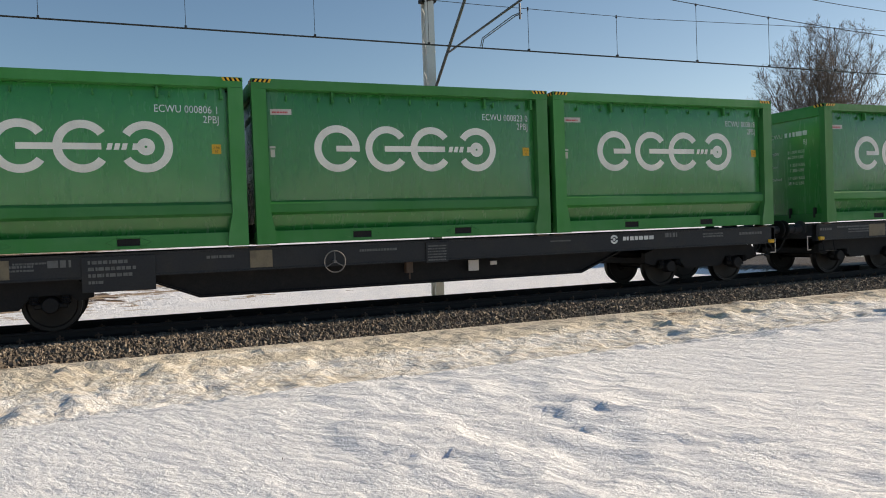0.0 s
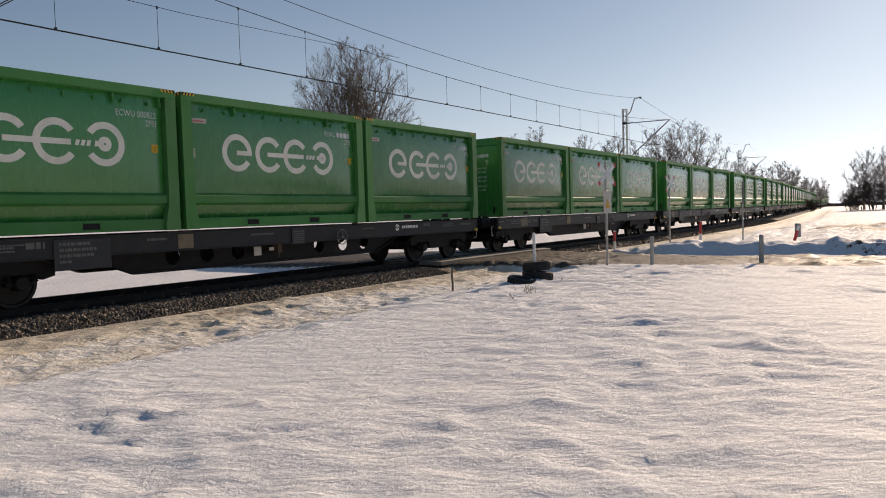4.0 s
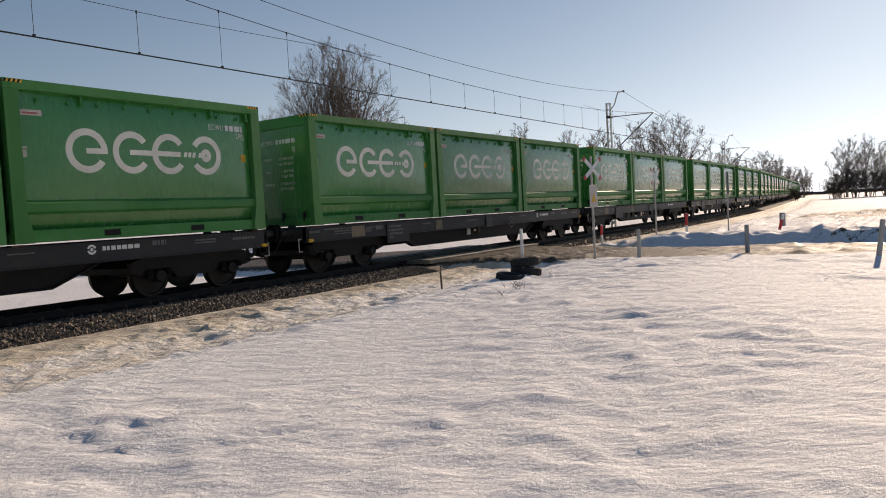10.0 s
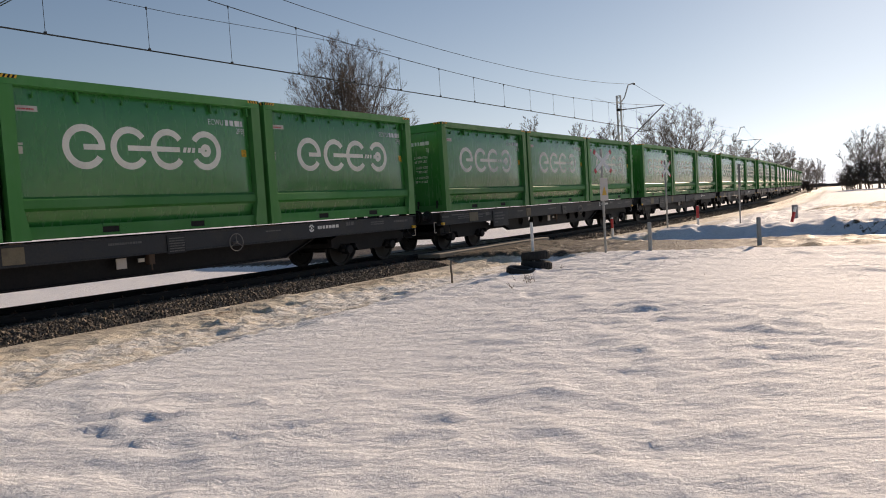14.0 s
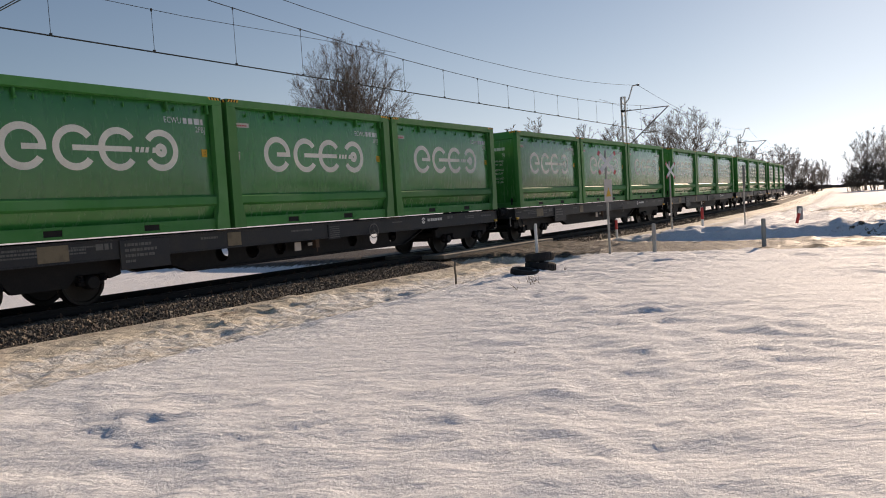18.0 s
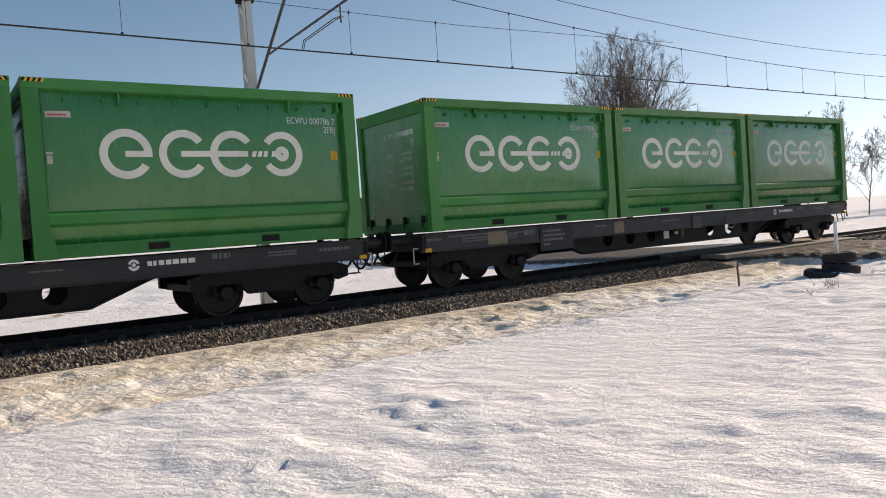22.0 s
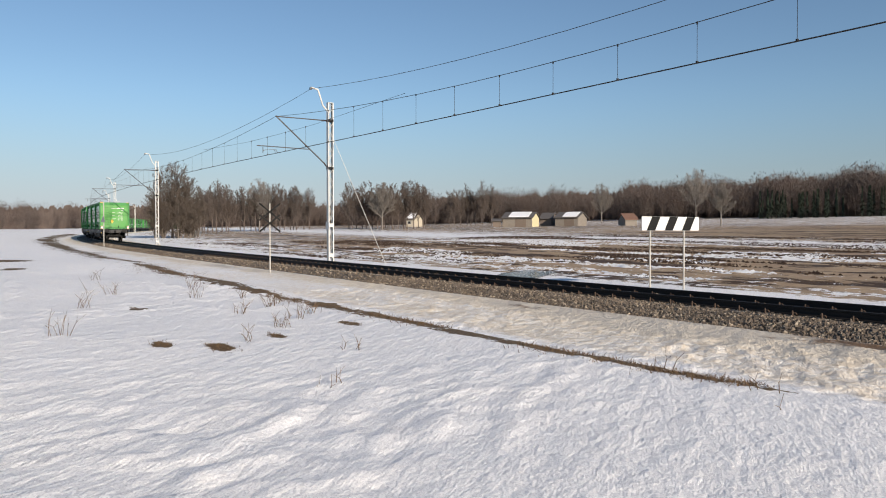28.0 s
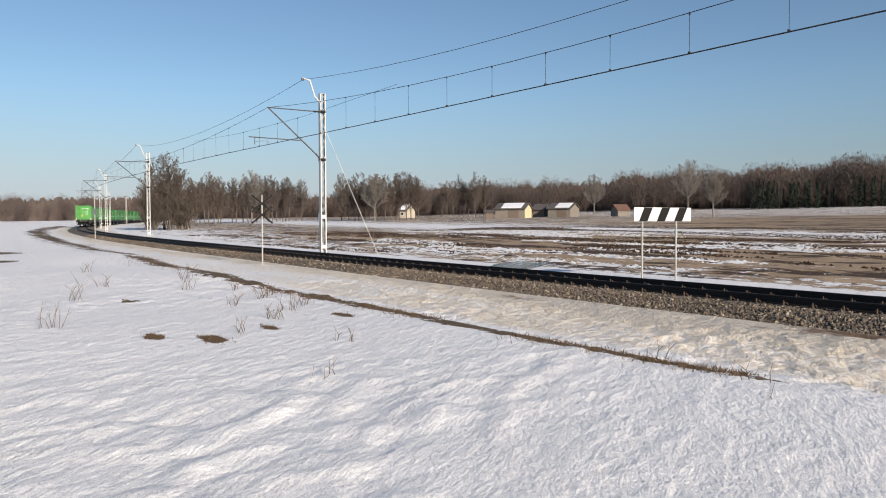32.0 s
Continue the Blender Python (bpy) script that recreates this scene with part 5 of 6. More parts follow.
def grow(r, height, spread, trunk_r, levels=4, kids=6, stems=1, low=0.25, fine=0.012, droop=0.0, reach=1.0):
    """Limbs of a bare tree: lists of segments of the trunk and of the crown."""
    trunk, crown = [], []

    def limb(p, d, length, rad, level):
        n = 4 if level == 1 else (3 if level == 2 else 2)
        pts, rr = [p], rad
        for k in range(n):
            d = (d + Vector((r.uniform(-1, 1), r.uniform(-1, 1), r.uniform(-0.3, 0.9) - droop * level)) * 0.13).normalized()
            q = pts[-1] + d * (length / n)
            r2 = max(fine, rad * (1 - 0.72 * (k + 1) / n))
            crown.append((tuple(pts[-1]), tuple(q), rr, r2))
            rr = r2
            pts.append(q)
        if level >= levels:
            return
        m = kids + r.choice((0, 0, 1))
        for k in range(m):
            f = 0.16 + 0.84 * (k + r.uniform(0.3, 0.9)) / m
            f = min(f, 0.99)
            i = min(n - 1, int(f * n))
            o = pts[i].lerp(pts[i + 1], f * n - i)
            az = r.uniform(0, 6.283)
            side = Vector((math.cos(az), math.sin(az), r.uniform(-0.2, 0.5)))
            side = (side - d * side.dot(d)).normalized()
            ang = r.uniform(0.45, 0.95)
            nd = (d * math.cos(ang) + side * math.sin(ang) + Vector((0, 0, 0.12))).normalized()
            limb(o, nd, length * r.uniform(0.36, 0.56) * (1.15 - 0.45 * f), max(fine, rad * (0.5 - 0.22 * f)), level + 1)

    for k in range(stems):
        base = Vector((r.uniform(-.8, .8), r.uniform(-.8, .8), -0.3)) if stems > 1 else Vector((0, 0, -0.3))
        d = (Vector((r.uniform(-0.3, 0.3), r.uniform(-0.3, 0.3), 1)) if stems > 1 else Vector((r.uniform(-.04, .04), r.uniform(-.04, .04), 1))).normalized()
        a, rr, n = base, trunk_r, 9
        top = height * 0.86
        pts = [a]
        for q in range(n):
            d = (d + Vector((r.uniform(-1, 1), r.uniform(-1, 1), 0.4)) * 0.05).normalized()
            b = a + d * (top / n)
            r2 = max(fine * 1.5, trunk_r * (1 - 0.9 * (q + 1) / n))
            trunk.append((tuple(a), tuple(b), rr, r2))
            a, rr = b, r2
            pts.append(b)
        m = 15 if stems == 1 else 9
        for q in range(m):
            f = low + (0.98 - low) * (q + r.uniform(0, 0.9)) / m
            i = min(n - 1, int(f * n))
            o = pts[i].lerp(pts[i + 1], f * n - i)
            az = 2.4 * q + r.uniform(-0.5, 0.5)
            up = r.uniform(0.75, 1.25) + 0.9 * f
            nd = Vector((math.cos(az) * spread, math.sin(az) * spread, up)).normalized()
            limb(o, nd, height * (0.52 - 0.34 * f) * r.uniform(0.85, 1.15) * (0.6 + 0.4 * spread) * reach, max(fine, trunk_r * (0.5 - 0.32 * f)), 1)
    top = max(s[1][2] for s in crown)
    k = height / top
    sc = lambda g: [(tuple(c * k for c in a), tuple(c * k for c in b), q, w) for a, b, q, w in g]
    return sc(trunk), sc(crown)


def dome(r, height, radius, trunk_r, limbs=16, fork=0.18, fine=0.010, twigs=5):
    """Limbs of an old bare tree whose twigs end on an egg-shaped crown."""
    trunk, crown = [], []
    mid, up = height * 0.46, height * 0.54
    reach = lambda p: math.sqrt((p.x * p.x + p.y * p.y) / (radius * radius) + ((p.z - mid) / up) ** 2)

    def twig(p, d, length, rad, level):
        d = (d + Vector((r.uniform(-1, 1), r.uniform(-1, 1), r.uniform(-0.3, 0.8))) * 0.10).normalized()
        half = p + d * (length * 0.5)
        d = (d + Vector((r.uniform(-1, 1), r.uniform(-1, 1), r.uniform(-0.1, 1.0))) * 0.12).normalized()
        q = half + d * (length * 0.5)
        if reach(q) > 1.04:
            q = half + d * (length * 0.12)
        crown.append((tuple(p), tuple(half), rad, max(fine, rad * 0.75)))
        crown.append((tuple(half), tuple(q), max(fine, rad * 0.75), max(fine * 0.7, rad * 0.45)))
        if level < 3:
            for k in range(twigs - level + 1):
                f = r.uniform(0.15, 1.0)
                o = p.lerp(half, f * 2) if f < 0.5 else half.lerp(q, f * 2 - 1)
                side = Vector((r.uniform(-1, 1), r.uniform(-1, 1), r.uniform(-0.5, 0.8))).normalized()
                twig(o, (d + side * 0.72).normalized(), length * r.uniform(0.4, 0.66), max(fine, rad * 0.55), level + 1)

    lean = Vector((r.uniform(-0.03, 0.03), r.uniform(-0.03, 0.03), 1))
    top = height * 0.55
    trunk.append(((0, 0, -0.3), tuple(lean * (height * fork)), trunk_r * 1.15, trunk_r * 0.85))
    trunk.append((tuple(lean * (height * fork)), tuple(lean * top), trunk_r * 0.85, trunk_r * 0.3))
    for q in range(limbs):
        f = (q + 0.5) / limbs
        az, slope = 2.4 * q + r.uniform(-0.3, 0.3), 0.05 + 1.45 * (1 - f) ** 0.75
        tip = Vector((math.cos(az) * math.sin(slope) * radius, math.sin(az) * math.sin(slope) * radius, mid + up * math.cos(slope))) * r.uniform(0.9, 1.0)
        a = lean * (height * (fork + (0.50 - fork) * f * r.uniform(0.7, 1.0)))
        bow = a.lerp(tip, 0.45) + Vector((math.cos(az), math.sin(az), -0.25)) * (radius * 0.10)
        n, p, rad = 9, a, trunk_r * (0.46 - 0.18 * f)
        start = rad
        for j in range(1, n + 1):
            u = j / n
            o = a * (1 - u) ** 2 + bow * (2 * u * (1 - u)) + tip * (u * u) + Vector((r.uniform(-1, 1), r.uniform(-1, 1), r.uniform(-1, 1))) * (height * 0.006)
            d = (o - p).normalized()
            r2 = max(fine * 1.3, start * (1 - 0.93 * u))
            trunk.append((tuple(p), tuple(o), rad, r2))
            if j > 1:
                for c in range(2 + (j > 4)):
                    side = Vector((r.uniform(-1, 1), r.uniform(-1, 1), r.uniform(-0.5, 0.7))).normalized()
                    twig(p.lerp(o, r.random()), (d + side * 0.68).normalized(), height * r.uniform(0.10, 0.17) * (1.1 - 0.5 * u), max(fine, r2 * 0.55), 1)
            p, rad = o, r2
    return trunk, crown


def at_az(az, dist):
    a = radians(az)
    x, y = -dist * math.sin(a), dist * math.cos(a)
    return x, y, float(terrain(x, y))


def tree(az, dist, height, seed, label, spread=0.9, trunk_r=0.22, levels=4, kids=5, stems=1, low=0.25, fine=0.012, bark=None, twig=None, droop=0.0, group="bare trees by the railway", radius=0.0, limbs=16, reach=1.0, twigs=5):
    x, y, z = at_az(az, dist)
    r = random.Random(seed)
    t, c = dome(r, height, radius, trunk_r, limbs, low, fine, twigs) if radius else grow(r, height, spread, trunk_r, levels, kids, stems, low, fine, droop, reach)
    ob = thing("tree", label, "tree", pose(x, y, z, 0, 0, r.uniform(0, 360)), group)
    part("trunk", branch_mesh("trunk", t, bark or BARK, 7), None, ob)
    part("crown", branch_mesh("crown", c, twig or TWIG, 3), None, ob, "bare winter crown of fine twigs")
    return ob


def build_trees():
    tree(-49.6, 66, 17.0, 11, "broad bare deciduous tree with a dense dome of twigs", trunk_r=0.30, low=0.14, fine=0.0075, radius=6.0, limbs=40, twigs=5)
    tree(-72.6, 128, 15.4, 12, "bare deciduous tree with a round spreading crown", trunk_r=0.30, low=0.16, fine=0.012, radius=6.4, limbs=13)
    tree(-74.6, 130, 16.0, 13, "bare deciduous tree with a round spreading crown", trunk_r=0.30, low=0.16, fine=0.012, radius=6.8, limbs=13)
    for az, d, h, sd in ((-60.6, 80, 9.4, 21), (-61.6, 82, 10.6, 22), (-63.9, 84, 11.6, 23), (-65.2, 86, 8.6, 24), (-66.8, 88, 10.8, 25), (-68.6, 92, 10.4, 26), (-69.5, 95, 11.4, 27), (-62.8, 83, 9.8, 28), (-67.5, 90, 8.2, 29)):
        tree(az, d, h, sd, "slender young bare tree", 0.6, 0.08, 4, 5, 1, 0.2, 0.009)
    # trees towards the sun: haze and glare are put into their pale twig colour
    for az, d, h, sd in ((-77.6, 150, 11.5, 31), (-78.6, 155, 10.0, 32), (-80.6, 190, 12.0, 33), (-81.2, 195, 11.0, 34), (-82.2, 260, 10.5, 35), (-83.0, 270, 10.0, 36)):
        tree(az, d, h, sd, "bare tree beyond the track", trunk_r=0.2, low=0.15, fine=0.014, radius=h * 0.38, limbs=10, twig=HAZE_TWIG)
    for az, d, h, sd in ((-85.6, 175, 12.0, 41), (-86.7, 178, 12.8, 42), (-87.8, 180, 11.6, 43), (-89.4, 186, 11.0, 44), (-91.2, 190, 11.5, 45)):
        tree(az, d, h, sd, "dense bare tree with a round crown of haze-paled twigs", trunk_r=0.26, low=0.12, fine=0.010, radius=h * 0.40, limbs=12, bark=HAZE_TWIG, twig=HAZE_TWIG)
    for az, d, h, sd, st in ((-85.3, 172, 5.2, 46, 6), (-86.1, 170, 6.0, 47, 7), (-87.0, 171, 5.6, 48, 7), (-88.0, 172, 5.2, 49, 7), (-84.8, 171, 3.6, 50, 6)):
        tree(az, d, h, sd, "bushy undergrowth of bare shrubs", 1.3, 0.08, 3, 6, st, 0.05, 0.014)
    for az, d, h, sd in ((75.4, 150, 14.0, 51), (74.5, 152, 11.6, 52)):
        tree(az, d, h, sd, "dense brown bare tree in a thicket at the field edge", trunk_r=0.26, low=0.10, fine=0.017, radius=h * 0.33, limbs=18)
    for az, d, h, sd, st in ((76.3, 148, 8.6, 53, 5), (73.9, 152, 8.0, 54, 6), (75.0, 147, 8.0, 55, 6), (75.8, 146, 6.0, 56, 8), (74.2, 147, 5.5, 57, 8)):
        tree(az, d, h, sd, "thicket of bare shrubs at the field edge", 1.0, 0.10, 3, 8, st + 2, 0.04, 0.015)
    for az, d, h, sd in ((35.2, 220, 12.5, 61), (69.3, 225, 15.2, 62), (60.2, 205, 13.0, 63), (43.6, 300, 15.5, 64), (36.9, 320, 21.0, 65)):
        tree(az, d, h, sd, "pale barked birch standing before the wood", trunk_r=0.20, low=0.22, fine=0.020, radius=h * 0.30, limbs=14, bark=BIRCH, twig=BIRCH)
    hedge = random.Random(78)
    for k in range(13):
        tree(-73.8 - 0.72 * k, 146 + 3.0 * k + hedge.uniform(-3, 3), hedge.uniform(3.6, 5.2) - 0.10 * k, 500 + k, "low bare shrub of a hedge beyond the track", 1.1, 0.05, 3, 6, 6, 0.05, 0.017, ALDER, ALDER, group="hedge shrubs")
    stems = random.Random(77)
    for a0, a1, d, h, n in ((56.6, 63.0, 214, 13.2, 17), (65.6, 70.9, 228, 13.4, 15), (71.3, 73.6, 208, 13.0, 8), (51.4, 55.2, 290, 16.5, 9)):
        for k in range(n):
            az = a0 + (a1 - a0) * (k + stems.uniform(0.1, 0.9)) / n
            hh = h * stems.uniform(0.82, 1.06)
            tree(az, d + stems.uniform(-5, 7), hh, 300 + k + int(a0), "tall slim bare alder of a field copse", trunk_r=0.14, low=0.14, fine=0.022, bark=ALDER, twig=ALDER, radius=hh * stems.uniform(0.17, 0.25), limbs=9, twigs=4, group="alders of the field copses")


build_trees()


def winter_tree(rs, height, width, twigs):
    """Triangles of a far bare tree at the origin: trunk, rising limbs and a cloud of thin twigs."""
    v = []
    for a in (0.3, 1.87):
        c, s, w = math.cos(a), math.sin(a), 0.006 * height
        v.append([(-w * c, -w * s, -1), (w * c, w * s, -1), (0, 0, height * 0.92)])
    for k in range(14):
        a, z0 = rs.uniform(0, 6.283), height * rs.uniform(0.12, 0.7)
        out, rise, w = width * rs.uniform(0.5, 0.95), height * rs.uniform(0.14, 0.30), 0.10
        c, s = math.cos(a), math.sin(a)
        v.append([(w * s, -w * c, z0), (-w * s, w * c, z0), (c * out, s * out, min(height * 0.97, z0 + rise))])
    a, u = rs.uniform(0, 6.283, twigs), rs.uniform(-1, 1, twigs)
    rr = rs.uniform(0.15, 1.0, twigs) ** 0.5
    flat = np.sqrt(1 - u * u) * rr
    x, y = np.cos(a) * flat * width, np.sin(a) * flat * width
    z = height * (0.53 + 0.45 * u * rr)
    out = np.stack([x / width + rs.uniform(-0.7, 0.7, twigs), y / width + rs.uniform(-0.7, 0.7, twigs), rs.uniform(-0.1, 1.1, twigs)], 1)
    ln = height * rs.uniform(0.035, 0.085, twigs)[:, None]
    base = np.stack([x, y, z], 1)
    th = rs.uniform(0, 6.283, twigs)
    side = np.stack([np.cos(th), np.sin(th), rs.uniform(-0.5, 0.5, twigs)], 1) * rs.uniform(0.05, 0.11, twigs)[:, None]
    fine = np.stack([base - side, base + side, base + out * ln], 1)
    return np.concatenate([np.array(v), fine])


def build_forest():
    """Far woods: many bare trees of thin twigs, and their brush."""
    rs = np.random.RandomState(3)
    kinds = [winter_tree(rs, 1.0 * 18, rs.uniform(2.6, 4.4), 400) / 18.0 for k in range(9)]
    bands = [(-30, 22, 390, 25, 30, 420), (22, 33, 345, 22, 26, 260), (33, 42, 350, 19, 23, 210), (42, 50, 360, 16, 20, 180), (50, 58, 370, 16, 19.5, 170), (58, 74, 350, 12, 15, 300), (74, 92, 430, 14, 17, 250), (92, 130, 460, 12, 15, 90),
             (-79, -70, 380, 9, 12, 60), (-86, -79, 400, 9.5, 12.5, 70), (-100, -86, 330, 7, 10, 60), (-140, -100, 420, 9, 12, 80)]
    pale, brown, quads_v, quads_f = [], [], [], []
    for a0, a1, dist, h0, h1, n in bands:
        for k in range(int(n * (1.7 if a0 > 15 else 1.1))):
            az, back = rs.uniform(a0, a1), rs.rand()
            x, y, z = at_az(az, dist + back * 60 - 6)
            h = rs.uniform(h0 * 0.78, h1 * 0.99) * (1.0 + 0.10 * math.sin(az * 0.9) * math.sin(az * 0.37 + 1)) * (0.72 + 0.28 * back)
            a, kind = rs.uniform(0, 6.283), kinds[rs.randint(len(kinds))]
            c, s, w = math.cos(a), math.sin(a), h * rs.uniform(0.85, 1.25)
            q = np.stack([x + (kind[..., 0] * c - kind[..., 1] * s) * w, y + (kind[..., 0] * s + kind[..., 1] * c) * w, z + kind[..., 2] * h], -1)
            (brown if a0 > -60 else pale).append(q)
        # the depth of the wood: broken walls of brush and stems behind the first trees
        steps = int((a1 - a0) * 9)
        for row in range(3 if a0 > -60 else 1):
            base = len(quads_v)
            for k in range(steps + 1):
                az = a0 + (a1 - a0) * k / steps
                x, y, z = at_az(az, dist + 40 + 10 * row)
                top = (h0 + h1) / 2 * (0.68 if a0 > -60 else 0.18) * (1.0 + 0.10 * row + rs.uniform(-0.22, 0.10))
                quads_v += [(x, y, z - 1), (x, y, z + top * 0.55), (x + rs.uniform(-0.3, 0.3), y + 2, z + top)]
            for k in range(steps):
                i = base + 3 * k
                quads_f += [(i, i + 3, i + 4, i + 1), (i + 1, i + 4, i + 5, i + 2)]
    v = np.concatenate(pale).reshape(-1, 3)
    tagged(new("hazy_wood", big_mesh("hazy_wood", v, np.arange(len(v)).reshape(-1, 3), WOOD)), "pale leafless woods beyond the snowfield", "wood", kind="stuff")
    v = np.concatenate(brown).reshape(-1, 3)
    tagged(new("far_wood", big_mesh("far_wood", v, np.arange(len(v)).reshape(-1, 3), WOOD)), "brown leafless winter woods on the horizon", "wood", kind="stuff")
    tagged(new("far_undergrowth", big_mesh("far_undergrowth", quads_v, quads_f, WOOD)), "dense brown undergrowth of the far woods", "wood", kind="stuff")
    # a few dark conifers at the wood's edge
    tri = []
    for k in range(54):
        az, d = rs.uniform(22.5, 33.0), 322 + rs.uniform(-4, 10)
        x, y, z = at_az(az, d)
        h = rs.uniform(7, 11.5)
        for q in range(80):
            f = rs.rand() ** 0.8
            th = rs.uniform(0, 6.283)
            r = (1 - f) * h * 0.24
            hh = z + h * f
            c, s = math.cos(th), math.sin(th)
            tri.append(((x - 0.35 * s, y + 0.35 * c, hh + 0.5), (x + 0.35 * s, y - 0.35 * c, hh + 0.5), (x + c * r, y + s * r, hh - 0.5)))
        tri.append(((x - 0.2, y, z), (x + 0.2, y, z), (x, y, z + h)))
    v = np.array(tri, float).reshape(-1, 3)
    tagged(new("conifers", big_mesh("conifers", v, np.arange(len(v)).reshape(-1, 3), CONIFER)), "dark green conifers at the edge of the wood", "conifers", kind="stuff")


build_forest()

# ---- farm buildings ----


def building(name, label, az0, az1, dist, wall_h, roof_h, depth, wall, roof, windows=2, door=True, turn=0.0, gable=None, snow=None):
    """A pitched house between two directions; turn shows its gable; snow: the stretch of roof that it covers."""
    a, b = Vector(at_az(az0, dist)), Vector(at_az(az1, dist))
    mid = (a + b) / 2
    w = (b - a).length
    ob = thing(name, label, "house" if "house" in name else "farm building", pose(mid.x, mid.y, min(a.z, b.z), 0, 0, math.degrees(math.atan2(b.y - a.y, b.x - a.x)) + turn), "farm buildings")
    t = 0.3
    part("wall", Shape().box(-w / 2, w / 2, 0, t, -0.6, wall_h, 0.02), wall, ob)
    part("wall", Shape().box(-w / 2, w / 2, depth - t, depth, -0.6, wall_h, 0.02), wall, ob)
    for s in (-1, 1):
        x = s * w / 2
        part("gable", Shape().prism([(0.302, -0.6), (depth - 0.302, -0.6), (depth - 0.302, wall_h), (depth / 2, wall_h + roof_h - 0.1), (0.302, wall_h)], *sorted((x, x - s * t))), gable or wall, ob)
    o = [(-0.5, wall_h - 0.12), (depth / 2, wall_h + roof_h), (depth + 0.5, wall_h - 0.12), (depth + 0.5, wall_h + 0.06), (depth / 2, wall_h + roof_h + 0.2), (-0.5, wall_h + 0.06)]
    part("roof", Shape().prism(o, -w / 2 - 0.35, w / 2 + 0.35), roof, ob, "pitched roof")
    if snow:
        k = (roof_h + 0.14) / (depth / 2 + 0.5)
        q = [(y, wall_h + 0.06 + (y + 0.5) * k + z) for y, z in ((-0.1, 0.02), (depth / 2 - 0.1, 0.02), (depth / 2 - 0.3, 0.16), (0.1, 0.16))]
        part("snow_cover", Shape().prism(q, -w / 2 + w * snow[0], -w / 2 + w * snow[1]), OLD_SNOW, ob, "sheet of snow on the roof")
    if windows:
        part("chimney", Shape().box(w * 0.18, w * 0.18 + 0.6, depth * 0.35, depth * 0.35 + 0.6, wall_h, wall_h + roof_h + 0.7, 0.03), BRICKISH, ob)
    for k in range(windows):
        x = -w / 2 + w * (k + 0.7) / (windows + 0.6)
        win = part("window", Shape().box(x - 0.6, x + 0.6, -0.04, 0.05, wall_h * 0.35, wall_h * 0.78, 0.02), WHITE, ob)
        part("pane", Shape().box(x - 0.48, x + 0.48, -0.06, -0.03, wall_h * 0.40, wall_h * 0.74), DARK_OPENING, win)
    if door:
        x = w * 0.12
        part("door", Shape().box(x - 1.5, x + 1.5, -0.06, 0.05, 0, wall_h * 0.92, 0.02), BRICKISH, ob, "dark barn door")
    return ob


building("farm_barn", "long low barn with grey walls, gable painted sunlit cream and snowy roof", 51.05, 48.75, 205, 2.5, 1.5, 9, GREY_BOARD, ROOF, 0, True, -14, CREAM, (0.20, 0.88))
building("farm_barn", "low grey board barn with snow on its roof", 47.1, 45.3, 222, 2.5, 1.5, 8, GREY_BOARD, ROOF, 0, True, -20, None, (0.32, 0.94))
building("farmhouse", "white farmhouse with a steep snowy roof among trees", 58.4, 57.75, 250, 2.5, 2.2, 7, RENDER_WALL, ROOF, 1, False, -25, RENDER_WALL, (0.05, 0.95))
building("farm_shed", "small grey shed with a brown tiled roof", 41.9, 41.0, 235, 1.9, 1.7, 6, GREY_BOARD, ROOF_RED, 0, False, 22)
building("farm_shed", "small brick lean-to shed beside the barn", 51.75, 51.15, 204, 1.7, 0.5, 4, BRICKISH, ROOF, 0, False)
building("farm_shed", "dark old shed between the barns", 48.2, 47.3, 228, 2.2, 1.7, 7, BRICKISH, ROOF, 0, False, -18)

# ---- signs and posts ----


def stand(x, y):
    return pose(x, y, float(terrain(x, y)))


def cross_pair(ob, z, half, tall, ink, tip, turn, thick=0.07):
    """Two crossed slats round height z."""
    for s in (-1, 1):
        a, b = Vector((-half, 0.0, -tall * s)), Vector((half, 0.0, tall * s))
        d = (b - a).normalized()
        n = Vector((-d.z, 0, d.x)) * thick
        y = -0.035 - 0.012 * (s > 0)
        pts = [a + n, a - n, b - n, b + n]
        arm = Shape().add([(p.x, y, p.z) for p in pts] + [(p.x, y - 0.010, p.z) for p in pts], [(0, 1, 2, 3), (7, 6, 5, 4), (0, 4, 5, 1), (1, 5, 6, 2), (2, 6, 7, 3), (3, 7, 4, 0)])
        m = pose(0, 0, z, 0, 0, turn)
        ap = part("cross_arm", arm, ink, ob, at=m)
        if tip:
            for e, f in ((a, d), (b, -d)):
                q = [e + n * 1.02, e - n * 1.02, e + f * 0.10 - n * 1.02, e + f * 0.10 + n * 1.02]
                part("red_end", Shape().add([(p.x, y - 0.013, p.z) for p in q] + [(p.x, y + 0.003, p.z) for p in q], [(0, 1, 2, 3), (7, 6, 5, 4), (0, 4, 5, 1), (1, 5, 6, 2), (2, 6, 7, 3), (3, 7, 4, 0)]), tip, ap)


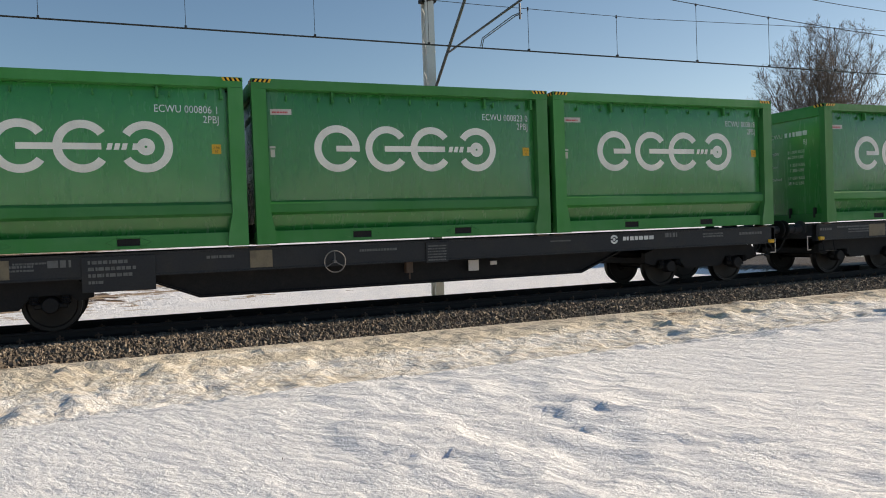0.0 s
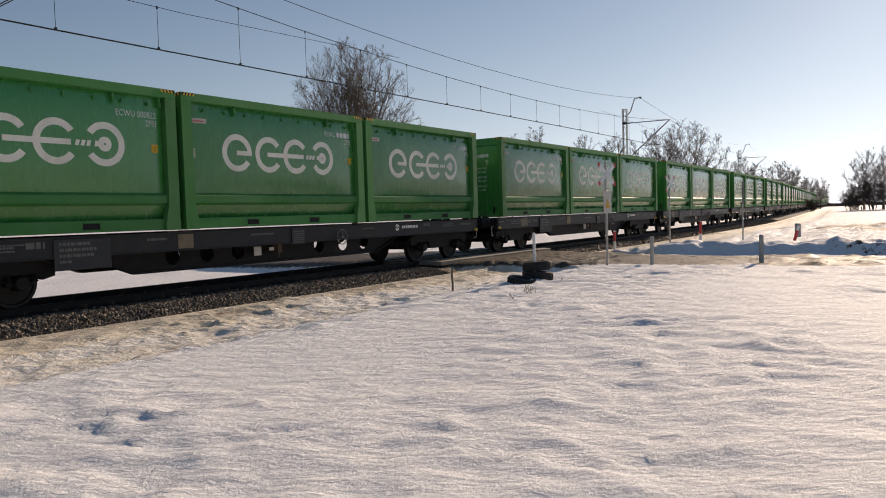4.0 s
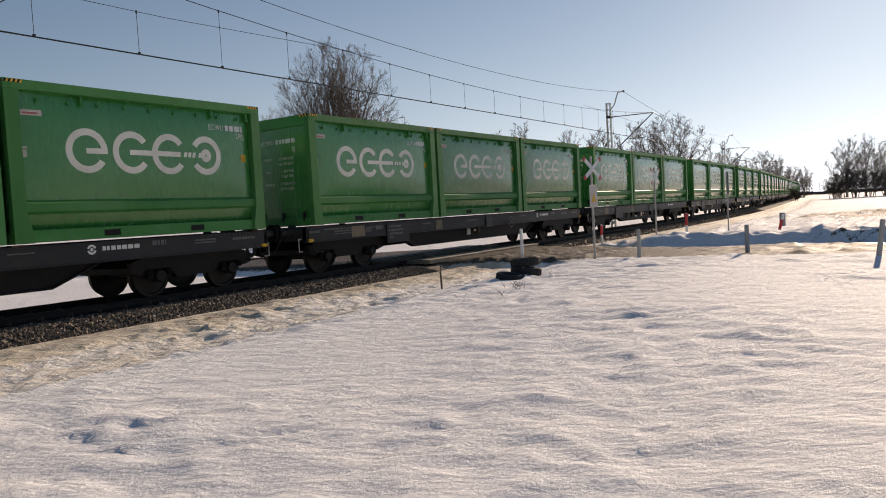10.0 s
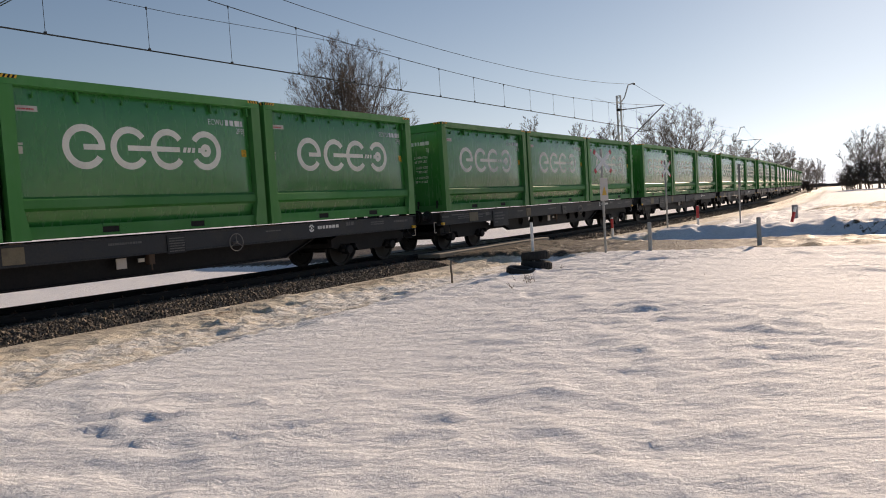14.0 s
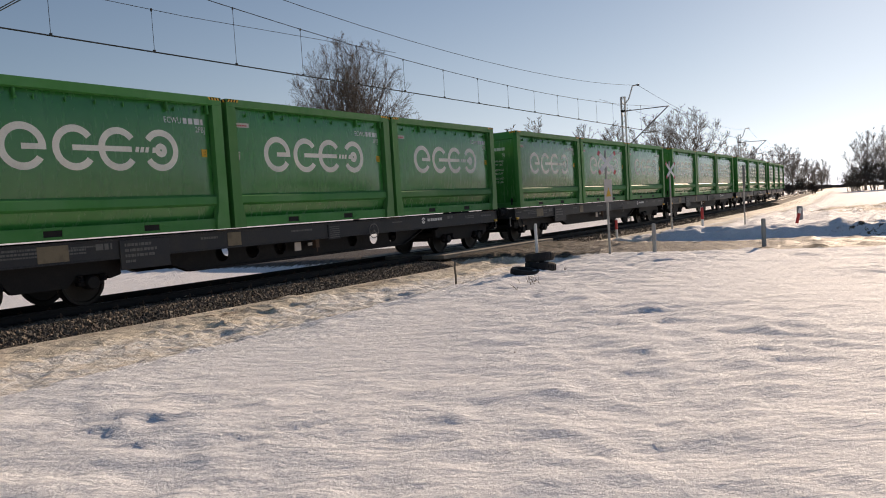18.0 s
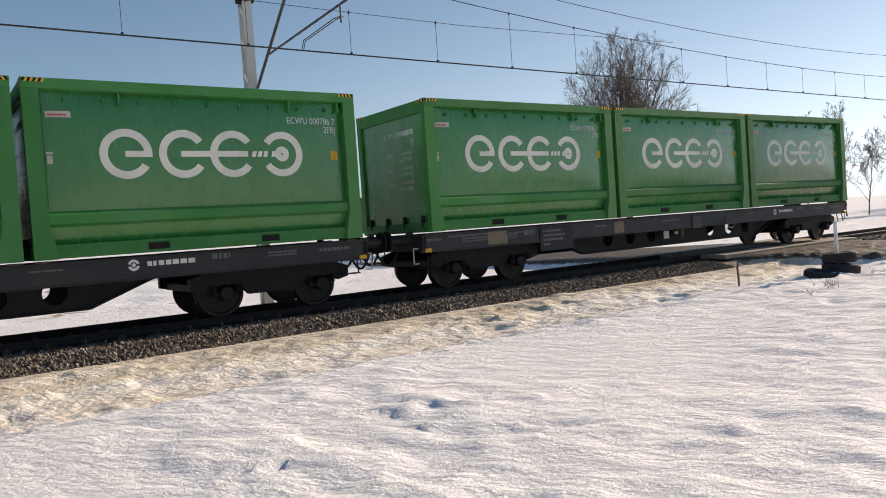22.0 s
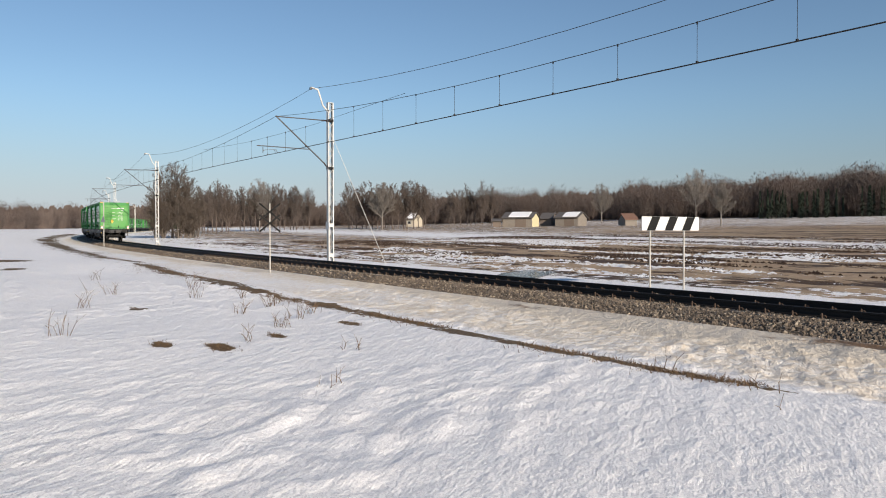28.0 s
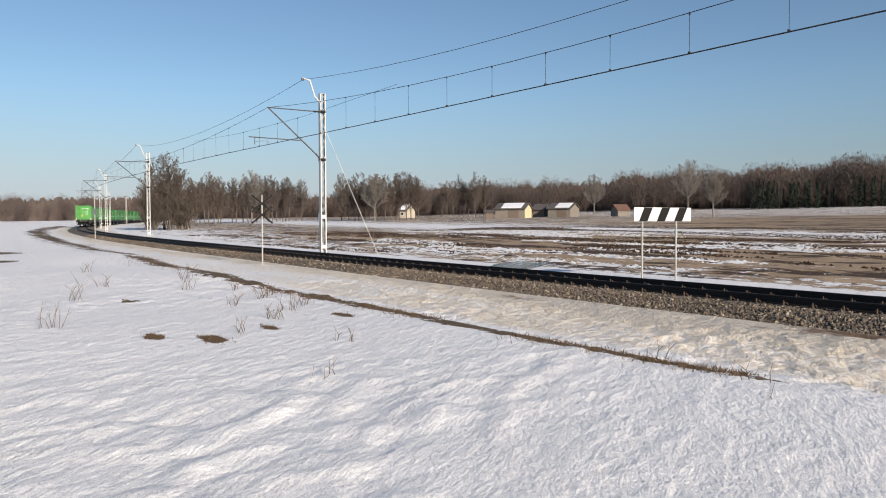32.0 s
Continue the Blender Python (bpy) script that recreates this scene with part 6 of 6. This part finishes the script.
def build_signs():
    # crossing signs by the lane
    for x, y, h, turn in ((20.9, 8.2, 3.05, -10), (30.6, 9.3, 3.0, -5)):
        ob = thing("crossing_sign", "white and red level crossing cross on a steel pole", "road sign", stand(x, y), "level crossing signs")
        part("pole", Shape().tube((0, 0, -0.4), (0, 0, h), 0.035, 0.035, 10), POST, ob, smooth=True)
        cross_pair(ob, h - 0.36, 0.46, 0.30, WHITE, RED, turn, 0.06)
        if x < 25:
            part("plate", Shape().box(-0.21, 0.21, -0.05, -0.036, h - 1.50, h - 0.84, 0.003), LABEL, ob, "pale plate with a yellow triangle", at=pose(0, 0, 0, 0, 0, turn))
            part("pictogram", Shape().prism([(-0.13, h - 1.34), (0.13, h - 1.34), (0, h - 1.08)], -0.056, -0.051, 'y'), YELLOW, ob, at=pose(0, 0, 0, 0, 0, turn))
    ob = thing("back_turned_sign", "rectangular sign on a thin pole seen edge-on", "road sign", stand(33.6, 7.1))
    part("pole", Shape().tube((0, 0, -0.4), (0, 0, 2.7), 0.03, 0.03, 10), POST, ob, smooth=True)
    part("plate", Shape().box(-0.45, 0.45, -0.045, -0.03, 1.75, 2.7, 0.003), SIGN_BACK, ob, at=pose(0, 0, 0, 0, 0, 15))
    # double cross seen from behind; black arms paint in the shade on its back
    ob = thing("double_cross_sign", "double crossed warning sign on a thin pole, its shaded back painted black", "railway sign", stand(-30.3, 11.9), "railway signs")
    part("pole", Shape().tube((0, 0, -0.4), (0, 0, 2.98), 0.032, 0.032, 10), POST, ob, smooth=True)
    for z in (2.62, 2.14):
        cross_pair(ob, z, 0.43, 0.36, BLACK_STICKER, None, 68, 0.035)
    ob = thing("triangle_sign", "grey triangular railway sign on a tall pole", "railway sign", stand(-78.6, 14.0), "railway signs")
    part("pole", Shape().tube((0, 0, -0.5), (0, 0, 4.4), 0.045, 0.045, 10), POST, ob, smooth=True)
    part("plate", Shape().prism([(-0.4, 2.40), (0.4, 2.40), (0, 3.05)], -0.07, -0.055, 'y'), SIGN_BACK, ob, "grey triangular plate", at=pose(0, 0, 0, 0, 0, 20))
    x, y, z = at_az(11.7, 90)
    ob = thing("triangle_sign", "grey triangular sign on a pole in the field", "railway sign", pose(x, y, z), "railway signs")
    part("pole", Shape().tube((0, 0, -0.4), (0, 0, 3.2), 0.045, 0.045, 10), POST, ob, smooth=True)
    part("plate", Shape().prism([(-0.28, 3.2 - 0.9), (0.28, 3.2 - 0.9), (0, 3.2 - 0.2)], -0.07, -0.055, 'y'), SIGN_BACK, ob, "dull triangular plate", at=pose(0, 0, 0, 0, 0, 20))
    # striped board across the line
    ob = thing("striped_board", "black and white diagonally striped board on two posts", "warning board", pose(-17.0, 19.75, 0, 0, 0, 81))
    L, z0, z1 = 2.52, 1.44, 1.91
    for fx in (0.40, 1.90):
        p = ob.matrix_basis @ Vector((fx, 0, 0))
        part("post", Shape().tube((fx, 0.03, float(terrain(p.x, p.y)) - 0.4), (fx, 0.03, 1.7), 0.035, 0.035, 10), POST, ob, smooth=True)
    part("panel", Shape().box(0, L, -0.03, -0.012, z0, z1, 0.004), WHITE, ob)
    part("panel_back", Shape().box(0, L, -0.0115, 0.0, z0, z1, 0.004), SIGN_BACK, ob)
    for k in range(3):
        x = 0.20 + 0.775 * k
        pts = [(x, z0 + 0.004), (x + 0.37, z0 + 0.004), (x + 0.60, z1 - 0.004), (x + 0.23, z1 - 0.004)]
        part("stripe", Shape().prism(pts, -0.036, -0.031, 'y'), BLACK_STICKER, ob, "black slanting stripe")
    # short posts along the lane
    def marker(x, y, h, r, mat, label, lean=0.0, top=None, band=None, turn=0):
        m = stand(x, y) @ pose(0, 0, 0, 0, lean, turn)
        ob = thing("marker_post", label, "post", m, "marker posts by the lane")
        part("shaft", Shape().lathe([(0, -0.3), (r, -0.3), (r * 0.96, h - 0.03), (r * 0.7, h), (0, h)], 12), mat, ob, smooth=True)
        if band:
            part("band", Shape().lathe([(r + 0.003, h - band[1]), (r + 0.005, h - band[0])], 12), RED, ob, "red painted band")
        return ob
    marker(21.6, 7.1, 0.88, 0.06, POST, "pale weathered post by the lane")
    marker(23.2, 4.4, 0.84, 0.065, POST, "pale weathered post by the lane")
    marker(30.7, 11.7, 0.95, 0.055, WHITE, "white post with a red band", band=(0.05, 0.45))
    marker(30.7, 8.1, 0.92, 0.055, WHITE, "white post with a red band", band=(0.02, 0.5))
    marker(32.7, 5.0, 0.80, 0.055, WHITE, "leaning white post with a red band", -14, band=(0.2, 0.75), turn=98)
    marker(41.3, 6.1, 0.74, 0.15, SIGN_BACK, "thick grey concrete bollard in the snow")
    marker(21.5, 1.0, 0.95, 0.065, POST, "leaning pale post by the lane", -7, turn=98)
    marker(16.1, 8.15, 1.15, 0.038, WHITE, "thin white stake standing in old tyres")
    # tyres
    for k, (x, y, z, tx, ty, R) in enumerate(((16.05, 8.05, 0.12, 4, 3, 0.36), (16.12, 8.1, 0.34, -5, 4, 0.34), (15.35, 8.1, 0.04, 8, -6, 0.34))):
        ty_ob = Shape().lathe([(R * 0.60, -0.085), (R * 0.78, -0.11), (R * 0.95, -0.10), (R, -0.06), (R, 0.06), (R * 0.95, 0.10), (R * 0.78, 0.11), (R * 0.60, 0.085), (R * 0.58, 0.0), (R * 0.60, -0.085)], 28)
        ob = thing("old_tyre", "worn black car tyre lying in the snow", "tyre", pose(x, y, float(terrain(x, y)) + z, tx, ty, 20 * k), "old tyres round a stake")
        part("casing", ty_ob, RUBBER, ob, smooth=True)
        tread = Shape()
        for q in range(26):
            a = 6.28318 * q / 26
            c, s = math.cos(a), math.sin(a)
            tread.tube((R * c, R * s, -0.07), (R * math.cos(a + 0.08), R * math.sin(a + 0.08), 0.07), 0.010, 0.010, 4)
        part("tread", tread, RUBBER, ob)
    # rough stake and twigs near the tyres
    st = Shape().path([(0, 0, -0.2), (0.02, 0.01, 0.28), (-0.02, 0.0, 0.5), (0.05, 0.02, 0.62)], 0.025, 6)
    solid("wooden_stake", st, BARK, "broken dark wooden stake beside the ditch", "stake", stand(14.55, 9.5))
    r = random.Random(9)
    for x, y, n, h in ((14.1, 7.4, 9, 0.28), (13.6, 6.9, 7, 0.24), (15.9, 7.55, 6, 0.3), (12.6, 6.9, 4, 0.2), (-4.45, 7.15, 3, 0.3), (-6.0, 7.35, 4, 0.3), (-3.9, 6.6, 1, 0.25), (-17.5, 2.7, 8, 0.8), (-10.9, 4.0, 5, 0.35), (-22, 6.3, 10, 0.7), (-14.8, 5.2, 9, 0.45), (-13.2, 5.7, 8, 0.5), (-16.4, 6.6, 8, 0.5), (-19, 5.5, 9, 0.55), (-26, 4.4, 8, 0.6), (-15.6, 6.1, 12, 0.5), (-13.9, 6.4, 10, 0.4), (-12.2, 5.0, 12, 0.35), (-18.2, 6.4, 10, 0.5), (-21, 3.9, 9, 0.5), (-12.8, 1.6, 8, 0.5), (-9.4, 4.9, 6, 0.3), (-7.4, 3.6, 4, 0.25)):
        s = Shape()
        for k in range(n):
            a, ln = r.uniform(0, 6.283), h * r.uniform(0.3, 0.9)
            b0 = Vector((r.uniform(-.15, .15), r.uniform(-.15, .15), -0.05))
            b1 = b0 + Vector((math.cos(a) * ln * 0.3, math.sin(a) * ln * 0.3, ln * 0.7))
            b2 = b1 + Vector((math.cos(a) * ln * 0.4, math.sin(a) * ln * 0.4, ln * r.uniform(0.1, 0.4)))
            s.tube(b0, b1, 0.006, 0.004, 4, False).tube(b1, b2, 0.004, 0.002, 4, False)
            s.tube(b1, b1 + Vector((r.uniform(-.1, .1), r.uniform(-.1, .1), 0.12)), 0.003, 0.002, 3, False)
        solid("dry_weed", s, DRY_GRASS, "dry brown weed stalks poking through the snow", "weeds", stand(x, y), "dry weeds in the snow")


build_signs()


def build_grass():
    """Dry tussocks on the bare strips."""
    rs = np.random.RandomState(8)
    tri, roots = [], []

    def blade(x, y, h, lean=0.6):
        roots.append((x, y))
        z = -0.01
        a = rs.uniform(0, 6.283)
        w = rs.uniform(0.004, 0.010)
        tri.append(((x - w * math.sin(a), y + w * math.cos(a), z), (x + w * math.sin(a), y - w * math.cos(a), z), (x + math.cos(a) * h * lean * rs.rand(), y + math.sin(a) * h * lean * rs.rand(), z + h * rs.uniform(0.6, 1.0))))
    tx = np.linspace(-50, 0, 501)
    ty = line_y(tx)[0] + np.interp(tx, CREST_X, CREST_D)
    toe = lambda x: float(np.interp(x, tx, ty))
    for k in range(15000):
        x = -4.8 - 44 * rs.rand() ** 1.3
        if lattice(np.array([x * 0.7]), np.array([3.5]), 66)[0] < -0.35:
            continue
        blade(x, toe(x) + rs.normal(0.04, 0.13 + 0.013 * -x), rs.uniform(0.02, 0.10), 1.6)
    for px, py, rx, ry, n in ((-11.2, 2.75, 0.30, 0.14, 260), (-10.6, 3.4, 0.42, 0.18, 380), (-11.2, 4.5, 0.3, 0.12, 200), (-12.0, 6.2, 0.4, 0.14, 240), (-44, 3.0, 1.6, 1.3, 500), (-40, 1.2, 1.2, 1.0, 400), (16, 5, 12, 2.5, 60), (55, 5.6, 5, 1.6, 600)):
        for k in range(n):
            blade(px + rs.normal(0, rx * 0.5), py + rs.normal(0, ry * 0.5), rs.uniform(0.02, 0.06), 1.8)
    v = np.array(tri, float).reshape(-1, 3)
    at = np.array(roots)
    v[:, 2] += np.repeat(terrain(at[:, 0], at[:, 1]), 3)
    tagged(new("dry_grass", big_mesh("dry_grass", v, np.arange(len(v)).reshape(-1, 3), DRY_GRASS)), "flattened dry brown grass on thawed ground", "grass", kind="stuff")


build_grass()


def build_field():
    """Clods turned up by the plough and scraps of old snow between them."""
    rs = np.random.RandomState(17)

    def scatter(n, y0, y1, mask, wide, deep, tall, turn):
        x, y = rs.uniform(-95, -3, n), rs.uniform(y0, y1, n)
        y = y + 6.0 * smooth(-45, -95, x) * (y - y0) / (y1 - y0)
        keep = mask(x, y) & (y - line_y(x)[0] > 7.5)
        x, y = x[keep], y[keep]
        z = terrain(x, y) + smooth(23, 27, y) * smooth(60, 35, y) * lattice(x * 0.8, y * 2.2, 33) * 0.08
        m = len(x)
        w, d, h = rs.uniform(*wide, m), rs.uniform(*deep, m), rs.uniform(*tall, m)
        v = np.zeros((m, 9, 3))
        for k in range(8):
            r, a = rs.uniform(0.7, 1.2, m), 6.28318 * k / 8
            px, py = math.cos(a) * w * r, math.sin(a) * d * r
            v[:, k] = np.stack([x + px * math.cos(turn) - py * math.sin(turn), y + px * math.sin(turn) + py * math.cos(turn), z - 0.10], 1)
        v[:, 8] = np.stack([x + rs.uniform(-0.3, 0.3, m) * w, y, z + h], 1)
        f = np.array([(k, (k + 1) % 8, 8) for k in range(8)])
        return v.reshape(-1, 3), (f[None] + 9 * np.arange(m)[:, None, None]).reshape(-1, 3)

    rows = lambda x, y: lattice(x * 0.035, y * 0.30, 61) + 0.6 * lattice(x * 0.16, y * 0.8, 62)
    v, f = scatter(88000, 22.5, 84, lambda x, y: rows(x, y) > 0.20 - 0.28 * np.exp(-((y - 40) / 7) ** 2), (0.08, 0.32), (0.05, 0.14), (0.02, 0.11), 0.05)
    tagged(new("clods", big_mesh("clods", v, f, CLOD)), "dark brown clods of a ploughed, half thawed field", "clods", kind="stuff")
    v, f = scatter(42000, 21.0, 74, lambda x, y: lattice(x * 0.07, y * 0.35, 63) + 0.5 * lattice(x * 0.2, y * 0.9, 64) > 0.26 + 0.25 * np.exp(-((y - 40) / 8) ** 2), (0.10, 0.62), (0.06, 0.20), (0.02, 0.09), 0.12)
    tagged(new("snow_scraps", big_mesh("snow_scraps", v, f, OLD_SNOW, True)), "white scraps of old snow left between the furrows", "snow", kind="stuff")


build_field()


def build_puddle():
    """Meltwater that stands in a hollow of the field beyond the line."""
    rs = random.Random(31)
    ring = []
    for k in range(28):
        a, r = 6.28318 * k / 28, rs.uniform(0.85, 1.1)
        ring.append((4.4 * r * math.cos(a), 1.15 * r * math.sin(a)))
    s = Shape().prism(ring, -0.08, 0.0, 'z')
    x, y = -26.2, 22.6
    tagged(new("puddle", s.mesh("puddle", WATER)), "still blue puddle of meltwater in the field", "puddle", kind="structure").matrix_basis = pose(x, y, float(terrain(x, y)) + 0.045, 0, 0, 128)


build_puddle()


def build_crossing():
    """Worn panels between and beside the rails where the lane crosses."""
    base = thing("level_crossing", "worn grey level crossing panels between the rails", "level crossing", kind="structure")
    s0 = -float(lane_middle(15))
    for k in range(7):
        for y0, y1 in ((-0.66, 0.66), (0.86, 1.75), (-1.75, -0.86)):
            part("panel", Shape().box(-0.57, 0.57, y0, y1, -0.15, -0.012, 0.012), SLEEPER, base, at=on_line(s0 + (k - 3) * 1.16, 0, -DROP))


build_crossing()

# ---- sleepers and clips ----


def build_sleepers():
    sl = Shape().prism([(-1.30, -0.40), (1.30, -0.40), (1.30, -0.205), (1.26, -0.19), (0.45, -0.19), (0.35, -0.21), (-0.35, -0.21), (-0.45, -0.19), (-1.26, -0.19), (-1.30, -0.205)], -0.13, 0.13).mesh("sleeper", SLEEPER)
    clip = Shape()
    for r in (-GAUGE_HALF, GAUGE_HALF):
        for q in (-0.13, 0.13):
            clip.path([(0.05, r + q * 0.7, -0.16), (0.05, r + q, -0.12), (-0.05, r + q, -0.12), (-0.05, r + q * 0.7, -0.16)], 0.012, 5)
            clip.tube((0, r + q * 1.25, -0.19), (0, r + q * 1.25, -0.075), 0.018, 0.014, 6)
    clips = clip.mesh("rail_clip", RUST)
    base = thing("sleepers", "grey concrete sleepers half buried in ballast", "sleepers", kind="structure")
    for k in range(150):
        s = -42 + k * 0.60
        if abs(line(s).x - lane_middle(15)) < 4.2:
            continue
        part("sleeper", sl, None, base, at=on_line(s, 0, -DROP))
        part("rail_clip", clips, None, base, at=on_line(s, 0, -DROP))


build_sleepers()

# ---- train ----
CARS = 22
SPEED = (-0.03066, -19.2591, 48.1187)   # place of the last wagon over time, about 20 s


def car_s(t, j):
    """Metres along the line of the middle of the car that is j from the tail."""
    u = t - 20.0
    return -(SPEED[0] * u * u + SPEED[1] * u + SPEED[2] - j * PL + 9.236)


def car_pose(s):
    a, b = line(s - PIVOT), line(s + PIVOT)
    d = a - b
    return pose(0, 0, 0) @ Matrix.Translation((a + b) / 2) @ Euler((0, -math.atan2(d.z, math.hypot(d.x, d.y)), math.atan2(d.y, d.x))).to_matrix().to_4x4()


WAGONS, BOXES = [], []


def build_train():
    box = build_container()
    first = {1: build_wagon(True), 0: build_wagon(False), 2: build_wagon(False, True)}
    used = set()
    made = 0
    for j in range(CARS):
        kind = 2 if j == 21 else int(j in (0, 1, 4, 7, 10, 13, 17, 20))
        m = car_pose(car_s(0, j))
        w = first[kind] if kind not in used else copy_thing(first[kind], m)
        used.add(kind)
        w.matrix_basis = m
        WAGONS.append(w)
        for i in range(3):
            at = Matrix.Translation(((i - 1) * (CL + 0.1486), 0, 1.13))
            c = box if made == 0 else copy_thing(box, m @ at)
            c.matrix_basis = m @ at
            made += 1
            BOXES.append((c, j, at))
    blank = code_shape("", 3).mesh("code_lettering", WHITE_MARK)
    for n, (c, j, at) in enumerate(BOXES):
        code = CODES.get((j, n % 3))
        part("code_lettering", code_shape(code, n).mesh("code_lettering", WHITE_MARK) if code else blank, None, c)
    # tail boards on the last wagon
    last = WAGONS[0]
    for y in (-1.34, 1.34):
        t = part("tail_board", Shape().box(9.44, 9.455, y - 0.09, y + 0.09, 1.16, 1.52, 0.003), WHITE, last, "white tail board with two red triangles")
        part("tail_triangle", Shape().prism([(y - 0.08, 1.51), (y + 0.08, 1.51), (y, 1.35)], 9.456, 9.459).prism([(y - 0.08, 1.17), (y + 0.08, 1.17), (y, 1.33)], 9.456, 9.459), RED, t)


build_train()


def motions():
    ts = [0.5 * k for k in range(65)]
    for j, w in enumerate(WAGONS):
        walk(w, [(t, car_pose(car_s(t, j))) for t in ts])
    for c, j, at in BOXES:
        walk(c, [(t, car_pose(car_s(t, j)) @ at) for t in ts])
    # wheels roll, a turn for each 2.865 m; all of them turn alike, so they share their keys
    ticks = [k / FPS for k in range(FPS * 32 + 1)]
    turn = [(t, -math.degrees((car_s(t, 0) - car_s(0, 0)) / 0.456)) for t in ticks]
    lead = {}
    for w in WAGONS:
        for bogie in w.children:
            for axle in bogie.children:
                if axle.name.startswith("wheelset"):
                    x = axle.matrix_basis.translation.x
                    if x not in lead:
                        walk(axle, [(t, pose(x, 0, 0.456, 0, a, 0)) for t, a in turn])
                        lead[x] = axle.animation_data
                    else:
                        axle.rotation_mode = "QUATERNION"
                        keys = axle.animation_data_create()
                        keys.action = lead[x].action
                        keys.action_slot = lead[x].action_slot


motions()
